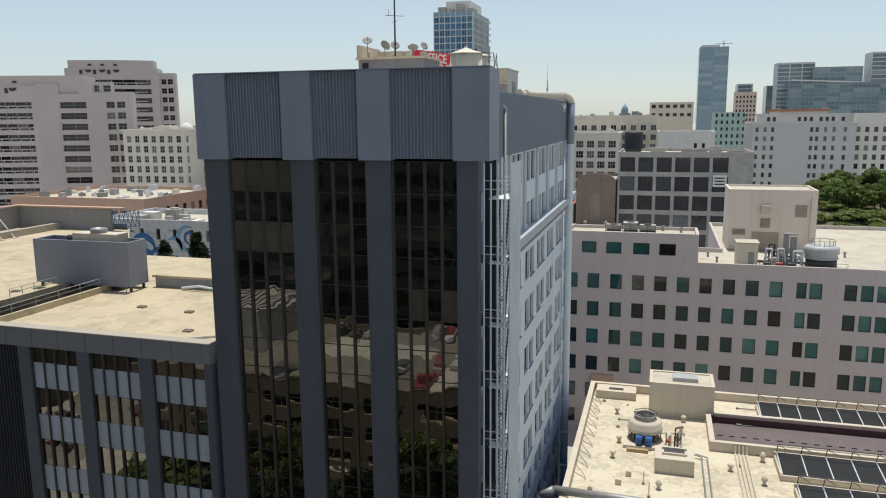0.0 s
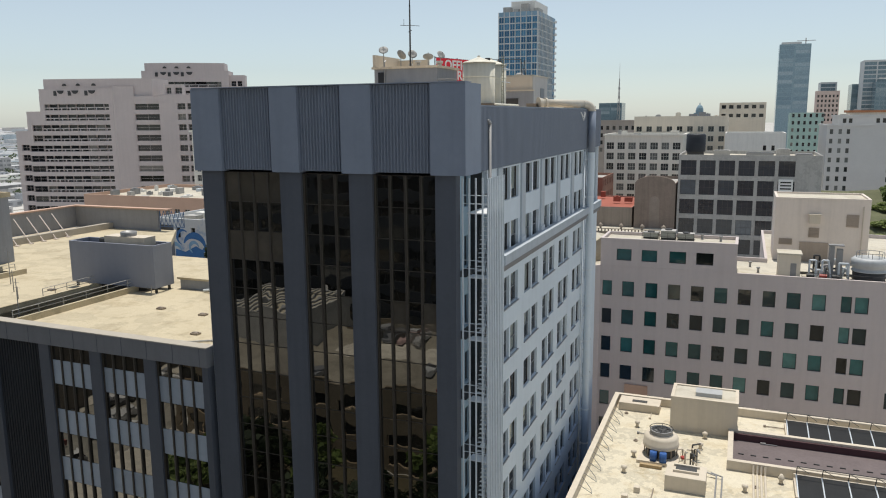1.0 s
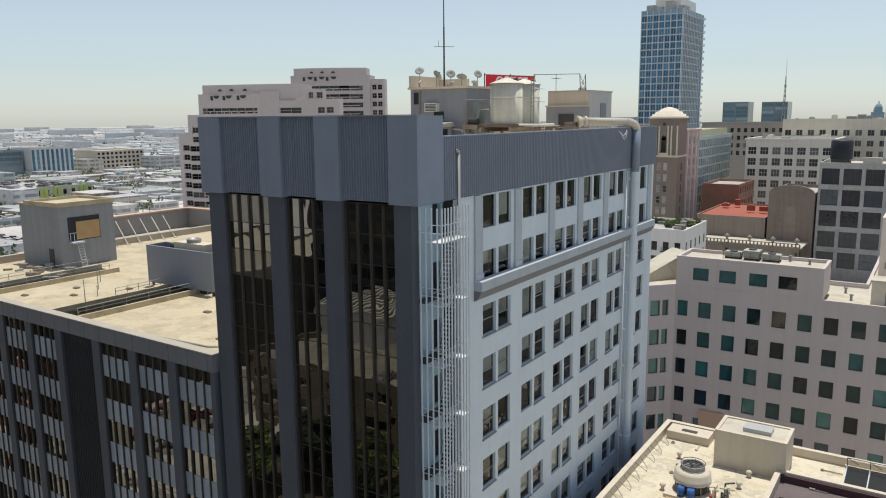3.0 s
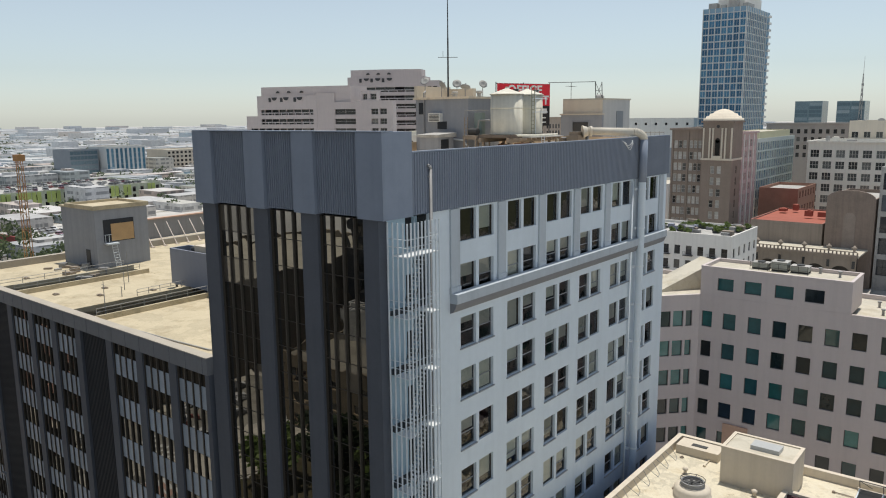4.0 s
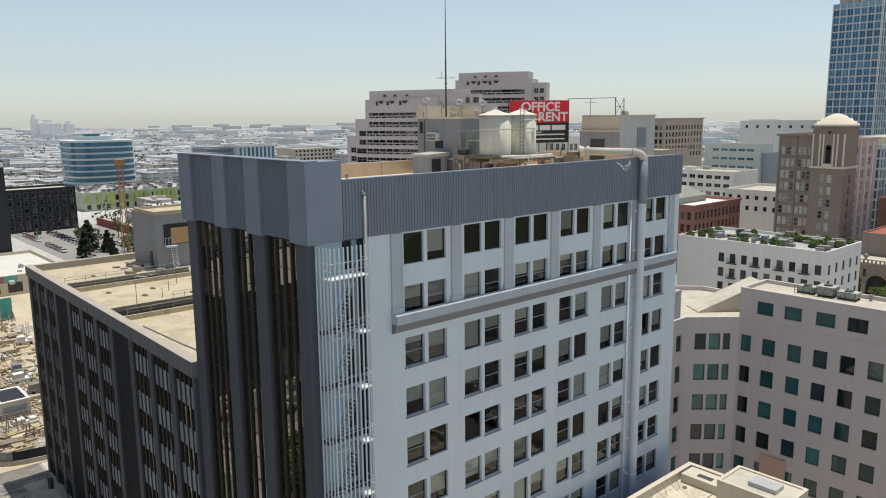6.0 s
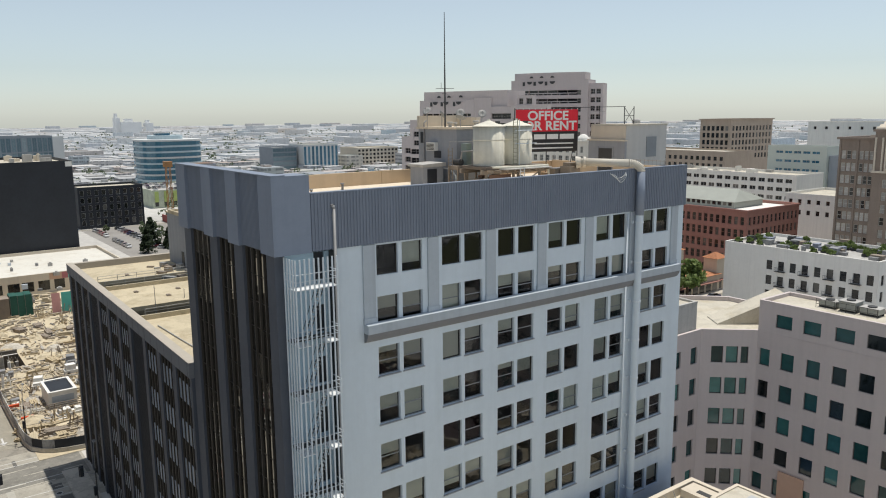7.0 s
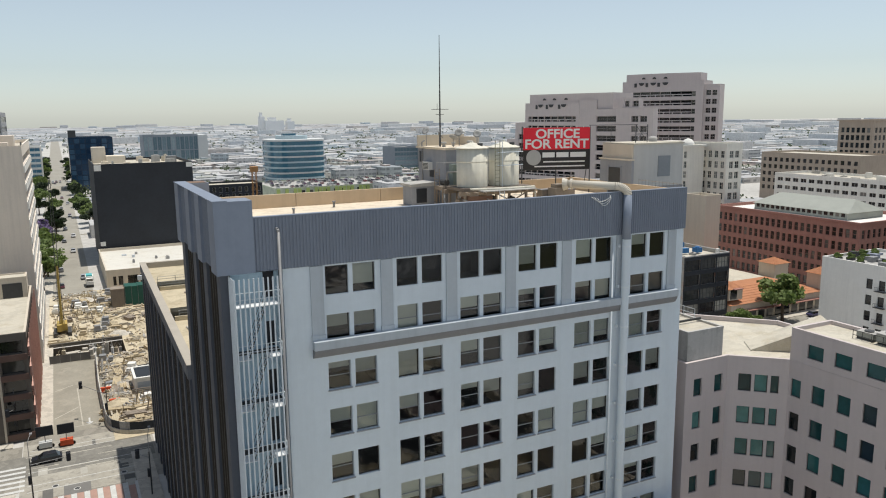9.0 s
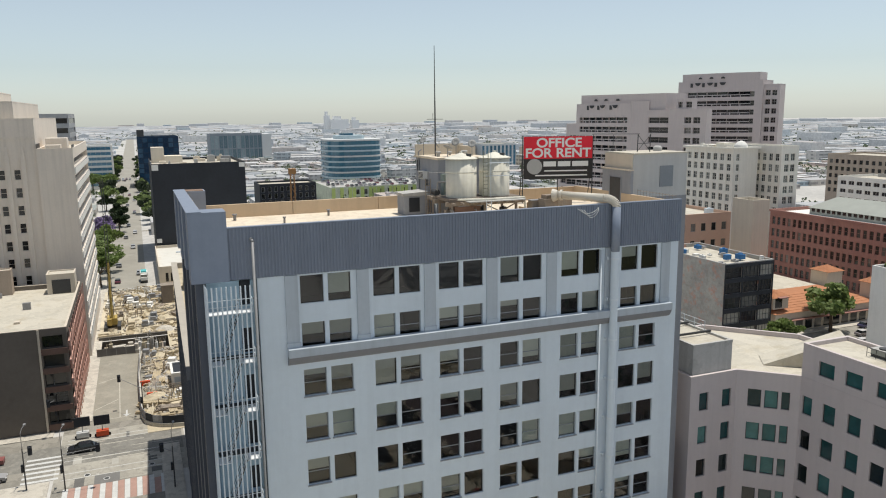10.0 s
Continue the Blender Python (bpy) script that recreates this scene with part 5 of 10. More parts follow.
for ya, yb, m in ((62.0, 65.5, SALMON), (65.5, 67.2, surface("dark_pink_wall_paint", (0.42, 0.16, 0.17), 0.8, 0.1, 0.5, 3, 0.0)), (67.2, 71.0, surface("turquoise_wall_paint", (0.16, 0.46, 0.42), 0.8, 0.1, 0.5, 3, 0.0))):
    part("painted_panel", Geo().box(-218.49, -218.42, ya, yb, 3.95, 5.9), m, wfb, "brightly painted wall panel")
building("patterned_apartment_block", "dark apartment block with scattered white window frames", rect(-376, -356, 99, 129), 20, BLACKP, ROOF_W, {1: (spread(30, 9, 1.7, 1.0), storeys(18.5, 5, 3.6, 2.6), WHITEM, DARKG, 1, 1, ())})
building("green_parking_deck", "long parking deck with lime green panels", rect(-480, -420, 152, 278), 10.4, surface("pale_green_panel", (0.50, 0.54, 0.42), 0.7, 0.35, 0.25, 2, 0.0), CONC, {1: (spread(126, 24, 2.2, 1.0), [(1.0, 4.0), (5.4, 8.6)], CONC, DARKG, 1, 1, ())})
gpd = [o for o in scene.objects if o.name == "green_parking_deck"][0]
lrng = random.Random(8)
for i in range(46):
    if lrng.random() < 0.55:
        part("lime_panel", Geo().box(-419.99, -419.7, 153 + i * 2.7, 155.2 + i * 2.7, 3.6, 9.8), surface("lime_green_panel", (0.44, 0.53, 0.17), 0.7, 0.2, 0.25, 2, 0.0), gpd, "lime green screen panel")
def oval(cx, cy, rx, ry, n=28, e=0.62):
    return [(cx + rx * math.copysign(abs(math.cos(a)) ** e, math.cos(a)), cy + ry * math.copysign(abs(math.sin(a)) ** e, math.sin(a))) for a in (math.tau * (i + 0.5) / n for i in range(n))]


def drum(poly, z0, z1):
    g = Geo()
    for (xa, ya), (xb, yb) in zip(poly, poly[1:] + poly[:1]):
        g.face(((xa, ya, z0), (xb, yb, z0), (xb, yb, z1), (xa, ya, z1)))
    g.face([(x, y, z1) for x, y in poly])
    g.face([(x, y, z0) for x, y in reversed(poly)])
    return g


tgo = thing("teal_glass_offices", -519, 192.5, 0, "rounded teal glass office building with pale bands", "building")
part("glass_body", drum(oval(-519, 192.5, 22.5, 20.8), 0, 37.4), glazing("teal_curtain_glass", [(0, (0.07, 0.20, 0.28)), (0.6, (0.11, 0.28, 0.37)), (1, (0.24, 0.40, 0.48))], 0.12, 1.6), tgo, "teal window glass")
TEALB = surface("pale_teal_band", (0.46, 0.56, 0.60), 0.7, 0.1, 0.2, 2, 0.0)
for k in range(10):
    part("floor_band", drum(oval(-519, 192.5, 23.1, 21.4), 36.4 - 3.9 * k, 37.6 - 3.9 * k), TEALB if k % 3 else PALEC, tgo, "pale spandrel band")
part("crown", drum(oval(-521, 192, 12, 11), 37.6, 40.2), TEALB, tgo, "set-back roof storey")
part("plant_room", drum(oval(-521, 190, 6, 5), 40.2, 41.8), BLUEG, tgo)
NAVYG = glazing("navy_curtain_glass", [(0, (0.012, 0.035, 0.075)), (0.6, (0.02, 0.065, 0.13)), (1, (0.06, 0.13, 0.21))], 0.12, 1.5)
nvb = building("blue_office_block", "dark blue glass office block", rect(-640, -600, 42, 73), 40, NAVYG, CONC, {1: (spread(31, 8, 3.5, 0.3), storeys(39, 9, 4.0, 3.4), DSTEEL, NAVYG, 1, 1, ())})
block(nvb, "corner_core", -606, -600.4, 42.2, 47.5, 39.1, 45.2, DSTEEL, CONC, "dark raised corner core")
building("blue_office_block", "blue banded office block", rect(-640, -600, 4, 23), 34, WHITEM, CONC, {1: ([(0.5, 18.5)], storeys(33, 8, 4.0, 2.4), WHITEM, BLUEG, 5, 1, ())})
# blue-grey cladding and panes with distance haze put into their colour
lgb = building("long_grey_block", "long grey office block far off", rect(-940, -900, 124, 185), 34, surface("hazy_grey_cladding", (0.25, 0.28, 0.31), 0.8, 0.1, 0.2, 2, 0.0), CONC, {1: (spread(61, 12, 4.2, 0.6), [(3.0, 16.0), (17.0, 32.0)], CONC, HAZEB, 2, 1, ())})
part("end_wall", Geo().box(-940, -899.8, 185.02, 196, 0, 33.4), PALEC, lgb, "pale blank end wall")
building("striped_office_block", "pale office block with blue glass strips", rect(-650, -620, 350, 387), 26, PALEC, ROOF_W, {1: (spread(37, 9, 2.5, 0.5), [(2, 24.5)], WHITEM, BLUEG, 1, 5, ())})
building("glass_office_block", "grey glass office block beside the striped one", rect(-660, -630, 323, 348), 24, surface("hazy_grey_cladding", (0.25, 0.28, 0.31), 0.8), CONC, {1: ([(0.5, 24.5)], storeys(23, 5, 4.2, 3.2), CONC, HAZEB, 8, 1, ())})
building("beige_apartment_block", "beige apartment block with rows of square windows", rect(-655, -620, 409, 457), 21, CREAM, ROOF_W, {1: (spread(48, 11, 2.6, 0.8), storeys(19.6, 5, 3.8, 2.2), CREAM, DARKG, 1, 1, ())})
building("salmon_building", "long salmon stucco building with white plant on its roof", rect(-176, -132, 171, 207), 25.2, SALMON, ROOF_W, {1: (spread(36, 9, 1.8, 1.6), [(15, 17.2), (20, 22.4)], CONC, DARKG, 1, 1, ()), 0: (spread(44, 12, 1.8, 2.0), storeys(22, 4, 4.0, 2.2), CONC, DARKG, 2, 2, ())})
building("cream_blank_block", "plain cream block behind the salmon building", rect(-124, -116, 200, 206), 30.6, CREAM, ROOF_W)
bmb = building("blue_mural_building", "white building with a blue wave mural", rect(-98, -75.5, 114, 130), 28.5, surface("white_and_blue_mural", (0.62, 0.64, 0.66), 0.85, 0.08, 0.2, 1.5, 0.1, stain=(0.10, 0.25, 0.5)), ROOF_W, {0: (grid(6, 5.2, 3.4, 0.9), [(20.5, 22.3), (25.0, 27.0)], CONC, DARKG, 1, 1, ())})
building("terrace_block", "low cream block with planted roof terrace", rect(-84, -64, 98, 111), 20.9, CREAM, ROOF, parapet=0.4)
WAVE = [surface("deep_blue_mural_paint", (0.05, 0.17, 0.42), 0.8, 0.2, 1, 5, 0.0), surface("light_blue_mural_paint", (0.24, 0.42, 0.62), 0.8, 0.2, 1, 5, 0.0)]
for cx, cz, r, a0, a1, w, m in ((-88.8, 23.6, 2.6, -10, 170, 1.3, 0), (-89.0, 23.4, 1.2, 0, 250, 0.7, 1), (-91.5, 25.2, 1.5, 40, 260, 0.6, 0), (-79.6, 25.4, 2.4, 60, 330, 1.0, 1), (-79.2, 25.6, 1.2, 0, 300, 0.6, 0), (-82.4, 24.0, 1.7, -40, 150, 0.7, 1), (-77.4, 22.6, 2.2, 20, 200, 1.1, 0), (-93.4, 22.6, 1.6, 0, 180, 0.8, 1), (-85.6, 22.0, 1.8, 10, 170, 1.2, 0)):
    g = Geo()
    n = 16
    for k in range(n):
        ta, tb = (radians(a0 + (a1 - a0) * q / n) for q in (k, k + 1))
        ra, rb = (w * (0.25 + 0.75 * math.sin(math.pi * q / n)) for q in (k, k + 1))
        g.face([(cx + q * math.cos(t_), 113.985, cz + q * math.sin(t_)) for t_, q in ((ta, r), (tb, r), (tb, r - rb), (ta, r - ra))])
    part("painted_wave", g, WAVE[m], bmb, "blue painted wave curl")
g = Geo()
g.face([(x, 113.988, z) for x, z in ((-93.5, 19), (-86.5, 19), (-86.8, 22.8), (-88.5, 23.6), (-91, 22.4), (-93.2, 22.9))])
part("painted_wave", g, WAVE[0], bmb)
# domed hotel and white blocks to the north-west
building("arched_hotel", "tan masonry hotel with an arched top storey", rect(-301, -276, 512, 566), 48.0, BROWN, ROOF_W, {1: (spread(54, 12, 2.4, 2.0), storeys(43, 5, 5.0, 3.4), BROWN, DARKG, 1, 1, ()), 0: (spread(25, 6, 2.4, 2.0), storeys(43, 5, 5.0, 3.4), BROWN, DARKG, 1, 1, ())}, cornice=1.0)
building("brown_warehouse", "long brown masonry block", rect(-285, -220, 420, 450), 30, BROWN, ROOF_W, {0: (spread(65, 16, 2.2, 1.5), storeys(27, 5, 4.2, 2.4), BROWN, DARKG, 1, 1, ())})
building("white_parking_block", "white parking block with open decks", rect(-200, -128, 330, 352), 26.4, WHITEM, ROOF_W, {0: (grid(17, 1.5, 4.1, 2.9), storeys(24.6, 6, 3.6, 1.7), WHITEM, DARKG, 2, 1, ())})
building("grey_green_block", "grey block with a pale green glazed bay", rect(-159, -131.2, 360, 372), 37.2, surface("pale_green_grey_render", (0.56, 0.60, 0.55), 0.85, 0.06, 0.2, 2, 0.05), CONC, {0: (grid(5, 4, 4.3, 3.4), storeys(35, 6, 4.0, 1.2), WHITEM, BLUEG, 2, 1, ())})
building("grey_blue_block", "plain blue-grey office block", rect(-131, -118, 362, 376), 33.1, surface("blue_grey_render", (0.34, 0.37, 0.41), 0.8, 0.08, 0.2, 2, 0.05), CONC)
building("low_white_store", "low white store with small square windows", rect(-116, -94, 300, 330), 22.3, WHITEM, ROOF_W, {0: (spread(22, 6, 1.4, 1.5), [(14.4, 16.2), (18.6, 20.2)], CONC, DARKG, 1, 1, ())})
building("white_office_block", "plain white office block with long roof", rect(-172, -129, 420, 450), 47.3, WHITEM, ROOF_W, {0: (spread(43, 7, 1.4, 3.0), [(43.5, 45)], CONC, DARKG, 1, 1, ())})

# ---- far city ----
rng = random.Random(11)
TAKEN = [(-130, 140, -60, 420), (-330, -85, 150, 360), (-230, -80, -40, 95), (-320, -150, 30, 110), (-380, -340, 90, 135), (-490, -415, 145, 285), (-205, -125, 165, 215), (-550, -490, 160, 220), (-650, -595, -5, 75), (-950, -890, 115, 195), (-350, -120, 400, 600), (-2000, -100, 22, 42)]


def far_walls(name, stops):
    """Far walls: each building its own tone, with faint rows of openings."""
    m = island(name, stops)
    t = m.node_tree
    b = t.nodes["Principled BSDF"]
    src = b.inputs["Base Color"].links[0].from_socket
    geo = t.nodes.new("ShaderNodeNewGeometry")
    w = t.nodes.new("ShaderNodeTexWave")
    w.bands_direction = "Z"
    w.inputs["Scale"].default_value, w.inputs["Distortion"].default_value = 0.085, 0.0
    t.links.new(geo.outputs["Position"], w.inputs["Vector"])
    n = noise_node(t, 0.3, 2, 0.5, (1, 1, 0.02))
    f = mix(t, 1.0, ramp(t, w.outputs["Fac"], [(0.5, (0, 0, 0)), (0.6, (1, 1, 1))]), ramp(t, n, [(0.45, (0, 0, 0)), (0.5, (0.6, 0.6, 0.6))]), "MULTIPLY")
    t.links.new(mix(t, f, src, (0.10, 0.11, 0.12)), b.inputs["Base Color"])
    return m


# walls lifted and roofs dulled: distance haze put into the base colours
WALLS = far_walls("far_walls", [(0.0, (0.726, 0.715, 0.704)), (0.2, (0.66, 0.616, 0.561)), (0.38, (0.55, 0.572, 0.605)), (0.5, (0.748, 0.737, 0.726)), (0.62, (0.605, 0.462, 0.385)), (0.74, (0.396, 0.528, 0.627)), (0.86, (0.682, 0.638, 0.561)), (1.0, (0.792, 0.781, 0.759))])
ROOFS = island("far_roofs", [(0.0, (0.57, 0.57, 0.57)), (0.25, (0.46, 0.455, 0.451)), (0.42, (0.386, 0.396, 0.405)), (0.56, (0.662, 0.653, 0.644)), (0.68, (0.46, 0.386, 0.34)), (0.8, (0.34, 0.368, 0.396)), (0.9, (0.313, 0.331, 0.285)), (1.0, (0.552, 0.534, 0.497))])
g, gf = Geo(), Geo()


def free(x, y, r):
    return all(not (a - r < x < b + r and c - r < y < d + r) for a, b, c, d in TAKEN)


for ring, step, smin, smax, hmax in ((0, 27, 12, 34, 7), (1, 40, 18, 60, 5.5), (2, 70, 36, 110, 4.5)):
    lo, hi = ((0, 900), (900, 2200), (2200, 4600))[ring]
    n = int(hi / step)
    for ix in range(-n, int(700 / step)):
        for iy in range(-int(1400 / step), n):
            x, y = ix * step + rng.uniform(-0.2, 0.2) * step, iy * step + rng.uniform(-0.2, 0.2) * step
            r = math.hypot(x, y)
            if not lo <= r < hi or rng.random() < 0.16 or (x > 0 and y < 100) or y < -0.35 * abs(x) or y > 3.2 * abs(x) + 700:
                continue
            sx, sy = rng.uniform(smin, smax) / 2, rng.uniform(smin, smax) / 2
            if not free(x, y, max(sx, sy)):
                continue
            h = rng.uniform(3.2, hmax) if rng.random() < 0.96 else rng.uniform(9, 18)
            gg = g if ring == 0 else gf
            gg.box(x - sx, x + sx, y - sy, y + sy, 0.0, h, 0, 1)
            if rng.random() < 0.6 and ring < 2:
                k = rng.uniform(0.2, 0.5)
                gg.box(x - sx * k, x + sx * k * 0.6, y - sy * k, y + sy * k, h + 0.01, h + rng.uniform(0.8, 2), 0, 1)
                if ring == 0:
                    for q in range(rng.randint(1, 4)):
                        ax, ay = x + rng.uniform(-0.8, 0.6) * sx, y + rng.uniform(-0.8, 0.6) * sy
                        gg.box(ax, ax + rng.uniform(0.8, 2.5), ay, ay + rng.uniform(0.8, 2.5), h + 0.01, h + rng.uniform(0.6, 1.5), 0, 1)
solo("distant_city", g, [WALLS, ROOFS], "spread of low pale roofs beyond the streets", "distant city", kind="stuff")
# outer rings paler and bluer still, haze again set into the colours
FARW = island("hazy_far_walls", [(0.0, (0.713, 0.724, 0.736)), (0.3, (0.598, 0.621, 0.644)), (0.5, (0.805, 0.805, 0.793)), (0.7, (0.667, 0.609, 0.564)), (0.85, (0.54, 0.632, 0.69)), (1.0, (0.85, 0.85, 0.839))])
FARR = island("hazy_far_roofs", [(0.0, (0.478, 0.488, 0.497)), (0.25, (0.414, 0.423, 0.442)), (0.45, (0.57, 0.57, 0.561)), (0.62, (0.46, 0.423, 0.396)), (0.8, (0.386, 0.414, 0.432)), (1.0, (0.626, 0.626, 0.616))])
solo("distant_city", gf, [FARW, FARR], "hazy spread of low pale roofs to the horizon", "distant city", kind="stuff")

# near-white tone puts horizon haze into the colour of the works
WORKSM = surface("haze_paled_works_render", (0.80, 0.80, 0.79), 0.85, 0.06, 0.05, 0.5, 0.0)
for x0, x1, y0, y1, h in ((-2450, -2420, 626, 640, 66), (-2440, -2410, 640, 700, 50), (-2440, -2410, 712, 735, 46)):
    w = thing("far_works", (x0 + x1) / 2, (y0 + y1) / 2, 0, "pale grey industrial works on the horizon", "industrial works", "works on the horizon")
    part("hall", Geo().box(x0, x1, y0, y1, 0, h * 0.8), WORKSM, w)
    part("roof_house", Geo().box(x0 + 4, x1 - 6, y0 + (y1 - y0) * 0.2, y0 + (y1 - y0) * 0.6, h * 0.8, h), WORKSM, w)

# far trees between the roofs
FARLEAF = island("far_foliage", [(0.0, (0.06, 0.09, 0.045)), (0.5, (0.11, 0.145, 0.075)), (1.0, (0.17, 0.21, 0.11))])
g = Geo()
for i in range(3600):
    r = 250 + 2600 * rng.random() ** 1.6
    a = radians(rng.uniform(95, 192))
    x, y = r * math.cos(a), r * math.sin(a)
    if not free(x, y, 6):
        continue
    for k in range(rng.randint(1, 2)):
        q, h = rng.uniform(1.6, 3.6), rng.uniform(4, 9)
        c = Vector((x + rng.uniform(-6, 6), y + rng.uniform(-6, 6), h * 0.62))
        for j in range(30 if r < 900 else 12):
            d = Vector((rng.gauss(0, 1), rng.gauss(0, 1), rng.gauss(0, 1))).normalized()
            p = c + Vector((d.x * q, d.y * q, d.z * h * 0.36)) * rng.uniform(0.6, 1.05)
            u = Vector((rng.gauss(0, 1), rng.gauss(0, 1), rng.gauss(0, 1))).normalized()
            v = u.orthogonal().normalized()
            s = (0.75 if r < 900 else 1.3) * rng.uniform(0.6, 1.2)
            g.face((p - u * s, p + v * s * 0.8, p + u * s, p - v * s * 0.8))
        g.tube((c.x, c.y, 0), (c.x, c.y, h * 0.5), 0.25, 0.15, 4, caps=False)
solo("distant_trees", g, FARLEAF, "far clumps of trees among the roofs", "distant trees", kind="stuff")

# rows of parked cars on the open lots between the far roofs
CARS = island("far_car_paint", [(0.0, (0.75, 0.75, 0.75)), (0.3, (0.55, 0.55, 0.56)), (0.5, (0.10, 0.10, 0.11)), (0.65, (0.30, 0.31, 0.33)), (0.8, (0.68, 0.68, 0.67)), (0.92, (0.30, 0.06, 0.05)), (1.0, (0.08, 0.14, 0.28))], 0.4)
g = Geo()
for i in range(120):
    r = 300 + 800 * rng.random()
    a = radians(rng.uniform(110, 188))
    x, y = r * math.cos(a), r * math.sin(a)
    if not free(x, y, 14):
        continue
    turn = rng.choice([0, 90])
    for row in range(rng.randint(1, 3)):
        for k in range(rng.randint(5, 12)):
            if rng.random() < 0.8:
                m = pose(x, y, 0.02, 0, 0, turn) @ pose(k * 2.8, row * 9.0, 0)
                g.obox(m @ pose(0, 0, 0.25), 1.8, 4.4, 0.65).obox(m @ pose(0, -0.2, 0.9), 1.6, 2.3, 0.5)
solo("distant_parked_cars", g, CARS, "rows of parked cars on far open lots", "parked cars", kind="stuff")
strip("parking_lot", -350, -262, 98, 138, 0.02, surface("grey_lot_asphalt", (0.30, 0.285, 0.265), 0.9, 0.2, 0.1, 1.5, 0.1, stain=(0.22, 0.21, 0.2)), "worn grey parking lot beside the works")
strip("road", -354, -350.5, 40, 400, 0.03, ASPHALT, "narrow asphalt side street")

# ---- fire escape in the corner niche ----
fire = thing("fire_escape", TX1 - 0.7, 45.5, 0, "pale steel fire escape with upright bars and zigzag stairs", "fire escape")
EX = TX1 + 1.33
bars = Geo().tube((0, 0, 0), (0, 0, 43.3), 0.06, n=6).mesh("bar", [STEEL_W])
for i in range(10):
    placed("bar", bars, fire, Matrix.Translation((EX, 43.7 + i * 0.345, 0.02)))
for i in range(4):
    placed("bar", bars, fire, Matrix.Translation((TX1 - 0.25 + i * 0.42, 43.66, 0.02)))
PLATE = surface("white_steel_plate", (0.80, 0.82, 0.83), 0.4, 0.06, 1, 8, 0.03)
for k in range(11):
    z = LAND - 3.91 * k
    if z < 2:
        continue
    ends = ((43.75, 46.9),) if k == 0 else ((43.8, 44.7), (45.95, 46.9))
    for y0, y1 in ends:
        pf = part("platform", Geo().box(TX1 + 0.02, EX - 0.08, y0, y1, z - 0.06, z), PLATE, fire, "white steel landing")
    # guard rails on the three open sides
    g = Geo()
    for h in (1.05, 0.55):
        g.tube((TX1 - 0.3, 43.72, z + h), (EX - 0.03, 43.72, z + h), 0.026, n=5)
        g.path([(EX - 0.07, 43.7, z + h), (EX - 0.07, 46.95, z + h), (TX1 + 0.05, 46.95, z + h)], 0.026, 5)
    for y in (44.72, 45.9, 46.95):
        g.tube((EX - 0.07, y, z), (EX - 0.07, y, z + 1.05), 0.026, n=5)
    part("landing_rail", g, STEEL_W, fire)
    # narrow gangway along the wall and the flight down to the next landing
    if k:
        part("gangway", Geo().box(NX + 0.05, TX1 - 0.15, 43.95, 47.2, z - 0.06, z - 0.01), DSTEEL, fire, "dark steel gangway by the exit door")
    g, gt = Geo(), Geo()
    ya, yb, zb = 46.0, 44.6, z - 3.91
    for x in (TX1 + 0.3, TX1 + 0.85):
        g.tube((x, ya, z), (x, yb, zb), 0.035, n=6)
        g.tube((x, ya, z + 0.9), (x, yb, zb + 0.9), 0.02, n=6)
    for i in range(1, 15):
        f = i / 15
        y = ya + (yb - ya) * f
        gt.box(TX1 + 0.3, TX1 + 0.85, y - 0.1, y + 0.1, z + (zb - z) * f - 0.03, z + (zb - z) * f)
    fl = part("stair_flight", g, DSTEEL, fire, "dark steel stair flight")
    part("treads", gt, PLATE, fl)
DOOR = Geo().box(0, 0.85, 0, 0.06, 0, 2.0).mesh("exit_door", [BLACKP])
for z, _ in SROWS:
    placed("exit_door", DOOR, tower, Face(NX, TY0 + 0.6, NX, TY0 + 4.35).place(DOOR_U, 0.18, z + LAND - 41.15))

# ---- pipes on the white side ----
duct = thing("exhaust_duct", TX1 + 0.5, 79.6, 0, "large grey exhaust duct running down the white wall", "duct")
g = Geo().tube((TX1 + 0.62, 79.6, 0.2), (TX1 + 0.62, 79.6, 43.2), 0.37, n=14, caps=False)
part("lower_duct", g, WHITE, duct, "white painted duct", True)
g = Geo().tube((TX1 + 0.62, 79.6, 43.2), (TX1 + 0.62, 79.6, 47.3), 0.39, n=14)
part("upper_duct", g, NAVY, duct, "slate-grey painted duct", True)
BUFF = surface("buff_painted_metal", (0.58, 0.54, 0.46), 0.6, 0.1, 0.8, 5, 0.05)
pts = [(TX1 + 0.62, 79.6, 47.25)]
for i in range(13):
    a = i / 12 * math.pi / 2
    pts.append((TX1 + 0.62 - 0.8 * (1 - math.cos(a)), 79.6 - 0.8 * (1 - math.cos(a)), 47.3 + 0.75 * math.sin(a)))
pts += [(TX1 - 3.6, 76.0, 48.15)]
g = Geo().path(pts, 0.38, 14)
part("elbow", g, BUFF, duct, "buff duct elbow over the roof edge", True)
part("flange", Geo().tube((TX1 - 3.3, 76.3, 48.15), (TX1 - 3.45, 76.15, 48.15), 0.5, n=16).tube((TX1 - 3.6, 76.0, 48.15), (TX1 - 3.95, 75.7, 48.1), 0.44, 0.62, n=16), BUFF, duct, "buff bell-mouthed flange")
part("fan_box", Geo().box(TX1 - 5.2, TX1 - 3.9, 74.8, 76.2, ROOFZ, 47.75).box(TX1 - 5.0, TX1 - 4.1, 75.0, 76.0, 47.75, 48.1), TSTEEL, duct, "rusty fan housing")
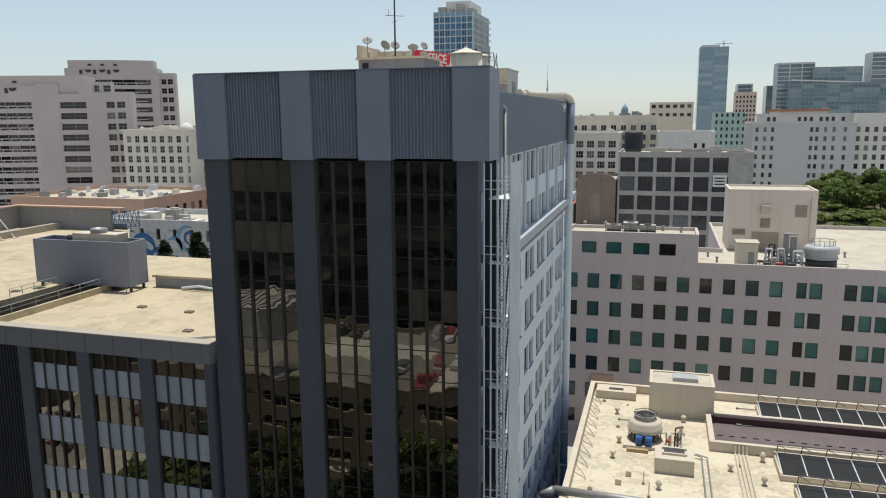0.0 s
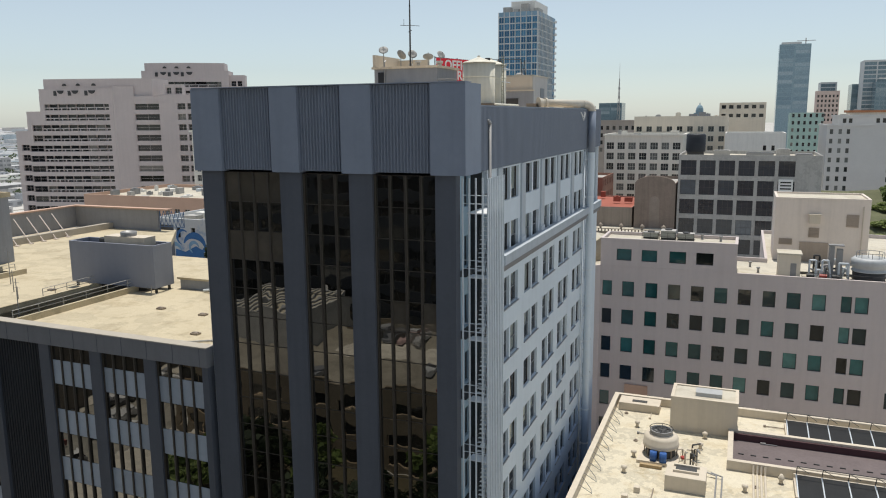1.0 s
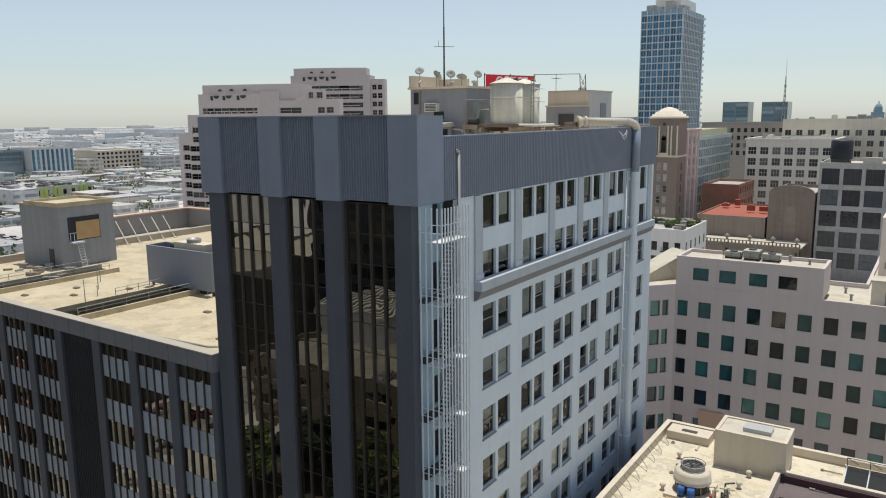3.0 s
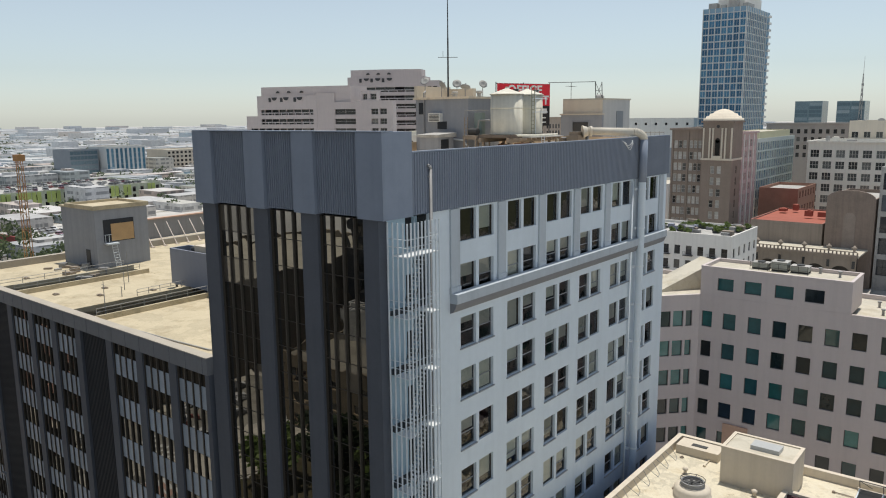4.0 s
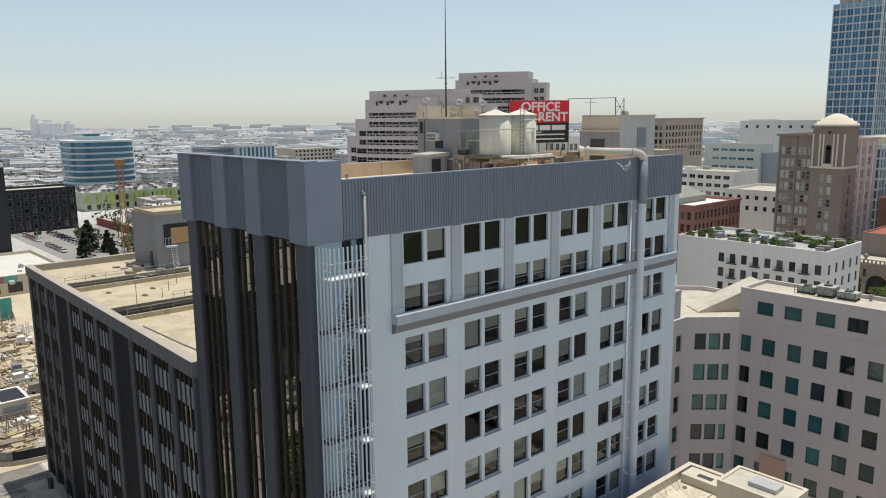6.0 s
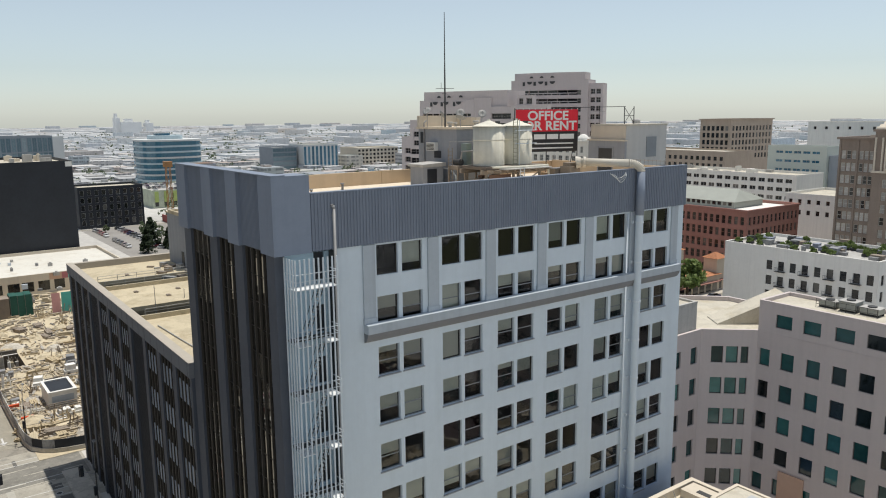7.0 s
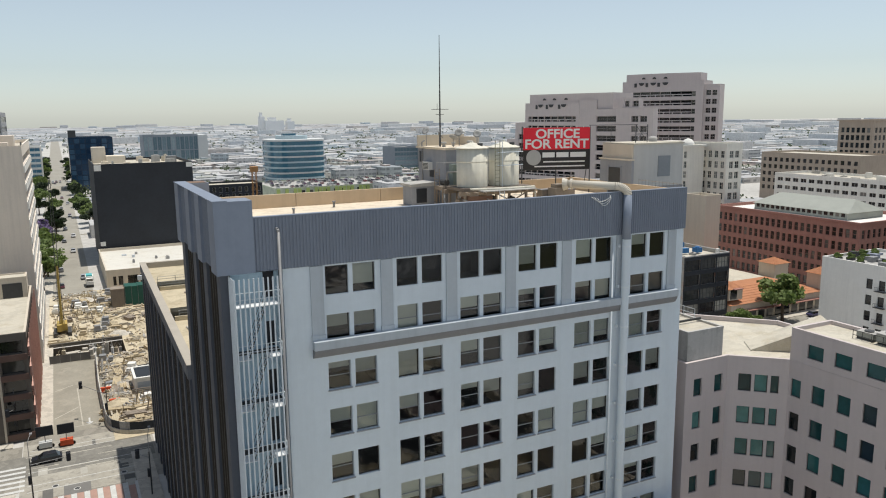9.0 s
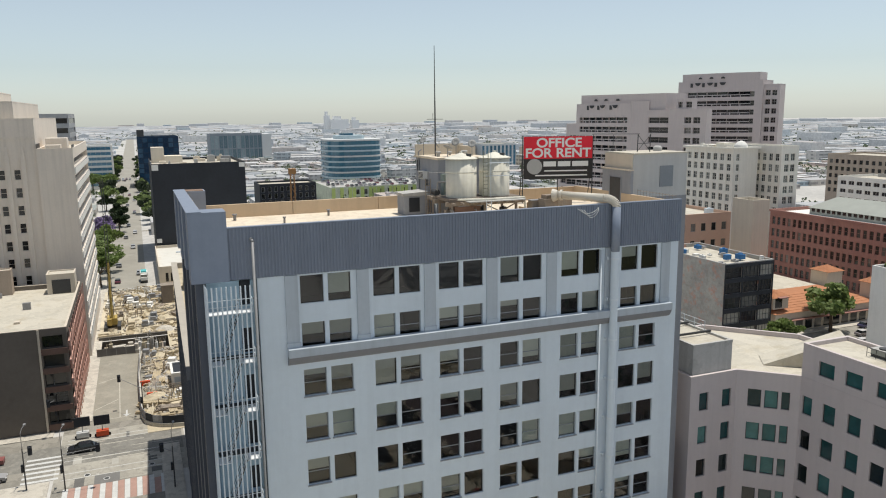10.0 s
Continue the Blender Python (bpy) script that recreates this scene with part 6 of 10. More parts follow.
for z in [4 + 3.84 * i for i in range(11)]:
    part("bracket", Geo().box(TX1, TX1 + 0.3, 79.05, 79.2, z, z + 0.25).tube((TX1 + 0.62, 79.6, z + 0.05), (TX1 + 0.62, 79.6, z + 0.2), 0.4, n=12), STEEL_W, duct)
vent = Geo().tube((TX1 + 0.28, 47.3, 0.2), (TX1 + 0.28, 47.3, 46.4), 0.11, n=10).path([(TX1 + 0.28, 47.3, 46.4), (TX1 + 0.24, 47.25, 46.58), (TX1 + 0.1, 47.2, 46.62)], 0.12, 10)
for z in [3 + 3.9 * i for i in range(12)]:
    vent.box(TX1 - 0.0, TX1 + 0.3, 47.15, 47.45, z, z + 0.06)
solo("vent_pipe", vent, STEEL, "slim galvanised vent pipe with hooked top on the white wall", "pipe", smooth=True)
for y in (78.45,):
    g = Geo().tube((TX1 + 0.18, y, 0.2), (TX1 + 0.18, y, 43.3), 0.08, n=8)
    solo("rain_pipe", g, STEEL_W, "pale rain pipe beside the exhaust duct", "pipe", smooth=True)

# ---- on the tower roof ----
STUCCO = surface("roof_hut_grey", (0.30, 0.315, 0.345), 0.85, 0.1, 0.3, 2, 0.12, streak=0.15)
hut = thing("stair_penthouse", -24, 72, ROOFZ, "grey rendered stair penthouse with a flat cream roof", "penthouse")
part("body", Geo().box(-27.3, -21.0, 67.0, 72.2, ROOFZ, 51.3), STUCCO, hut)
g = Geo().box(-27.5, -20.8, 66.8, 72.4, 51.3, 51.5)
part("roof_slab", g, TROOF, hut)
g = Geo().box(-27.4, -27.1, 66.9, 72.3, 51.5, 52.6).box(-27.1, -23.9, 71.8, 72.3, 51.5, 52.4)
part("parapet", g, CREAM, hut)
part("window", Geo().box(-26.9, -26.2, 66.94, 67.04, 49.9, 51.0), BLACKP, hut)
g = Geo().box(-25.4, -24.0, 66.55, 67.05, 49.2, 50.0)
part("air_conditioner", g, WHITEM, hut, "white window air conditioner")
g = Geo()
for k in range(5):
    g.box(-25.3, -24.1, 66.52, 66.56, 49.28 + k * 0.13, 49.35 + k * 0.13)
part("grille", g, DSTEEL, hut)
part("window", Geo().box(-24.6, -23.5, 66.95, 67.03, 48.5, 49.2), BLACKP, hut)
part("pipe", Geo().path([(-26.2, 66.9, ROOFZ), (-26.2, 66.9, 51.9), (-26.2, 67.2, 52.1)], 0.07, 8), STEEL, hut)
part("pipe", Geo().path([(-22.6, 66.6, 47.6), (-21.3, 66.6, 47.5), (-20.7, 66.6, 46.9), (-20.5, 66.6, 46.0)], 0.08, 8), STEEL_W, hut)
shed = thing("roof_hatch_hut", -23, 64.9, ROOFZ, "small brown-grey roof hut with a sloping pale top", "roof hut")
part("body", Geo().box(-24.2, -22.1, 63.8, 66.2, ROOFZ, 47.8), STUCCO, shed)
g = Geo()
P = [(-24.4, 63.6), (-21.9, 63.6), (-21.9, 66.4), (-24.4, 66.4)]
g.face([(x, y, 48.05 if y < 64 else 48.2) for x, y in P])
g.face([(x, y, 47.81) for x, y in P][::-1])
for i in range(4):
    (xa, ya), (xb, yb) = P[i], P[(i + 1) % 4]
    g.face(((xa, ya, 47.81), (xb, yb, 47.81), (xb, yb, 48.05 if yb < 64 else 48.2), (xa, ya, 48.05 if ya < 64 else 48.2)))
part("lid", g, CONC, shed)
part("door", Geo().box(-22.1, -22.05, 64.3, 65.4, 46.2, 47.6), BLACKP, shed)

mast = thing("radio_mast", -24, 67.9, 51.5, "thin dark radio mast with small cross aerials", "mast")
part("pole", Geo().tube((-24, 67.9, 51.5), (-24, 67.9, 57.0), 0.09, 0.07, 8).tube((-24, 67.9, 57.0), (-24, 67.9, 62.4), 0.06, 0.03, 8), DSTEEL, mast)
g = Geo().tube((-24.7, 67.3, 55.2), (-23.3, 68.5, 55.2), 0.025, n=5).tube((-24.5, 68.6, 54.7), (-23.5, 67.2, 54.7), 0.025, n=5).tube((-24.6, 67.9, 55.2), (-24.6, 67.9, 55.8), 0.02, n=5)
part("aerial", g, DSTEEL, mast)


def dish(x, y, z, r, yaw, tilt, post):
    d = thing("satellite_dish", x, y, z, "small pale satellite dish on a short post", "satellite dish", "dishes on the penthouse")
    m = pose(x, y, z + post, 0, 0, yaw) @ pose(0, 0, 0, 90 - tilt, 0, 0)
    g = Geo()
    n = 16
    rings = [(0.02, 0), (r * 0.5, 0.06 * r), (r, 0.25 * r), (r, 0.25 * r + 0.03), (r * 0.5, 0.06 * r + 0.03), (0.02, 0.03)]
    k = len(g.v)
    for q, h in rings:
        for i in range(n):
            a = 2 * math.pi * i / n
            g.v.append(tuple(m @ Vector((q * math.cos(a), q * math.sin(a), h))))
    for a in range(len(rings) - 1):
        for i in range(n):
            j = (i + 1) % n
            g.f.append((k + a * n + i, k + a * n + j, k + (a + 1) * n + j, k + (a + 1) * n + i))
            g.m.append(0)
    part("reflector", g, surface("dull_dish_grey", (0.30, 0.30, 0.29), 0.6, 0.1, 1, 5, 0.0), d, "", True)
    part("post", Geo().tube((x, y, z), (x, y, z + post), 0.04, n=6), STEEL, d)
    tip = m @ Vector((0, 0, r * 0.9))
    part("feed_arm", Geo().tube(m @ Vector((0, -r, 0.2 * r)), tip, 0.02, n=5).tube(tip, tip + Vector((0, 0, 0.1)), 0.05, n=6), STEEL, d)


dish(-26.6, 67.6, 51.5, 0.45, 20, 40, 1.5)
dish(-25.2, 68.4, 51.5, 0.5, 160, 35, 1.1)
dish(-22.5, 68.6, 51.5, 0.5, 200, 60, 0.8)
dish(-25.0, 70.6, 51.5, 0.45, 40, 30, 1.3)
dish(-22.3, 71.2, 51.5, 0.42, 60, 30, 1.2)
dish(-11.6, 74.2, ROOFZ, 0.55, 100, 45, 0.9)
for x, y, s in ((-23.2, 67.9, 0.5), (-22.0, 70.2, 0.6), (-24.8, 69.8, 0.4)):
    solo("roof_vent", Geo().tube((x, y, 51.5), (x, y, 51.5 + s * 0.6), s * 0.35, n=10).tube((x, y, 51.5 + s * 0.6), (x, y, 51.5 + s), s * 0.55, n=10), CONC, "small round roof vent on the penthouse", "roof vent", "vents on the penthouse", smooth=True)

# two water tanks on a steel stand
TANKM = surface("ivory_tank_paint", (0.72, 0.69, 0.585), 0.6, 0.08, 0.5, 3, 0.04, streak=0.25, stain=(0.60, 0.57, 0.46))
for y, lab in ((67.8, "ivory steel water tank with a ladder and low cone lid"), (71.25, "ivory steel water tank with a low cone lid")):
    t = thing("water_tank", -17.25, y, 48.05, lab, "water tank", "tanks on the steel stand")
    part("drum", Geo().lathe((-17.25, y, 48.05), [(1.45, 0), (1.45, 3.5)], 32), TANKM, t, "", True)
    part("lid", Geo().lathe((-17.25, y, 51.56), [(1.55, 0), (1.55, 0.06), (0.15, 0.55), (0.12, 0.7)], 32), TANKM, t)
    part("band", Geo().lathe((-17.25, y, 50.3), [(1.47, 0), (1.47, 0.1)], 32), TANKM, t)
    part("hatch", Geo().tube((-16.6, y + 0.5, 51.75), (-16.6, y + 0.5, 52.05), 0.25, n=10), DSTEEL, t)
stand = thing("tank_stand", -17.2, 69.5, ROOFZ, "weathered steel stand carrying two water tanks", "tank stand")
g = Geo().box(-19.0, -15.4, 65.9, 73.2, 47.75, 48.03)
part("deck", g, surface("dark_weathered_timber", (0.17, 0.14, 0.115), 0.85, 0.25, 0.8, 5, 0.1), stand)
for x in (-18.7, -15.7):
    part("beam", Geo().box(x - 0.12, x + 0.12, 65.6, 73.6, 47.35, 47.74), TSTEEL, stand)
for x in (-18.7, -15.7):
    for y in (66.2, 69.5, 72.8):
        part("leg", Geo().box(x - 0.1, x + 0.1, y - 0.1, y + 0.1, ROOFZ, 47.34), TSTEEL, stand)
for i in range(9):
    y = 66.0 + i * 0.87
    part("joist", Geo().box(-15.35, -14.6, y, y + 0.18, 47.55, 47.72), TSTEEL, stand)
part("walkway", Geo().box(-15.35, -14.4, 67.4, 73.2, 47.73, 47.82), CONC, stand)

TANKC = random.Random(12)
for i in range(9):
    y = 66.3 + i * 0.78
    w, h = TANKC.uniform(0.4, 0.9), TANKC.uniform(0.5, 1.3)
    x = TANKC.uniform(-18.2, -16.2)
    solo("pump_box", Geo().box(x - w / 2, x + w / 2, y - 0.3, y + 0.3, ROOFZ, ROOFZ + h).tube((x, y, ROOFZ + h), (x, y, ROOFZ + h + 0.1), 0.12, n=8), TANKC.choice([TSTEEL, DSTEEL, surface("rusty_brown_paint", (0.20, 0.12, 0.085), 0.8, 0.25, 1, 6, 0.05)]), "small rusty pump box under the tank stand", "pump box", "boxes under the tank stand")
for i in range(7):
    y = 66.1 + i * 1.15
    z = ROOFZ + TANKC.uniform(0.25, 1.2)
    part("pipe", Geo().path([(-15.9, y, z), (-15.2, y, z), (-15.2, y + 0.2, ROOFZ + 0.02)], 0.06, 7), TANKC.choice([STEEL_W, TSTEEL, STEEL]), stand)
part("side_panel", Geo().box(-15.55, -15.5, 66.4, 69.0, 46.3, 47.3), surface("rusty_brown_paint", (0.20, 0.12, 0.085)), stand, "rusty sheet under the tank deck")
part("brace", Geo().tube((-15.6, 69.6, ROOFZ), (-15.6, 72.7, 47.35), 0.06, n=6).tube((-15.6, 72.7, ROOFZ), (-15.6, 69.6, 47.35), 0.06, n=6), TSTEEL, stand)
part("overflow_pipe", Geo().path([(-15.5, 66.6, 47.95), (-15.2, 69.5, 47.9), (-15.2, 73.4, 47.9), (-15.2, 73.6, 46.2)], 0.11, 8), TANKM, stand, "ivory overflow pipe")
for i in range(5):
    y = 74.6 + i * 0.9
    solo("timber_pallet", Geo().box(-18.6, -16.2, y, y + 0.12, ROOFZ, 46.6 + 0.35 * (i % 2)).box(-18.6, -16.2, y + 0.3, y + 0.42, ROOFZ, 46.5), surface("weathered_pallet", (0.42, 0.30, 0.18), 0.9, 0.2, 1, 6, 0.1), "weathered timber frame lying by the tanks", "timber", "timber by the tanks")


def ladder(name, x, y, z0, z1, label, w=0.5, lean=0.0, along="y", mat=None):
    g = Geo()
    dx, dy = (0, w / 2) if along == "y" else (w / 2, 0)
    for s in (-1, 1):
        g.tube((x + s * dx, y + s * dy, z0), (x + s * dx + lean, y + s * dy, z1), 0.035, n=6)
    n = int((z1 - z0) / 0.32)
    for i in range(1, n):
        f = i / n
        g.tube((x - dx + lean * f, y - dy, z0 + (z1 - z0) * f), (x + dx + lean * f, y + dy, z0 + (z1 - z0) * f), 0.025, n=5)
    return solo(name, g, mat or STEEL_W, label, "ladder")


ladder("ladder", -15.55, 69.55, 47.85, 52.3, "weathered olive ladder between the water tanks", mat=surface("olive_ladder_paint", (0.25, 0.25, 0.17), 0.7, 0.2, 1, 5, 0.0))
ladder("ladder", -14.3, 69.3, ROOFZ, 47.9, "short steel ladder up to the tank deck")
ladder("ladder", -20.2, 65.6, ROOFZ, 49.6, "steel ladder beside the tank stand", mat=TSTEEL)
g = Geo()
for z in (50.0, 51.2):
    g.path([(-15.6, 69.6, z), (-15.5, 71.2, z), (-15.7, 72.4, z)], 0.04, 6)
g.tube((-15.6, 70.1, 48.0), (-15.6, 70.1, 52.2), 0.03, n=6)
solo("guard_rail", g, STEEL_W, "thin pale guard rail round the water tank", "rail")
# pump cluster left of the tanks
pump = thing("pump_set", -19.8, 66.6, 48.05, "dark pump set with small green cabinet beside the tanks", "pump")
part("platform", Geo().box(-20.6, -19.05, 65.6, 68.0, 47.6, 47.95), TSTEEL, pump)
for dx in (-20.5, -19.2):
    for dy in (65.7, 67.9):
        part("leg", Geo().box(dx - 0.06, dx + 0.06, dy - 0.06, dy + 0.06, ROOFZ, 47.6), TSTEEL, pump)
part("motor", Geo().tube((-20.3, 66.2, 48.3), (-19.3, 66.2, 48.3), 0.3, n=12), DSTEEL, pump)
part("cabinet", Geo().box(-20.2, -19.4, 66.9, 67.5, 47.95, 50.0), surface("grey_green_paint", (0.22, 0.27, 0.25), 0.6, 0.1, 1, 5, 0.0), pump)
part("pipework", Geo().path([(-19.4, 66.2, 48.3), (-19.2, 66.2, 49.3), (-19.2, 67.2, 49.3), (-18.8, 67.4, 49.3)], 0.08, 8).path([(-20.4, 65.7, 47.9), (-20.4, 65.7, 50.2), (-19.2, 65.7, 50.2), (-19.2, 67.6, 50.2)], 0.04, 6), STEEL, pump)

# elevator penthouse at the north end
lift = thing("lift_penthouse", -19.8, 90.2, 46.9, "pale grey lift penthouse with a grey lean-to front", "penthouse")
part("body", Geo().box(-22.3, -17.4, 87.25, 94.1, 46.9, 51.35), surface("pale_grey_render", (0.52, 0.515, 0.50), 0.85, 0.07, 0.3, 2, 0.1, streak=0.1), lift)
part("front", Geo().box(-22.45, -17.3, 86.9, 87.24, ROOFZ, 49.7), STUCCO, lift, "grey rendered front")
part("front_ledge", Geo().box(-22.55, -17.2, 86.75, 87.24, 49.7, 49.85), CREAM, lift)
part("front_parapet", Geo().box(-22.35, -17.45, 87.12, 87.24, 49.86, 51.34), CREAM, lift, "cream upper front")
part("door", Geo().box(-20.9, -19.0, 86.84, 86.89, ROOFZ + 0.1, 48.9), DSTEEL, lift)
part("door_frame", Geo().box(-21.05, -20.92, 86.82, 86.89, ROOFZ + 0.1, 49.05).box(-18.98, -18.85, 86.82, 86.89, ROOFZ + 0.1, 49.05), STUCCO, lift)
part("louvre", Geo().box(-17.42, -17.34, 90.6, 92.3, 47.9, 50.1), surface("dull_blue_grey", (0.24, 0.26, 0.28), 0.7, 0.1, 1, 5, 0.0), lift)
part("roof_edge", Geo().box(-22.4, -17.3, 87.2, 94.2, 51.35, 51.5), ROOF_W, lift)
frm = Geo()
for y in (89.0, 90.6):
    frm.tube((-19.2, y, 51.5), (-19.4, y + 0.2, 53.4), 0.05, n=6)
frm.tube((-19.2, 89, 51.6), (-19.4, 90.8, 53.3), 0.03, n=5).tube((-19.4, 89.2, 53.3), (-19.2, 90.6, 51.6), 0.03, n=5).tube((-19.3, 89.1, 52.4), (-19.3, 90.7, 52.4), 0.03, n=5)
frm.tube((-23.9, 86.4, 53.35), (-19.4, 89.4, 53.4), 0.035, n=5).tube((-21.6, 87.6, 51.5), (-21.6, 87.6, 53.3), 0.03, n=5)
for i in range(4):
    frm.tube((-22.0, 87.0 + i * 0.4, 52.9), (-21.2, 87.0 + i * 0.4, 52.9), 0.012, n=4)
solo("aerial_frame", frm, DSTEEL, "thin rusty aerial frame on the lift penthouse", "aerial")
solo("roof_vent", Geo().lathe((-20.5, 92.6, 51.5), [(0.45, 0), (0.5, 0.35), (0.3, 0.55)], 16), CONC, "grey mushroom vent on the lift penthouse", "roof vent", smooth=True)

# the letting sign
SA, SB = Vector((-25.9, 79.0, 0)), Vector((-23.65, 86.3, 0))
sd = (SB - SA).normalized()
sn = Vector((sd.y, -sd.x, 0))
SW, SZ0, SZ1 = (SB - SA).length, 48.55, 53.15
sign = thing("letting_sign", -24.8, 82.6, ROOFZ, "red and black letting banner on a steel frame", "sign")
RED = surface("red_banner", (0.74, 0.02, 0.04), 0.6, 0.05, 1, 5, 0.02)
BLK = surface("black_banner", (0.03, 0.028, 0.028), 0.6, 0.1, 1, 5, 0.02)
LETTER = surface("white_lettering", (0.78, 0.78, 0.76), 0.6, 0.02, 1, 5, 0.0)
sm = Matrix((sd, UP, sn)).transposed().to_4x4()


def on_sign(u, z, d=0.0):
    return SA + sd * u + UP * z + sn * d


def sbox(name, u0, u1, z0, z1, d0, d1, mat, parent, label=""):
    g = Geo()
    q = [on_sign(u, z, d) for d in (d0, d1) for u, z in ((u0, z0), (u1, z0), (u1, z1), (u0, z1))]
    for f in ((0, 1, 2, 3), (7, 6, 5, 4), (0, 4, 5, 1), (1, 5, 6, 2), (2, 6, 7, 3), (3, 7, 4, 0)):
        g.face([q[i] for i in f])
    return part(name, g, mat, parent, label)


zm = 50.75
redp = sbox("red_panel", 0, SW, zm, SZ1, 0, 0.05, RED, sign, "bright red upper banner")
blkp = sbox("black_panel", 0, SW, SZ0, zm - 0.01, 0, 0.05, BLK, sign, "black lower banner")


def lettering(text, u, z, size, parent, squeeze=1.0):
    c = bpy.data.curves.new("lettering", "FONT")
    c.body, c.size, c.align_x, c.extrude, c.offset = text, size, "CENTER", 0.01, 0.035
    tmp = bpy.data.objects.new("lettering", c)
    scene.collection.objects.link(tmp)
    bpy.context.view_layer.update()
    me = bpy.data.meshes.new_from_object(tmp.evaluated_get(bpy.context.evaluated_depsgraph_get()))
    bpy.data.objects.remove(tmp)
    me.materials.clear()
    me.materials.append(LETTER)
    m = sm.copy()
    m.translation = on_sign(u, z, 0.065)
    o = placed("lettering", me, parent, m @ Matrix.Diagonal((squeeze, 1, 1, 1)))
    return tagged(o, "white block capitals")


lettering("OFFICE", SW / 2 + 0.1, 52.02, 1.38, redp, 1.14)
lettering("FOR RENT", SW / 2, 50.92, 1.38, redp, 1.14)
for i, (a, b) in enumerate(((2.2, 3.6), (3.8, 5.2), (5.4, 7.2))):
    sbox("bar", a, b, 49.9, 50.45, 0.052, 0.065, LETTER, blkp, "white bar in place of numbers")
for a, b, z in ((2.3, 7.1, 49.35), (1.3, 7.1, 48.85)):
    sbox("bar", a, b, z, z + 0.14, 0.052, 0.062, LETTER, blkp)
g = Geo()
c = on_sign(1.2, 49.9, 0.055)
g.tube(c, c + sn * 0.02, 0.85, n=24)
part("roundel", g, surface("grey_roundel", (0.42, 0.42, 0.41), 0.6, 0.05, 1, 5, 0.0), blkp, "pale grey round emblem")
for u in (-0.08, SW / 2, SW + 0.08):
    g = Geo().tube(on_sign(u, ROOFZ, -0.1), on_sign(u, SZ1 + 0.15, -0.1), 0.06, n=6)
    if u != SW / 2:
        g.tube(on_sign(u, ROOFZ, -2.0), on_sign(u, 51.5, -0.1), 0.05, n=6)
    part("post", g, DSTEEL, sign)
for z in (SZ0, zm, SZ1):
    part("rail", Geo().tube(on_sign(-0.1, z, -0.06), on_sign(SW + 0.1, z, -0.06), 0.05, n=6), DSTEEL, sign)
for i in range(11):
    part("tie", Geo().tube(on_sign(0.1 + i * 0.75, SZ1 - 0.02, 0.07), on_sign(0.15 + i * 0.75, SZ1 + 0.12, 0.0), 0.02, n=4), LETTER, sign)

# cables and small clutter on the roof
for k, dy in enumerate((0.0, 0.35, 0.7)):
    pts = [(TX1 - 0.2, 75.6 + dy, 47.5)]
    for i in range(1, 8):
        f = i / 8
        pts.append((TX1 + 0.25, 75.6 + dy + f * (2.6 - dy), 47.5 - (0.7 + 0.2 * k) * math.sin(f * math.pi) ** 0.8))
    pts.append((TX1 - 0.1, 78.2, 47.5))
    solo("cable", Geo().path(pts, 0.025, 5), LETTER, "white slack cable hanging over the fascia", "cable", "slack cables")
fr = Geo()
for i in range(13):
    fr.tube((-16.2 + i * 0.5, TY1 - 0.2, 47.3), (-16.2 + i * 0.5, TY1 - 0.2, 47.9), 0.02, n=4)
fr.tube((-16.2, TY1 - 0.2, 47.8), (-10.2, TY1 - 0.2, 47.8), 0.02, n=4)
solo("spike_rail", fr, TSTEEL, "low rusty rail along the north parapet", "rail")
for x, y, w, d, h in ((-14.2, 74.6, 1.2, 0.9, 0.9), (-13.5, 81.0, 0.9, 0.9, 0.7), (-20.0, 80.5, 1.6, 1.2, 1.0), (-16.0, 83.0, 0.8, 1.2, 0.6), (-15.5, 75.2, 0.8, 2.0, 1.6)):
    u = thing("roof_unit", x, y, ROOFZ, "small weathered tan rooftop unit", "roof unit", "small units on the tower roof")
    part("case", Geo().box(x - w / 2, x + w / 2, y - d / 2, y + d / 2, ROOFZ + 0.12, ROOFZ + h), TSTEEL, u)
    part("cap", Geo().box(x - w / 2 - 0.05, x + w / 2 + 0.05, y - d / 2 - 0.05, y + d / 2 + 0.05, ROOFZ + h + 0.001, ROOFZ + h + 0.06), STEEL, u)
    for sx in (-1, 1):
        part("foot", Geo().box(x + sx * w * 0.4 - 0.05, x + sx * w * 0.4 + 0.05, y - d / 2, y + d / 2, ROOFZ, ROOFZ + 0.119), TSTEEL, u)
for x, y, r in ((-26, 48, 0.15), (-25.5, 57, 0.12), (-19, 78, 0.1), (-12, 62, 0.12), (-22, 52, 0.1)):
    solo("vent_stub", Geo().tube((x, y, ROOFZ), (x, y, ROOFZ + 0.5), r, n=8).tube((x, y, ROOFZ + 0.5), (x, y, ROOFZ + 0.62), r * 1.6, n=8), STEEL, "short steel vent stub on the cream roof", "vent", "vent stubs", smooth=True)

# ---- low building roof ----
R0 = LROOF
MAUVE = surface("slate_grey_screen", (0.255, 0.275, 0.335), 0.7, 0.06, 0.4, 3, 0.05, streak=0.08)
scr = thing("plant_screen", -52.3, 60, R0, "slate-grey plant screen box round a rooftop cooler", "plant screen")
part("front_panel", Geo().box(-57.7, -47.0, 58.1, 58.3, R0 + 0.5, 34.9), MAUVE, scr)
part("back_panel", Geo().box(-57.7, -47.0, 60.5, 60.7, R0 + 0.5, 34.9), MAUVE, scr)
part("side_panel", Geo().box(-57.7, -57.5, 58.31, 60.49, R0 + 0.5, 34.9), MAUVE, scr)
part("side_panel", Geo().box(-47.2, -47.0, 58.31, 60.49, R0 + 0.5, 34.9), MAUVE, scr)
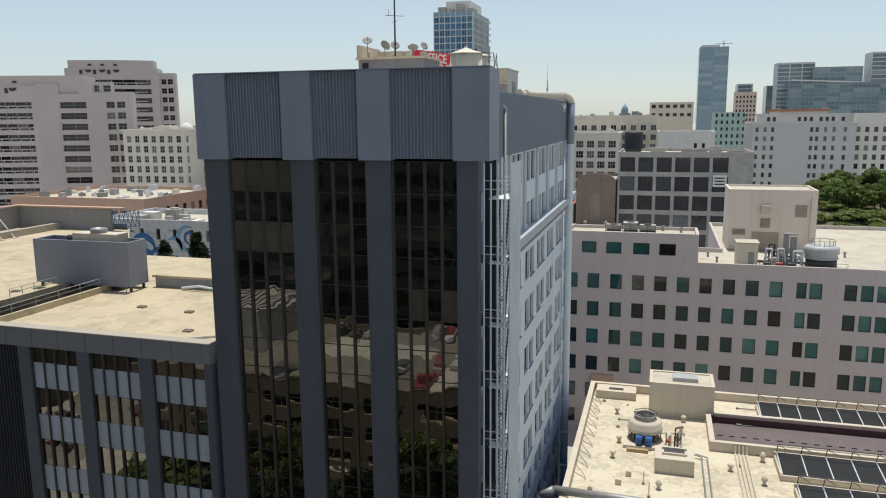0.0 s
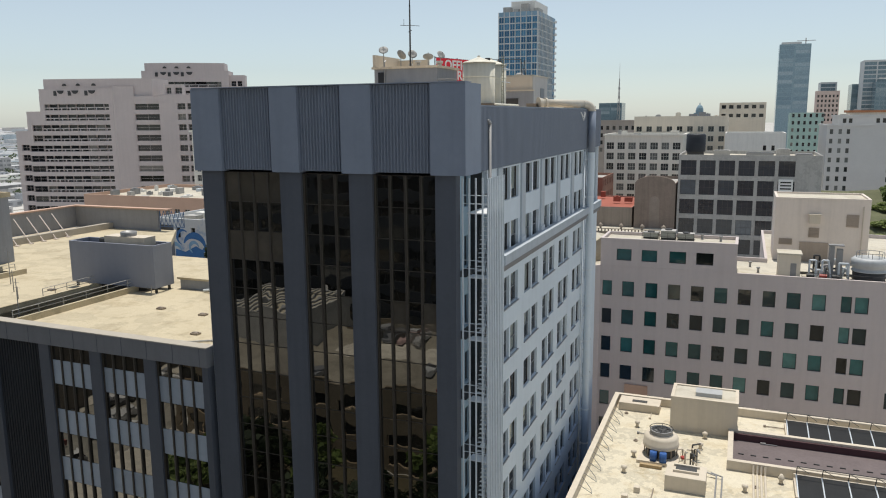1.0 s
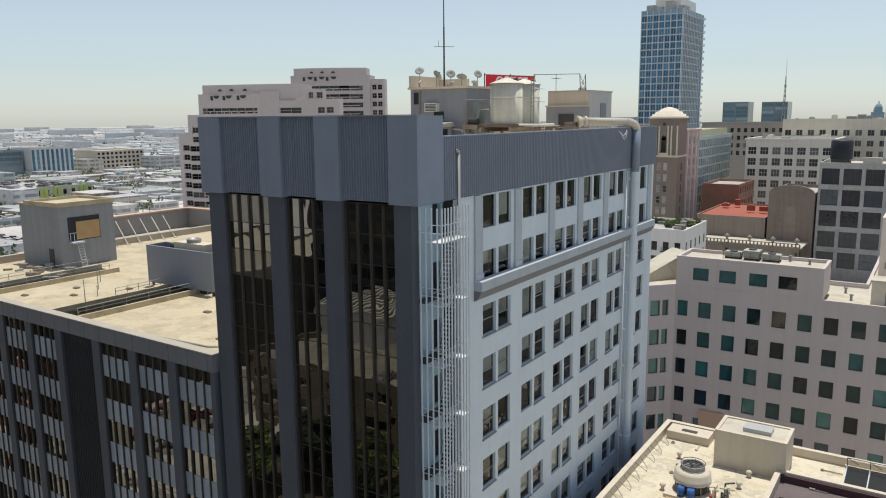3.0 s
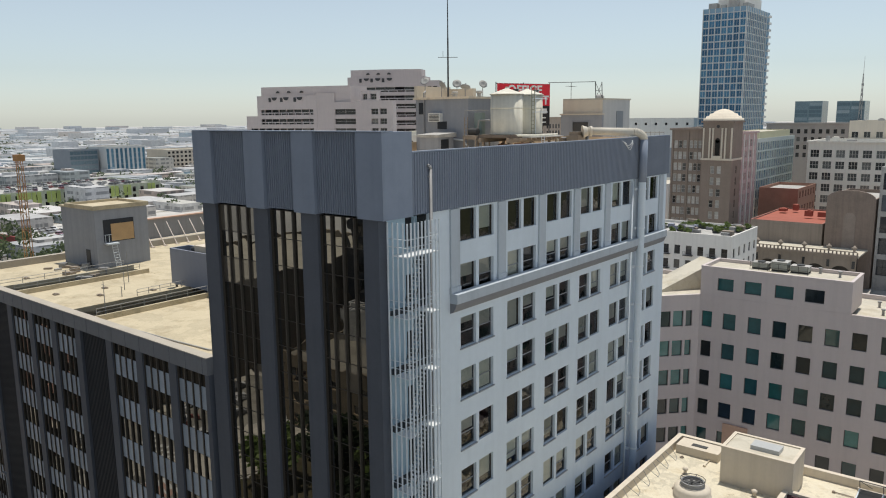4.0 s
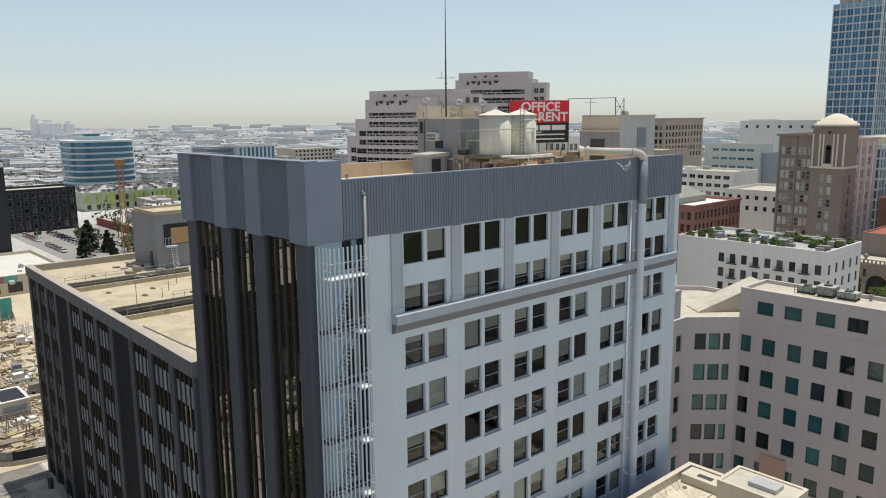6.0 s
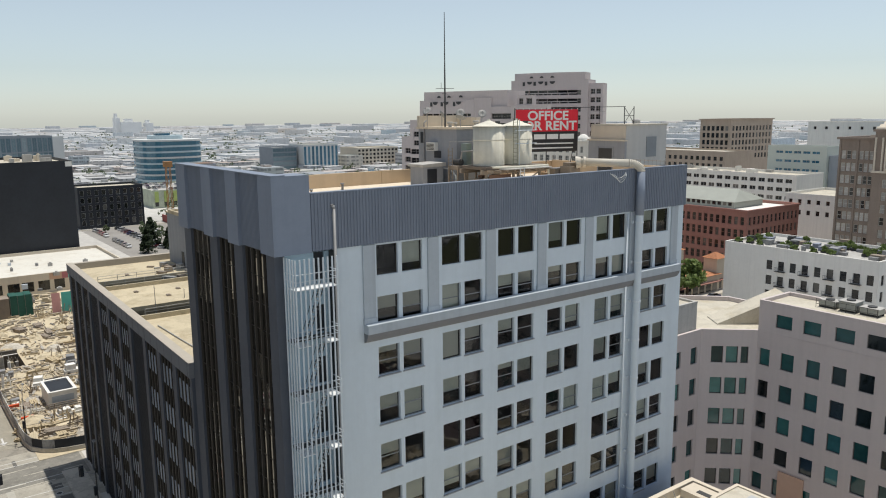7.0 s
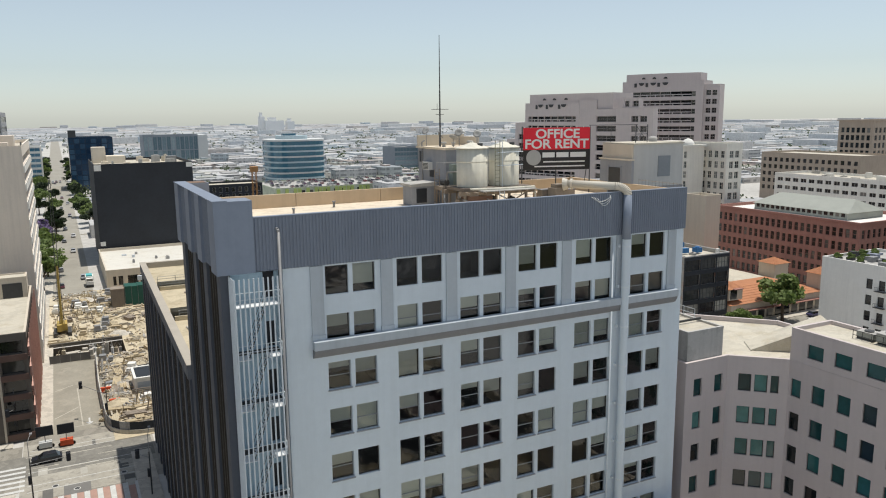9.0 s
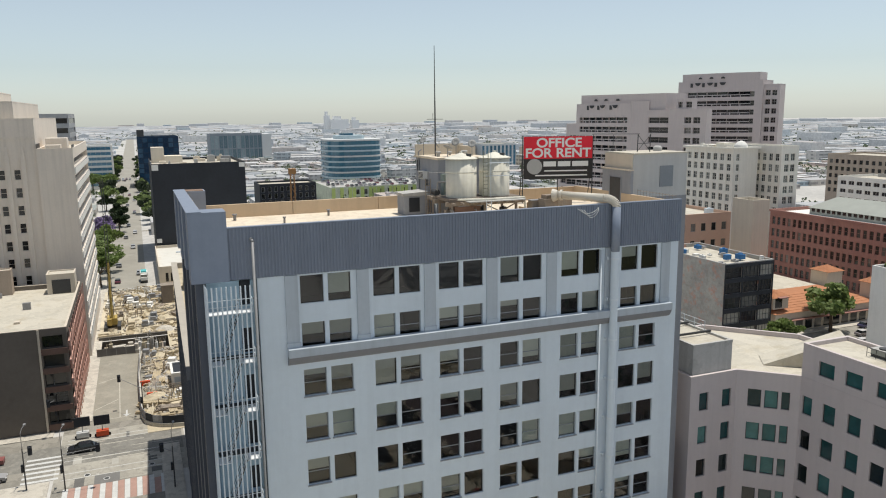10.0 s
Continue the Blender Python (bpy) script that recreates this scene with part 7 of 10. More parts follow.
for x in (-57.4, -54.0, -50.6, -47.3):
    for y in (58.5, 60.3):
        part("leg", Geo().box(x - 0.1, x + 0.1, y - 0.1, y + 0.1, R0, R0 + 0.6), DSTEEL, scr)
cool = thing("rooftop_cooler", -51, 61, R0, "pale rooftop cooler with a round fan cowl", "cooler")
part("case", Geo().box(-53.6, -48.6, 58.7, 60.3, R0 + 0.3, 35.5), CREAM, cool)
part("base", Geo().box(-53.8, -48.4, 58.6, 60.4, R0, R0 + 0.3), DSTEEL, cool)
part("cowl", Geo().lathe((-51.2, 59.5, 35.5), [(0.75, 0), (0.78, 0.4), (0.68, 0.45), (0.64, 0.15)], 24), STEEL, cool, "", True)
part("motor", Geo().tube((-54.3, 59.0, 35.0), (-52.2, 59.0, 35.0), 0.3, n=10), DSTEEL, cool)

blk = thing("stair_bulkhead", -79, 62, R0, "grey rendered stair bulkhead with a boarded opening and flat cream roof", "bulkhead")
part("body", Geo().box(-84.5, -75.5, 58.5, 66.0, R0, 38.0), STUCCO, blk)
g = Geo().box(-84.7, -75.3, 58.3, 66.2, 38.0, 38.2)
part("roof_slab", g, ROOF, blk)
g = Geo()
for a, b, c, d in ((-83.1, -75.3, 58.3, 58.6), (-83.1, -75.3, 65.9, 66.2), (-83.1, -82.8, 58.6, 65.9), (-75.6, -75.3, 58.6, 65.9)):
    g.box(a, b, c, d, 38.2, 38.55)
part("roof_edge", g, ROOF, blk)
# no hole cut: a flat black slab paints the shade inside the opening
part("opening", Geo().box(-75.52, -75.45, 59.6, 63.9, 33.6, 36.6), BLACKP, blk)
part("board", Geo().box(-75.44, -75.38, 60.6, 63.8, 33.7, 36.0), surface("raw_plywood", (0.50, 0.33, 0.17), 0.85, 0.15, 0.8, 5, 0.1), blk, "tan plywood board")
part("rail", Geo().tube((-75.3, 59.6, 34.6), (-75.3, 60.6, 34.6), 0.04, n=5).tube((-75.3, 59.7, 33.6), (-75.3, 59.7, 34.6), 0.04, n=5).tube((-75.3, 60.2, 33.6), (-75.3, 60.2, 34.6), 0.04, n=5), STEEL_W, blk)
part("door", Geo().box(-78.3, -77.3, 58.42, 58.5, R0 + 0.1, 32.6), DSTEEL, blk)
part("landing", Geo().box(-75.5, -74.6, 59.6, 61.2, 33.3, 33.5), STEEL_W, blk)
ladder("ladder", -74.0, 60.6, R0, 33.6, "white steel ladder leaning on the bulkhead", 0.7, -0.9, "y")
# braces along the rear wall
for i in range(7):
    y = 70 + i * 2.1
    g = Geo().tube((-85.0, y, R0), (-88.6, y + 0.6, 33.4), 0.08, n=6).box(-85.3, -84.7, y - 0.25, y + 0.25, R0, R0 + 0.12)
    solo("wall_brace", g, surface("pinkish_white_steel", (0.60, 0.52, 0.46), 0.6, 0.1, 1, 5, 0.0), "pale steel brace propping the rear wall", "brace", "row of wall braces")
rear = thing("rear_screen_wall", -70, 91, R0, "grey rear screen wall with a rust-coloured coping", "wall")
part("panel", Geo().box(-93.4, -76.6, 91.6, 91.95, R0, 33.4), GREYW, rear)
part("panel", Geo().box(-93.4, -93.0, 66.2, 91.59, R0, 33.4), GREYW, rear)
part("coping", Geo().box(-93.7, -74.5, 91.3, 92.4, 33.4, 33.6).box(-93.7, -92.7, 66.2, 91.3, 33.4, 33.6), SALMON, rear, "rust-coloured coping")
tr = Geo()
for i in range(6):
    x = -76.4 + i * 0.75
    tr.tube((x, 91.8, 30.9), (x + 0.75, 91.8, 33.3), 0.05, n=5).tube((x + 0.75, 91.8, 30.9), (x, 91.8, 33.3), 0.05, n=5)
tr.tube((-76.4, 91.8, 30.9), (-71.9, 91.8, 30.9), 0.06, n=5).tube((-76.4, 91.8, R0), (-76.4, 91.8, 33.3), 0.06, n=5).tube((-71.9, 91.8, 30.9), (-71.9, 91.8, 33.3), 0.06, n=5)
solo("lattice_girder", tr, surface("blue_girder_paint", (0.10, 0.17, 0.30), 0.6, 0.1, 1, 5, 0.0), "blue steel lattice girder beside the screen wall", "girder")
# low cabins behind the screen
cab = thing("roof_cabin", -41, 62, R0, "low cream-topped roof cabin with a sloping side", "roof cabin")
part("body", Geo().box(-46.3, -36.5, 60.8, 66, R0, 31.2), STUCCO, cab)
part("top", Geo().box(-46.5, -36.3, 60.6, 66.2, 31.2, 31.4), ROOF, cab)
g = Geo()
for q in (((-35.5, 60.8, R0 + 0.02), (-29.2, 60.8, R0 + 0.02), (-29.2, 60.8, 33.6)), ((-35.5, 60.8, R0 + 0.02), (-29.2, 60.8, 33.6), (-29.2, 66, 33.6), (-35.5, 66, R0 + 0.02)), ((-29.2, 60.8, R0 + 0.02), (-29.2, 66, R0 + 0.02), (-29.2, 66, 33.6), (-29.2, 60.8, 33.6))):
    g.face(q)
part("ramp", g, ROOF_W, cab)
part("pipework", Geo().path([(-43, 60.2, R0 + 0.2), (-41, 60.0, R0 + 0.5), (-39, 60.2, R0 + 0.2), (-33, 59.8, R0 + 0.2)], 0.12, 8), STEEL_W, cab)


def railing(name, p, q, n, h, label, mat=None):
    p, q = Vector(p), Vector(q)
    t = thing(name, *((p + q) / 2), label, "railing")
    for f in (1.0, 0.5):
        part("rail", Geo().tube(p + UP * h * f, q + UP * h * f, 0.028, n=6), mat or STEEL_W, t)
    for i in range(n):
        b = p.lerp(q, i / (n - 1))
        part("post", Geo().tube(b, b + UP * h, 0.035, n=5), mat or STEEL_W, t)
    return t


for x, ya in ((-50.05, 45.0), (-54.75, 52.0), (-68.3, 45.0), (-72.15, 45.0)):
    railing("roof_railing", (x, ya, 30.75), (x, 60.2, 30.75), 7, 0.7, "low grey railing along the sunken light well", CONC)
for x, y, h in ((-51.2, 46.5, 3.6), (-58.0, 52, 1.2), (-61, 54, 2.2), (-47.0, 57.5, 1.0), (-64.5, 56.5, 3.8)):
    g = Geo().tube((x, y, R0), (x, y, R0 + h), 0.05, 0.03, 6).tube((x - 0.35, y, R0 + h * 0.9), (x + 0.35, y, R0 + h * 0.9), 0.02, n=5)
    solo("roof_mast", g, STEEL, "thin steel mast standing on the low roof", "mast", "thin masts on the low roof")
for x, y in ((-42.3, 53.5), (-37.3, 53.0), (-60.5, 50.8), (-63.6, 53.0), (-77, 50), (-34, 48), (-58, 55.8), (-65, 48)):
    solo("roof_drain", Geo().box(x - 0.35, x + 0.35, y - 0.25, y + 0.25, R0, R0 + 0.14).box(x - 0.25, x + 0.25, y - 0.15, y + 0.15, R0 + 0.14, R0 + 0.2), TSTEEL, "small rusty roof drain on the cream deck", "drain", "drains on the low roof")
solo("roof_pipe", Geo().path([(-46.5, LY0 + 2.2, R0 + 0.1), (-38, LY0 + 2.5, R0 + 0.1), (-33, LY0 + 2.8, R0 + 0.1), (-29.5, LY0 + 5, R0 + 0.1)], 0.07, 6), CONC, "thin pipe along the edge of the low roof", "pipe")
# clutter by the bulkhead
rng = random.Random(9)
for i in range(16):
    x, y = rng.uniform(-81, -70), rng.uniform(54, 58)
    s = rng.uniform(0.3, 1.0)
    g = Geo().obox(pose(x, y, R0, 0, 0, rng.uniform(0, 180)), s * rng.uniform(0.8, 2.5), s, s * rng.uniform(0.3, 0.9))
    solo("roof_junk", g, rng.choice([STEEL, DSTEEL, TSTEEL, CONC]), "piece of scrap metal lying on the roof", "scrap", "scrap by the bulkhead")

# ---- cream roof plant ----
crr = random.Random(31)
C0 = 14.4
ct = thing("cooling_tower", -0.6, 73.2, C0, "round cream cooling tower with a caged fan on top", "cooling tower")
part("basin", Geo().lathe((-0.6, 73.2, C0 + 0.3), [(1.35, 0), (1.4, 0.8), (1.3, 0.85)], 24), DSTEEL, ct, "", True)
part("drum", Geo().lathe((-0.6, 73.2, C0 + 1.1), [(1.45, 0), (1.68, 0.12), (1.7, 0.35), (1.62, 0.42), (1.62, 0.95), (1.45, 1.15), (1.05, 1.3)], 28), CREAM, ct, "", True)
part("fan_ring", Geo().lathe((-0.6, 73.2, C0 + 2.35), [(1.05, 0), (1.05, 0.4), (0.9, 0.4), (0.88, 0.1)], 24), STEEL, ct)
for i in range(6):
    a = i * math.pi / 3
    part("fan_blade", Geo().obox(pose(-0.6 + 0.45 * math.cos(a), 73.2 + 0.45 * math.sin(a), C0 + 2.58, 12, 0, math.degrees(a)), 0.8, 0.22, 0.03), DSTEEL, ct)
for i in range(8):
    a = i * math.pi / 4
    part("post", Geo().tube((-0.6 + 1.5 * math.cos(a), 73.2 + 1.5 * math.sin(a), C0 + 0.3), (-0.6 + 1.5 * math.cos(a), 73.2 + 1.5 * math.sin(a), C0 + 1.15), 0.06, n=6), TSTEEL, ct)
part("hoop", Geo().path([(-0.6 + 1.1 * math.cos(k * 0.524), 73.2 + 1.1 * math.sin(k * 0.524), C0 + 2.9) for k in range(13)], 0.035, 5), DSTEEL, ct)
part("cage_bar", Geo().tube((-1.7, 73.2, C0 + 2.9), (0.5, 73.2, C0 + 2.9), 0.03, n=5).tube((-0.6, 72.1, C0 + 2.9), (-0.6, 74.3, C0 + 2.9), 0.03, n=5), DSTEEL, ct)
part("slab", Geo().box(-2.6, 1.2, 71.0, 75.4, C0, C0 + 0.3), CREAM, ct)
for x, y, c in ((-1.1, 71.4, (0.04, 0.12, 0.35)), (-0.2, 71.3, (0.05, 0.15, 0.4))):
    solo("drum", Geo().tube((x, y, C0 + 0.3), (x, y, C0 + 1.2), 0.32, n=14).tube((x, y, C0 + 0.7), (x, y, C0 + 0.76), 0.34, n=14), surface("blue_drum", (0.04, 0.12, 0.36), 0.5, 0.1, 1, 5, 0.0), "blue plastic chemical drum beside the cooling tower", "drum", "blue drums", smooth=True)
rng = random.Random(3)
pw = thing("pipework", 1.9, 72.3, C0, "tangle of pipes and pumps beside the cooling tower", "pipework")
for i in range(12):
    x, y = 1.3 + rng.random() * 1.7, 70.8 + rng.random() * 2.8
    h = 0.5 + rng.random() * 1.5
    part("pipe", Geo().path([(x, y, C0), (x, y, C0 + h), (x + rng.uniform(-0.8, 0.8), y + rng.uniform(-0.8, 0.8), C0 + h)], 0.08, 7), rng.choice([STEEL, DSTEEL, STEEL_W, CREAM]), pw)
part("valve", Geo().tube((1.6, 71.4, C0 + 0.9), (1.6, 71.4, C0 + 1.1), 0.25, n=10), surface("red_valve", (0.35, 0.05, 0.04), 0.5, 0.1, 1, 5, 0.0), pw)
hb = thing("hatch_box", 2.1, 67.6, C0, "cream roof box with a dark sunken hatch", "roof box")
part("body", Geo().box(0.4, 3.8, 66.4, 69.2, C0, C0 + 1.4), CREAM, hb)
part("hatch", Geo().box(1.2, 3.0, 67.5, 68.5, C0 + 1.4, C0 + 1.46), DSTEEL, hb)
part("rim", Geo().box(1.0, 3.2, 67.3, 67.48, C0 + 1.4, C0 + 1.6).box(1.0, 3.2, 68.52, 68.7, C0 + 1.4, C0 + 1.6), CREAM, hb)
part("skylight", Geo().box(2.0, 4.6, 81.2, 82.8, 18.0, 18.4), surface("frosted_plastic", (0.45, 0.46, 0.46), 0.4, 0.1, 1, 5, 0.0), cream, "frosted skylight")
lb = thing("low_roof_box", -4.2, 85.0, C0, "low cream roof box with a dark vent slot", "roof box")
part("body", Geo().box(-6.2, -1.8, 83.8, 86.0, C0, C0 + 0.9), CREAM, lb)
part("slot", Geo().box(-4.8, -3.2, 84.4, 85.0, C0 + 0.9, C0 + 0.95), DSTEEL, lb)
# sunken light court
well = thing("light_court", 15, 76.5, C0, "sunken light court with cream kerbs and dark red inner wall", "light court")
MAROON = surface("dark_maroon_paint", (0.075, 0.035, 0.04), 0.8, 0.1, 0.3, 2, 0.05)
part("kerb", Geo().box(5.4, 40, 79.9, 80.4, C0, 15.35), CREAM, well)
part("kerb", Geo().box(5.4, 40, 72.4, 72.9, C0, 15.35), CREAM, well)
part("kerb", Geo().box(5.4, 5.9, 72.91, 79.89, C0, 15.35), CREAM, well)
part("far_wall", Geo().box(5.9, 40, 79.6, 79.88, C0 + 0.02, 15.1), MAROON, well, "dark maroon inner wall")
part("floor", Geo().box(5.9, 40, 72.92, 79.6, C0 + 0.01, C0 + 0.03), surface("dusky_floor", (0.16, 0.13, 0.13), 0.9, 0.2, 0.5, 4, 0.0), well)
for i in range(30):
    part("vent_brick", Geo().box(6.4 + i * 1.1, 6.9 + i * 1.1, 76.2, 76.3, C0 + 0.03, C0 + 0.12), DSTEEL, well)


def skylight(x0, x1, y0, y1, n):
    s = thing("glazed_skylight", (x0 + x1) / 2, (y0 + y1) / 2, C0, "long dark glazed skylight with white bars and guard frames", "skylight", "skylights on the cream roof")
    w = (x1 - x0) / n
    part("kerb", Geo().box(x0 - 0.2, x1 + 0.2, y0 - 0.2, y0, C0, C0 + 0.5).box(x0 - 0.2, x1 + 0.2, y1, y1 + 0.2, C0, C0 + 0.9).box(x0 - 0.2, x0, y0, y1, C0, C0 + 0.6).box(x1, x1 + 0.2, y0, y1, C0, C0 + 0.6), CREAM, s)
    gp = Geo()
    gp.face(((0, 0, 0.5), (w - 0.12, 0, 0.5), (w - 0.12, y1 - y0, 0.88), (0, y1 - y0, 0.88)))
    # near-black rough panes that mirror little
    me = gp.mesh("pane", [surface("dull_dark_skylight_pane", (0.018, 0.019, 0.02), 0.55, 0.3, 0.6, 4, 0.0, spec=0.25)])
    for i in range(n):
        placed("pane", me, s, Matrix.Translation((x0 + i * w + 0.06, y0, C0)))
        part("glazing_bar", Geo().tube((x0 + i * w, y0, C0 + 0.53), (x0 + i * w, y1, C0 + 0.91), 0.06, n=6), STEEL_W, s)
        part("guard_frame", Geo().path([(x0 + i * w, y1 + 0.1, C0 + 0.8), (x0 + i * w, y1 - 0.5, C0 + 1.9), (x0 + (i + 1) * w, y1 - 0.5, C0 + 1.9)], 0.04, 5).tube((x0 + i * w, y1 - 0.5, C0 + 1.9), (x0 + (i + 0.5) * w, y1 + 0.4, C0 + 1.0), 0.03, n=5), DSTEEL, s)
    part("rail", Geo().tube((x0, y1 + 0.3, C0 + 1.4), (x1, y1 + 0.3, C0 + 1.4), 0.07, n=6), CREAM, s)


skylight(11.0, 38.0, 81.0, 84.6, 14)
skylight(11.2, 38.0, 67.8, 71.6, 13)
skylight(12.0, 38.0, 62.0, 65.4, 13)
for i in range(4):
    x = 7.7 + i * 0.33
    solo("roof_pipe", Geo().path([(x, 72.2, C0 + 0.9), (x, 71.9, C0 + 0.15), (x, 45, C0 + 0.15)], 0.1, 7), CREAM, "long cream pipe laid across the roof", "pipe", "parallel roof pipes")
for i in range(2):
    x = 4.6 + i * 0.5
    solo("roof_pipe", Geo().path([(x - 1, 70.4, C0 + 0.4), (x, 70.2, C0 + 0.25), (x, 45, C0 + 0.25)], 0.07, 7), STEEL, "grey steel pipe laid across the cream roof", "pipe", "grey roof pipes")
for i in range(9):
    y = 63 + i * 2.3
    g = Geo().path([(-6.45, y, 15.3), (-5.4, y + 0.4, C0 + 0.05), (-5.6, y + 1.2, C0 + 0.05), (-6.45, y + 1.5, 15.3)], 0.03, 5)
    solo("guy_stay", g, STEEL, "thin steel stay bracing the roof parapet", "stay", "parapet stays")
for x, y, k in ((-3.6, 79.6, 0), (2.9, 76.2, 0), (-3.4, 68.6, 0), (0.8, 63.3, 1), (-2.6, 63.4, 2), (7.0, 68.5, 0), (10.0, 71.2, 1), (-3.0, 72.2, 0), (9.6, 66.4, 1), (3.2, 79, 0), (-1.8, 65.2, 2)):
    if k == 2:
        g = Geo().box(x - 0.25, x + 0.25, y - 0.25, y + 0.25, C0, C0 + 0.5)
    else:
        g = Geo().tube((x, y, C0), (x, y, C0 + 0.5), 0.16, n=12).lathe((x, y, C0 + 0.42), [(0.27, 0), (0.28, 0.16), (0.1, 0.28 + 0.2 * k)], 12)
    solo("roof_vent", g, CREAM, "short cream roof vent with a cap", "roof vent", "vents on the cream roof", smooth=k < 2)
solo("large_pipe", Geo().path([(-9.2, 58.5, 13.2), (-8.6, 58.6, 14.9), (-7.5, 58.6, 15.6), (4, 58.2, 15.6)], 0.35, 10), STEEL, "large grey pipe over the roof corner", "pipe", smooth=True)
STONE = surface("raw_timber", (0.42, 0.31, 0.18), 0.85, 0.2, 0.8, 4, 0.1)
solo("timber_plank", Geo().box(-2.2, -0.2, 70.2, 70.6, C0, C0 + 0.3), STONE, "weathered timber sleeper lying on the roof", "timber")

for i in range(22):
    x, y = crr.uniform(-5.5, 9.5), crr.uniform(50, 85)
    if abs(x + 0.6) < 2.6 and abs(y - 73.2) < 3 or (-0.5 < x < 6.4 and 79.5 < y < 84.5) or (0 < x < 4.2 and 66 < y < 74) or (x < -1.5 and y > 83):
        continue
    if i % 3:
        L = crr.uniform(0.8, 3.0)
        g = Geo().path([(x, y, C0 + 0.1), (x + (L if i % 2 else 0.0), y + (0.0 if i % 2 else L), C0 + 0.1)], 0.05, 6).box(x - 0.12, x + 0.12, y - 0.12, y + 0.12, C0, C0 + 0.2)
        solo("conduit", g, crr.choice([STEEL, TSTEEL, CREAM]), "short length of conduit on the cream roof", "conduit", "conduits on the cream roof")
    else:
        solo("roof_drain", Geo().tube((x, y, C0), (x, y, C0 + 0.12), 0.22, n=10).tube((x, y, C0 + 0.12), (x, y, C0 + 0.2), 0.12, n=8), TSTEEL, "small rusty drain on the cream roof", "drain", "drains on the cream roof")

# ---- plant on the pinkish roof ----
G0 = 25.52
pl = thing("roof_cabin", 11.6, 110.2, G0, "small beige roof cabin with a flat top", "roof cabin")
part("body", Geo().box(10.3, 13.0, 109.0, 112.0, G0, 28.7), BEIGE, pl)
part("top", Geo().box(10.15, 13.15, 108.85, 112.15, 28.7, 28.9), ROOF_W, pl)
part("door", Geo().box(11.8, 12.5, 108.95, 109.0, G0 + 0.1, 27.6), STEEL, pl)
chl = thing("chiller_pipework", 15.5, 110, G0, "chiller pumps and lagged pipes on a dark frame", "chiller")
part("frame", Geo().box(13.3, 23.6, 108.8, 109.0, G0, G0 + 0.3).box(13.3, 23.6, 113.0, 113.2, G0, G0 + 0.3), DSTEEL, chl)
rng = random.Random(5)
for i in range(16):
    x, y, h = 13.5 + rng.random() * 5.2, 109.3 + rng.random() * 3.5, 0.8 + rng.random() * 2.0
    part("pipe", Geo().path([(x, y, G0), (x, y, G0 + h), (x + rng.uniform(0.3, 1.3), y, G0 + h), (x + rng.uniform(0.3, 1.3), y, G0 + 0.2)], 0.13, 8), rng.choice([STEEL_W, STEEL, STEEL_W, DSTEEL]), chl)
part("flue", Geo().box(16.3, 18.1, 110.5, 111.5, G0, G0 + 1.0).box(16.4, 17.0, 110.6, 111.4, G0 + 1.0, 29.9).box(17.3, 18.0, 110.6, 111.4, G0 + 1.0, 29.5).box(16.3, 18.1, 110.45, 111.55, 29.91, 30.05), STEEL, chl)
for k in range(3):
    part("pump", Geo().tube((13.8 + k * 1.5, 109.4, G0 + 0.5), (14.7 + k * 1.5, 109.4, G0 + 0.5), 0.3, n=10), surface("red_valve", (0.35, 0.05, 0.04)) if k == 1 else DSTEEL, chl)
g = Geo()
for a in range(8):
    c_, s_ = math.cos(a * math.tau / 8), math.sin(a * math.tau / 8)
    g.tube((21.2 + 1.6 * c_, 111 + 1.6 * s_, G0 + 3.0), (21.2 + 1.6 * c_, 111 + 1.6 * s_, G0 + 3.75), 0.04, n=5)
g.path([(21.2 + 1.6 * math.cos(a * math.tau / 16), 111 + 1.6 * math.sin(a * math.tau / 16), G0 + 3.75) for a in range(17)], 0.04, 5)
ctw = thing("cooling_tower", 21.2, 110.8, G0, "pale round cooling tower on the pinkish roof", "cooling tower")
part("guard_rail", g, STEEL, ctw)
part("legs", Geo().box(19.4, 23.0, 109.4, 112.6, G0, G0 + 0.25), DSTEEL, ctw)
part("basin", Geo().lathe((21.2, 111, G0 + 0.25), [(1.9, 0), (1.95, 1.0), (1.8, 1.05)], 24), DSTEEL, ctw, "", True)
part("drum", Geo().lathe((21.2, 111, G0 + 1.3), [(2.1, 0), (2.15, 0.15), (2.0, 0.2), (2.0, 0.65), (2.2, 0.7), (2.2, 1.5), (1.9, 1.75), (1.7, 1.8), (1.65, 1.4), (0.3, 1.35)], 28), surface("pale_grey_grp", (0.50, 0.52, 0.53), 0.5, 0.08, 0.8, 4, 0.03, streak=0.15), ctw, "", True)
railing("roof_railing", (13.2, 108.5, G0), (24.0, 108.5, G0), 9, 1.0, "dark steel railing along the plant deck", DSTEEL)
ACM = surface("dull_green_grey_casing", (0.36, 0.37, 0.335), 0.6, 0.12, 1, 5, 0.03)
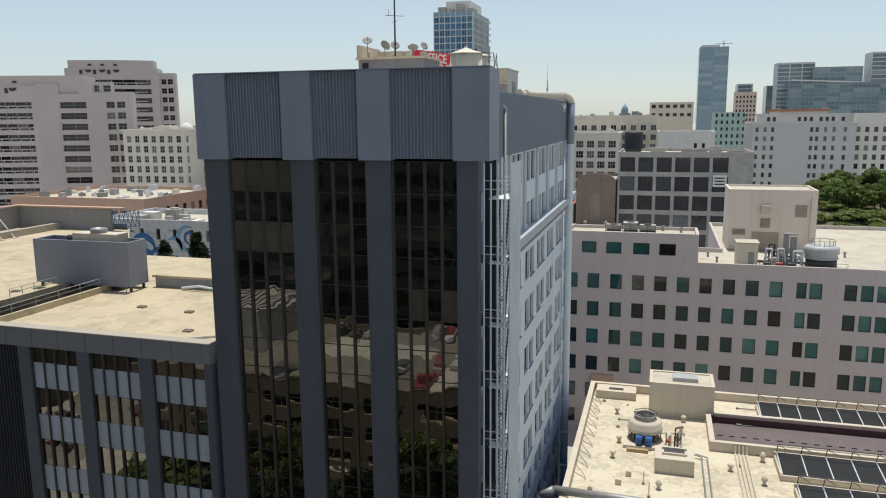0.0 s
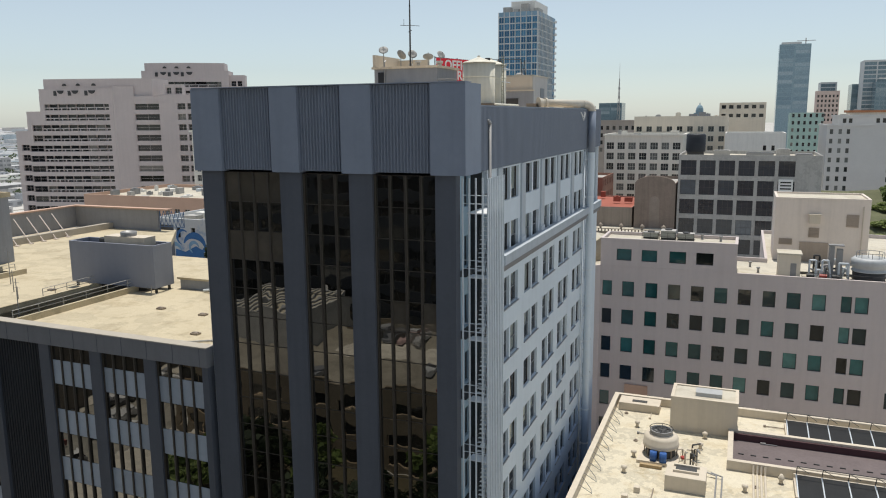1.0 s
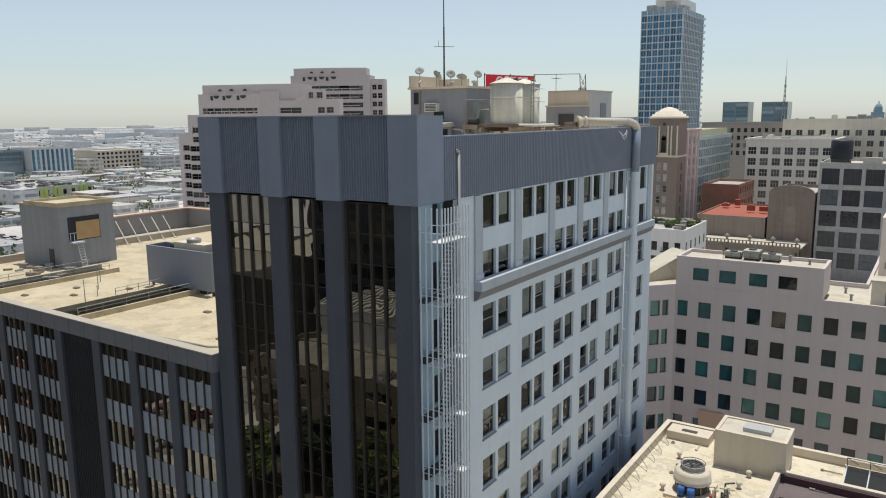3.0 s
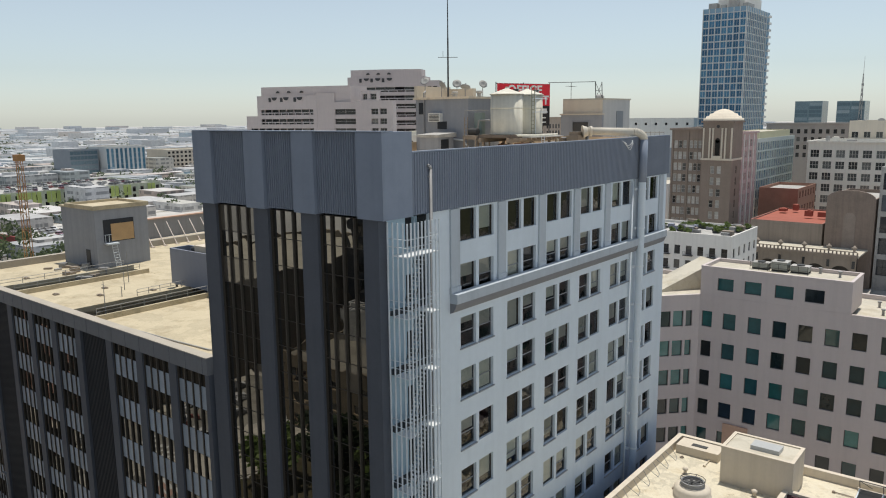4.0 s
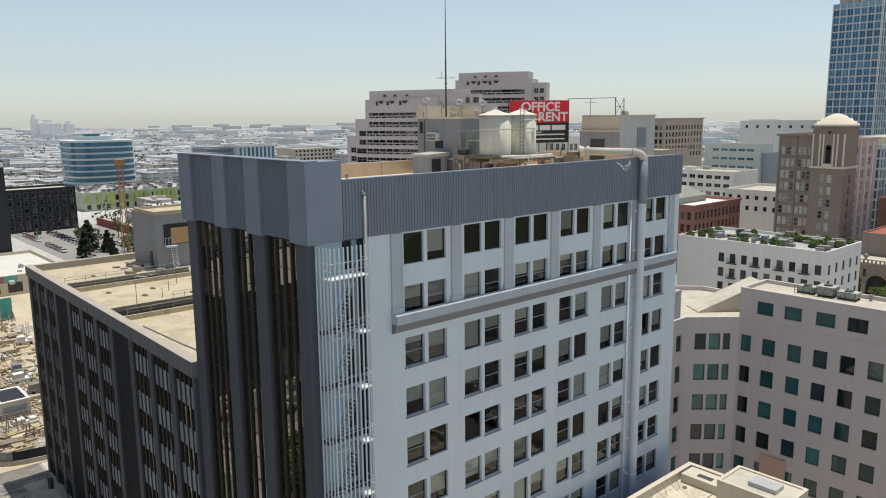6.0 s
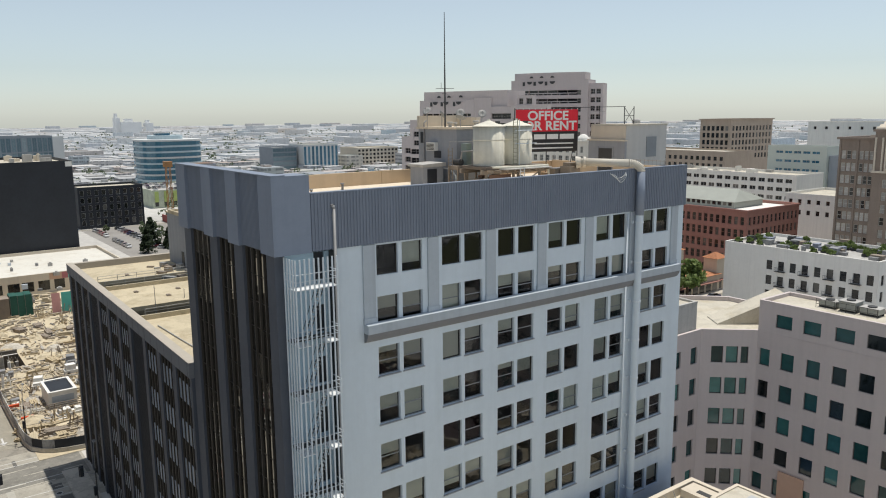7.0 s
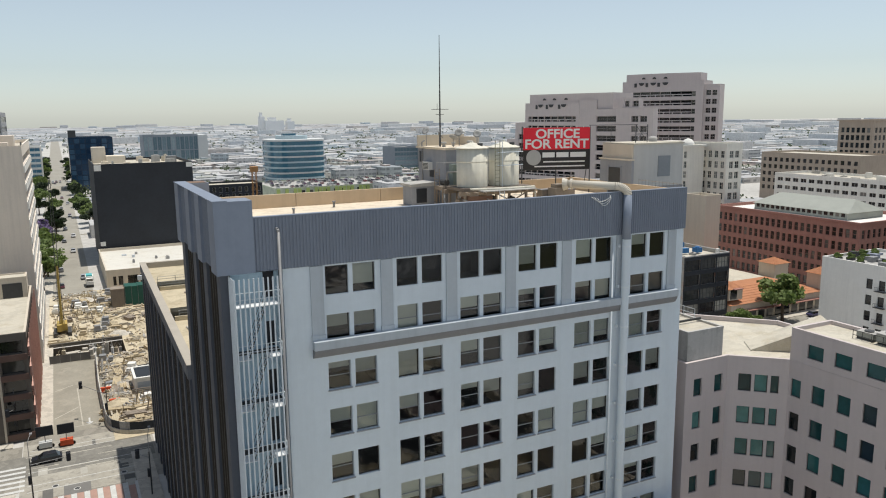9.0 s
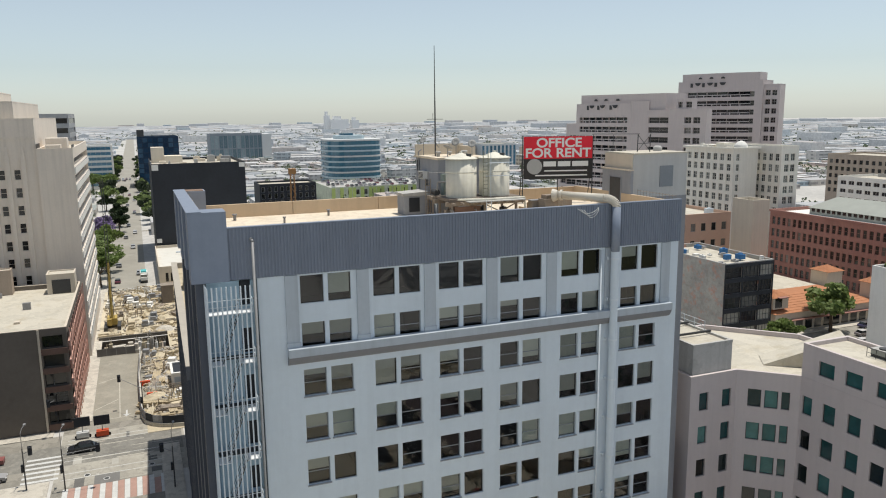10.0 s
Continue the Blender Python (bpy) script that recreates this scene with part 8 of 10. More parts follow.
for x, w, d, h in ((-6.4, 2.0, 1.5, 0.55), (-4.0, 1.9, 1.9, 0.95), (-1.6, 2.1, 1.6, 0.6)):
    ac = thing("air_handler", x, 112.2, 29.55, "low grey-green air handler inside a steel guard frame", "air handler", "air handlers on the raised block")
    part("case", Geo().box(x - w / 2, x + w / 2, 112.2 - d / 2, 112.2 + d / 2, 29.8, 29.8 + h), ACM, ac)
    part("lid", Geo().box(x - w / 2 - 0.08, x + w / 2 + 0.08, 112.12 - d / 2, 112.28 + d / 2, 29.801 + h, 29.88 + h), CONC, ac)
    part("fan", Geo().tube((x, 112.2, 29.881 + h), (x, 112.2, 30.02 + h), 0.5, n=16), DSTEEL, ac)
    for y in (111.6, 112.8):
        part("rail", Geo().box(x - w / 2, x + w / 2, y - 0.07, y + 0.07, 29.55, 29.79), DSTEEL, ac)
    g = Geo()
    for z in (30.0, 30.55):
        g.path([(x - 1.15, 111.0, z), (x + 1.15, 111.0, z)], 0.035, 5)
    for q in (-1.1, 0.0, 1.1):
        g.tube((x + q, 111.0, 29.55), (x + q, 111.0, 30.6), 0.035, n=5)
    part("guard_frame", g, DSTEEL, ac)
for i in range(4):
    solo("deck_beam", Geo().box(-33.4 + i * 4, -33.2 + i * 4, 96.6, 102, 29.66, 29.9), DSTEEL, "dark beam across the grey roof deck", "beam", "deck beams")
railing("roof_railing", (-33, 101.7, 29.6), (-22, 101.7, 29.6), 7, 1.2, "pale railing on the grey roof block")
for x, y in ((8, 112), (7, 116), (0.5, 113.2), (3, 112.0), (30, 114), (35, 118), (26, 120)):
    z = 29.55 if x < 5 else G0
    solo("vent_stub", Geo().tube((x, y, z), (x, y, z + 0.6), 0.15, n=8).tube((x, y, z + 0.6), (x, y, z + 0.75), 0.25, n=8), STEEL, "short vent stub on the pinkish roof", "vent", "vent stubs on the pinkish roof")
part("blocked_window", Geo().box(-8.8, -5.6, 107.35, 107.6, 3.2, 9.0), SALMON, pinkb)

# black tank on the loft roof
lt = thing("water_tank", -9.3, 262, 33.7, "black round rooftop water tank on a low stand", "water tank")
part("drum", Geo().lathe((-9.3, 262, 35.2), [(3.0, 0), (3.0, 5.2), (2.6, 5.6)], 20), BLACKP, lt, "", True)
part("stand", Geo().box(-11.8, -6.8, 259.6, 264.4, 33.7, 35.19), DSTEEL, lt)
sg = thing("wall_notice", 17.3, 249.9, 24, "white notice board on the loft building", "sign")
part("board", Geo().box(15.4, 19.4, 249.6, 250.03, 24.0, 27.6), LETTER, sg)
for k in range(3):
    part("bar", Geo().box(15.9, 18.9, 249.54, 249.61, 24.6 + k * 0.95, 25.0 + k * 0.95), BLK, sg)
for x, y, w, d, h in ((-4, 268, 5, 3, 1.5), (6, 262, 8, 3, 1.2), (15, 268, 4, 3, 2.0), (20, 258, 5, 3, 1.0)):
    solo("roof_unit", Geo().box(x, x + w, y, y + d, 33.7, 33.7 + h).box(x + 0.3, x + w - 0.3, y + 0.3, y + d - 0.3, 33.7 + h, 33.9 + h), rng.choice([CONC, DSTEEL, STEEL]), "low grey plant unit on the loft roof", "roof unit", "units on the loft roof")

# stepped dome of the corner tower
dm = Geo().lathe((-60.9, 260.25, 47.42), [(6.2, 0), (6.2, 0.7), (5.5, 0.75), (5.3, 1.4), (4.5, 1.5), (4.2, 2.2), (3.2, 2.4), (2.6, 3.0), (1.2, 3.5), (0.4, 3.7)], 28)
solo("dome", dm, BEIGE, "stepped pale dome on the brown corner tower", "dome", smooth=True)

# ---- trees ----
LEAF = island("leaves", [(0.0, (0.09, 0.14, 0.035)), (0.5, (0.17, 0.24, 0.065)), (1.0, (0.28, 0.35, 0.12))], 0.7)
LEAF_B = island("bush_leaves", [(0.0, (0.14, 0.19, 0.05)), (0.5, (0.22, 0.28, 0.075)), (1.0, (0.33, 0.38, 0.13))], 0.7)
LEAF_D = island("dark_leaves", [(0.0, (0.015, 0.03, 0.012)), (0.6, (0.03, 0.05, 0.02)), (1.0, (0.05, 0.075, 0.03))], 0.7)
LEAF_P = island("lilac_blossom", [(0.0, (0.20, 0.14, 0.32)), (0.6, (0.30, 0.22, 0.42)), (1.0, (0.08, 0.11, 0.05))], 0.7)


def leafy(m, amount=0.4):
    """Lets some light through the leaves."""
    t = m.node_tree
    b = t.nodes["Principled BSDF"]
    tr = t.nodes.new("ShaderNodeBsdfTranslucent")
    t.links.new(b.inputs["Base Color"].links[0].from_socket, tr.inputs["Color"])
    mx = t.nodes.new("ShaderNodeMixShader")
    mx.inputs[0].default_value = amount
    t.links.new(b.outputs[0], mx.inputs[1])
    t.links.new(tr.outputs[0], mx.inputs[2])
    t.links.new(mx.outputs[0], t.nodes["Material Output"].inputs["Surface"])


for m_ in (LEAF, LEAF_B, LEAF_D, LEAF_P, FARLEAF):
    leafy(m_)
BARK = surface("bark", (0.12, 0.09, 0.065), 0.95, 0.25, 1, 8, 0.3)
trng = random.Random(21)


def tree_mesh(seed, tall_cone=False):
    r = random.Random(seed)
    trunk, crown = Geo(), Geo()
    trunk.tube((0, 0, 0), (0.02, 0.01, 0.42), 0.035, 0.022, 8)
    hubs = []
    if tall_cone:
        trunk.tube((0, 0, 0.4), (0, 0, 0.9), 0.02, 0.006, 6)
        for i in range(14):
            z = 0.12 + 0.85 * i / 14
            for k in range(3):
                a = r.uniform(0, 6.28)
                q = (1 - z) * 0.28
                hubs.append((Vector((q * math.cos(a), q * math.sin(a), z)), 0.05 + 0.10 * (1 - z)))
    else:
        for i in range(7):
            a, h = i * 0.9 + r.uniform(-0.3, 0.3), r.uniform(0.5, 0.86)
            q = r.uniform(0.14, 0.34) * (1.15 - abs(h - 0.62))
            e = Vector((q * math.cos(a), q * math.sin(a), h))
            trunk.tube((0.02, 0.01, 0.4), e, 0.016, 0.006, 5)
            hubs.append((e, r.uniform(0.13, 0.21)))
            e2 = e + Vector((r.uniform(-0.14, 0.14), r.uniform(-0.14, 0.14), r.uniform(0.0, 0.14)))
            hubs.append((e2, r.uniform(0.08, 0.14)))
        hubs.append((Vector((0, 0, 0.84)), 0.16))
    n = 34 if tall_cone else 110
    for c, q in hubs:
        for i in range(n):
            d = Vector((r.gauss(0, 1), r.gauss(0, 1), r.gauss(0, 1))).normalized() * q * r.uniform(0.55, 1.08)
            p = c + Vector((d.x, d.y, d.z * 0.8))
            u = Vector((r.gauss(0, 1), r.gauss(0, 1), r.gauss(0, 1))).normalized()
            v = u.orthogonal().normalized()
            s = r.uniform(0.03, 0.06)
            crown.face((p - u * s, p + v * s * 0.7, p + u * s, p - v * s * 0.7))
    return trunk.mesh("trunk", [BARK]), crown


TM = {}
for k in range(4):
    tm, cg = tree_mesh(40 + k)
    TM["green", k] = (tm, cg.mesh("crown", [LEAF]))
    if k < 2:
        TM["dark", k] = (tm, cg.mesh("crown", [LEAF_D]))
        TM["lilac", k] = (tm, cg.mesh("crown", [LEAF_P]))
        TM["bush", k] = (tm, cg.mesh("crown", [LEAF_B]))
    tm, cg = tree_mesh(60 + k, True)
    TM["cone", k] = (tm, cg.mesh("crown", [LEAF_D]))


def tree(x, y, z, h, sort="green", wide=1.0, label="leafy green tree along the street", group="street trees"):
    keys = [k for k in TM if k[0] == sort]
    tm, cm = TM[trng.choice(keys)]
    t = thing("tree", x, y, z, label, "tree", group)
    a = trng.uniform(0, 360)
    for nm, me in (("trunk", tm), ("crown", cm)):
        o = new(nm, me)
        o.parent = t
        o.matrix_basis = pose(0, 0, 0, 0, 0, a) @ Matrix.Diagonal((h * wide, h * wide, h, 1))
    return t


tree(-87.5, 200, 0.1, 13, wide=1.05)
tree(-80, 176, 0.1, 8, wide=1.3)
tree(-33.5, 229, 0.1, 7.5, wide=1.2, label="leafy green tree before the arcade")
for x, y, h, s in ((-222, 26, 11, "green"), (-236, 25, 12, "green"), (-250, 27, 10, "green"), (-264, 25, 12, "green"), (-280, 24, 12, "green"), (-300, 26, 11, "green"), (-330, 22, 11, "lilac"), (-342, 24, 10, "lilac"), (-350, 30, 9, "dark"), (-372, 30, 9, "dark"), (-395, 29, 10, "dark"), (-420, 44, 10, "dark"), (-395, 46, 11, "green"), (-375, 47, 10, "dark"), (-450, 30, 9, "green"), (-480, 44, 9, "green"), (-520, 30, 9, "dark"), (-560, 43, 9, "dark"), (-590, 8, 14, "green"), (-575, 14, 14, "green"), (-600, 20, 13, "green")):
    tree(x, y, 0.0, h, s, 1.15, "lilac-flowering tree along the street" if s == "lilac" else "leafy green tree along the street")
for i in range(26):
    x = -430 - i * 22 + trng.uniform(-6, 6)
    tree(x, 21.5 if i % 2 else 43.5, 0.0, trng.uniform(8, 12), "dark" if i % 3 else "green", 1.2)
for x, y, h in ((-270, 106, 11), (-282, 111, 13), (-262, 113, 8), (-276, 116, 9)):
    tree(x, y, 0, h, "cone", 0.9, "dark conical evergreen tree by the car park", "evergreens")
for x, y, z, h in ((-77.0, 104, 20.48, 6.6), (-71.2, 104.5, 20.48, 8.1)):
    t = tree(x, y, z, h, "cone", 1.0, "dark conical evergreen in front of the mural wall", "evergreens")

# planted slope
hg = Geo()
nx, ny = 14, 10
hp = [[(28 + i * 9, 165 + j * 11, 3 + 2.0 * j + 1.2 * math.sin(i * 0.9 + j) + 0.45 * i * (j / 9)) for i in range(nx + 1)] for j in range(ny + 1)]
for j in range(ny):
    for i in range(nx):
        hg.face((hp[j][i], hp[j][i + 1], hp[j + 1][i + 1], hp[j + 1][i]))
solo("hillside", hg, surface("dry_grass_slope", (0.125, 0.13, 0.07), 0.95, 0.3, 0.1, 1.0, 0.2, stain=(0.06, 0.08, 0.035)), "dry grassy slope with bare patches and bushes", "hillside", kind="structure")
for i in range(330):
    a, b = trng.uniform(0.5, 7.5), trng.uniform(1, ny - 0.5)
    p = hp[int(b)][int(a)]
    x, y = p[0] + trng.uniform(0, 7), p[1] + trng.uniform(0, 8)
    far_edge = b > 7.5
    h = trng.uniform(5, 9) if far_edge else trng.uniform(2.2, 4.6)
    if x < 0.175 * y or x > 0.285 * y or (0.236 < x / y < 0.30 and 175 < y < 222):
        continue
    tree(x, y, p[2] - 0.8, h, "green" if far_edge else "bush", 1.3 if far_edge else 1.9, "bushy green tree on the dry slope" if far_edge else "low yellow-green bush on the dry slope", "trees on the slope")

sg_ = Geo()
for j in range(1, 5):
    for i in range(1, 5):
        q = [hp[j][i], hp[j][i + 1], hp[j + 1][i + 1], hp[j + 1][i]]
        if j * 9 + i * 2 > 14 and i > 1:
            sg_.face([(x + 1.5 * math.sin(y), y, z + 0.12) for x, y, z in q])
solo("bare_soil", sg_, surface("tan_bare_soil", (0.46, 0.34, 0.19), 0.95, 0.25, 0.2, 1.5, 0.2), "tan bare soil patch on the slope", "soil", kind="structure")

# ---- cars ----
CARP = bpy.data.materials.new("car_paint")
CARP.use_nodes = True
oi = CARP.node_tree.nodes.new("ShaderNodeObjectInfo")
CARP.node_tree.links.new(ramp(CARP.node_tree, oi.outputs["Random"], [(0, (0.02, 0.02, 0.025)), (0.25, (0.55, 0.55, 0.55)), (0.45, (0.7, 0.7, 0.7)), (0.6, (0.10, 0.11, 0.12)), (0.75, (0.30, 0.30, 0.31)), (0.88, (0.25, 0.03, 0.03)), (1, (0.03, 0.06, 0.18))]), CARP.node_tree.nodes["Principled BSDF"].inputs["Base Color"])
CARP.node_tree.nodes["Principled BSDF"].inputs["Roughness"].default_value = 0.3
CARP.node_tree.nodes["Principled BSDF"].inputs["Coat Weight"].default_value = 0.5
TYRE = surface("tyre_rubber", (0.02, 0.02, 0.02), 0.9, 0.1, 1, 8, 0.0)


def extruded(prof, half, taper=0.0, zref=0.0):
    """A side profile (x, z) drawn out to both sides, narrowing above zref."""
    g = Geo()
    n = len(prof)
    side_v = [[(x, s * (half - taper * max(0, z - zref)), z) for x, z in prof] for s in (-1, 1)]
    k = 0
    g.face(side_v[0])
    g.face(side_v[1][::-1])
    for i in range(n):
        j = (i + 1) % n
        g.face((side_v[0][j], side_v[0][i], side_v[1][i], side_v[1][j]))
    return g


BODY = extruded([(-2.25, 0.35), (2.2, 0.35), (2.28, 0.6), (2.15, 0.85), (1.2, 0.98), (-1.7, 1.0), (-2.25, 0.9)], 0.9).mesh("body", [CARP])
CABIN = extruded([(1.2, 0.98), (0.45, 1.45), (-1.3, 1.48), (-1.95, 1.0)], 0.86, 0.25, 1.0).mesh("cabin_glass", [DARKG])
TOPM = extruded([(0.5, 1.44), (0.4, 1.5), (-1.2, 1.53), (-1.35, 1.46)], 0.74).mesh("roof_panel", [CARP])
WHEEL = Geo().tube((0, -0.1, 0), (0, 0.1, 0), 0.33, n=14).mesh("wheel", [TYRE])
RIM = Geo().tube((0, -0.12, 0), (0, 0.12, 0), 0.2, n=10).mesh("rim", [STEEL])
LAMP = Geo().box(-0.04, 0.04, -0.18, 0.18, 0, 0.14).mesh("headlight", [LETTER])


fb = extruded([(-2.25, 0.25), (2.2, 0.25), (2.28, 0.6), (2.15, 0.85), (1.2, 0.98), (-1.7, 1.0), (-2.25, 0.9)], 0.9)
tb = extruded([(0.5, 1.44), (0.4, 1.5), (-1.2, 1.53), (-1.35, 1.46)], 0.74)
n0 = len(fb.v)
fb.v += tb.v
fb.f += [tuple(n0 + i for i in q) for q in tb.f]
fb.m += tb.m
FARBODY = fb.mesh("body", [CARP])


def far_car(x, y, z, yaw, label, group=""):
    c = thing("car", 0, 0, 0, label, "car", group)
    for nm, me in (("body", FARBODY), ("cabin_glass", CABIN)):
        o = new(nm, me)
        o.parent = c
    c.matrix_basis = pose(x, y, z, 0, 0, yaw)
    return c


def car(x, y, z, yaw, label, group=""):
    c = thing("car", 0, 0, 0, label, "car", group)
    for nm, me, p in (("body", BODY, (0, 0, 0)), ("cabin_glass", CABIN, (0, 0, 0)), ("roof_panel", TOPM, (0, 0, 0)), ("headlight", LAMP, (2.24, 0.6, 0.62)), ("headlight", LAMP, (2.24, -0.6, 0.62))):
        o = new(nm, me)
        o.parent = c
        o.location = p
    for wx in (-1.35, 1.4):
        for wy in (-0.82, 0.82):
            o = new("wheel", WHEEL)
            o.parent = c
            o.location = (wx, wy, 0.33)
            q = new("rim", RIM)
            q.parent = o
    c.matrix_basis = pose(x, y, z, 0, 0, yaw)
    return c


first = car(-86.8, 27.6, 0.02, -90, "dark hatchback crossing the junction")
for ob in first.children:
    if ob.name.startswith(("body", "roof_panel")):
        me = ob.data.copy()
        me.materials[0] = surface("dark_car_paint", (0.02, 0.022, 0.028), 0.3, 0.05, 1, 4, 0.0, spec=0.6)
        ob.data = me
crng = random.Random(6)
park = car(-240, 38, 0.02, 0, "parked or waiting car in the street", "cars along the streets")
for x, y, a in ((-258, 31, 180), (-300, 36, 0), (-330, 33, 180), (-345, 37, 0), (-372, 34, 0), (-410, 31, 180), (-430, 37, 0), (-470, 33, 180), (-500, 37, 0), (-540, 34, 0), (-580, 31, 180), (-620, 37, 0), (-228, 31, 180), (-80, 15, 90), (-84, 5, -90), (-87, 182, 90), (-77, 190, -90), (-77, 198, -90), (-87, 212, 90), (-84, 222, -90), (-77.5, 170, -90), (-82, 205, 90), (-79, 232, -90)):
    copy_thing(park, pose(x, y, 0.02, 0, 0, a))
deck = far_car(-470, 160, 9.52, 90, "parked car on the roof deck", "cars on the parking deck")
for i in range(38):
    for j in range(4):
        if crng.random() < 0.75 and (i or j):
            copy_thing(deck, pose(-474 + j * 14 + (5.2 if i % 2 else 0) * 0, 157 + i * 3.05, 9.52, 0, 0, 90 + 90))
lotc = far_car(-330, 150, 0.02, 0, "car parked in the open lot", "cars in the open lot")
for i in range(11):
    for j in range(6):
        if crng.random() < 0.8 and (i or j):
            copy_thing(lotc, pose(-332 + j * 9, 140 + i * 2.9, 0.02, 0, 0, 0))

for i in range(14):
    for j in range(3):
        if crng.random() < 0.7:
            copy_thing(lotc, pose(-345 + i * 5.2, 103 + j * 11, 0.03, 0, 0, 90 if j % 2 else 0))
# ---- junction ----
for i in range(6):
    solo("crosswalk_bar", Geo().box(-86.4 + i * 1.7, -85.7 + i * 1.7, 19.3, 24.6, 0.02, 0.03), PAINTW, "white painted crosswalk bar", "road marking", "crosswalk bars", "structure")
for i in range(9):
    y = 25.6 + i * 1.75
    solo("crosswalk_bar", Geo().box(-73.0, -66.5, y, y + 0.75, 0.02, 0.03), PAINTW, "white painted crosswalk bar", "road marking", "crosswalk bars", "structure")
    solo("crosswalk_field", Geo().box(-73.0, -66.5, y + 0.78, y + 1.7, 0.02, 0.027), PAINTR, "faded red painted crosswalk field", "road marking", "red crosswalk fields", "structure")
solo("road_patch", Geo().box(-95, -73.4, 24, 44, 0.02, 0.024), surface("patched_asphalt", (0.41, 0.385, 0.33), 0.9, 0.25, 0.25, 1.5, 0.2, stain=(0.16, 0.155, 0.145)), "patched worn asphalt of the junction", "road", kind="structure")
for k, x in enumerate((-92.2, -90.6, -83.5, -78.6, -76.4)):
    solo("lane_line", Geo().box(x, x + 0.14, 25, 43, 0.025, 0.032), PAINTW, "thin worn white lane line", "road marking", "lane lines", "structure")
FADED = surface("faded_road_paint", (0.50, 0.47, 0.40), 0.85, 0.25, 1.2, 4, 0.0)
for (xa, ya), (xb, yb) in (((-105.8, 28.7), (-110.4, 32.9)), ((-121.6, 28.7), (-124.3, 32.1)), ((-121.8, 32.9), (-100.3, 33.3)), ((-99.9, 29.5), (-100.4, 36.8))):
    L = math.hypot(xb - xa, yb - ya)
    solo("lane_line", Geo().obox(pose((xa + xb) / 2, (ya + yb) / 2, 0.028, 0, 0, math.degrees(math.atan2(yb - ya, xb - xa))), L, 0.2, 0.006), FADED, "faded lane line on the roadway", "road marking", "lane lines", "structure")
g = Geo().box(-103.6, -101.4, 34.3, 34.6, 0.028, 0.036)
g.face(((-101.4, 33.8, 0.036), (-100.2, 34.45, 0.036), (-101.4, 35.1, 0.036)))
solo("lane_arrow", g, PAINTW, "white painted lane arrow", "road marking", kind="structure")
solo("worn_lane", Geo().box(-90.4, -81.8, 6, 43.6, 0.0242, 0.0262), surface("dark_worn_lane_asphalt", (0.23, 0.22, 0.195), 0.9, 0.3, 0.35, 1.6, 0.2, stain=(0.37, 0.35, 0.30)), "darker worn asphalt lanes across the junction", "road", kind="structure")
for k in range(34):
    x = (-89.9, -88.6, -86.2, -85.0, -83.4, -82.2, -79.6)[k % 7]
    y = 24.5 + (k * 5.3) % 18
    solo("worn_dash", Geo().box(x, x + crng.uniform(0.12, 0.3), y, y + crng.uniform(1.2, 3.4), 0.0272, 0.0285 + 0.0001 * k), FADED, "short worn piece of lane paint", "road marking", "worn lane paint", "structure")
solo("utility_patch", Geo().box(-76.2, -72.9, 29.9, 33.6, 0.0262, 0.0345), surface("grey_patch_tar", (0.20, 0.195, 0.185), 0.9, 0.2, 0.6, 4, 0.05), "grey utility patch in the road", "road patch", kind="structure")
for x, y in ((-76.9, 28.8), (-77.0, 38.4), (-74.5, 31.7)):
    solo("manhole_cover", Geo().tube((x, y, 0.02), (x, y, 0.045), 0.5, n=18).tube((x, y, 0.045), (x, y, 0.05), 0.38, n=18, m=1), [PAINTW, DSTEEL], "round manhole cover with a pale ring", "manhole", "manhole covers")
for i in range(16):
    x, y = crng.uniform(-95, -74), crng.uniform(24.5, 41)
    w, d = crng.uniform(0.5, 3.5), crng.uniform(0.3, 1.6)
    solo("asphalt_patch", Geo().box(x, x + w, y, y + d, 0.024, 0.026 + 0.0004 * i), surface("dark_patch_tar" if i % 3 else "pale_patch_concrete", (0.15, 0.145, 0.135) if i % 3 else (0.46, 0.44, 0.39), 0.9, 0.2, 0.6, 4, 0.05), "repaired patch in the road surface", "road patch", "patches in the road", "structure")
ORANGE = surface("orange_barrier_plastic", (0.60, 0.09, 0.03), 0.6, 0.1, 1, 5, 0.0)
for x, y in ((-92.6, 27.4), (-92.2, 30.6)):
    b = thing("message_board", x, y, 0.02, "black message board on an orange and white trailer", "message board", "message boards")
    part("board", Geo().box(x - 0.1, x + 0.1, y - 1.3, y + 1.3, 2.2, 3.9), BLACKP, b)
    part("mast", Geo().tube((x, y, 0.6), (x, y, 2.3), 0.08, n=6), STEEL, b)
    part("trailer", Geo().box(x - 0.6, x + 0.6, y - 1.0, y + 1.0, 0.3, 1.2), ORANGE if y > 29 else PAINTW, b)
    for s in (-1, 1):
        part("wheel", Geo().tube((x - 0.1, y + s * 1.05, 0.33), (x + 0.1, y + s * 1.05, 0.33), 0.3, n=12), TYRE, b)
for x, y in ((-116.8, 38.0), (-98.2, 20.4), (-109, 39.2)):
    b = Geo().box(x - 0.3, x + 0.3, y - 1.0, y + 1.0, 0.0, 1.0).box(x - 0.5, x + 0.5, y - 1.0, y + 1.0, 0, 0.25)
    solo("plastic_barrier", b, ORANGE, "orange plastic traffic barrier by the works", "barrier", "plastic barriers")


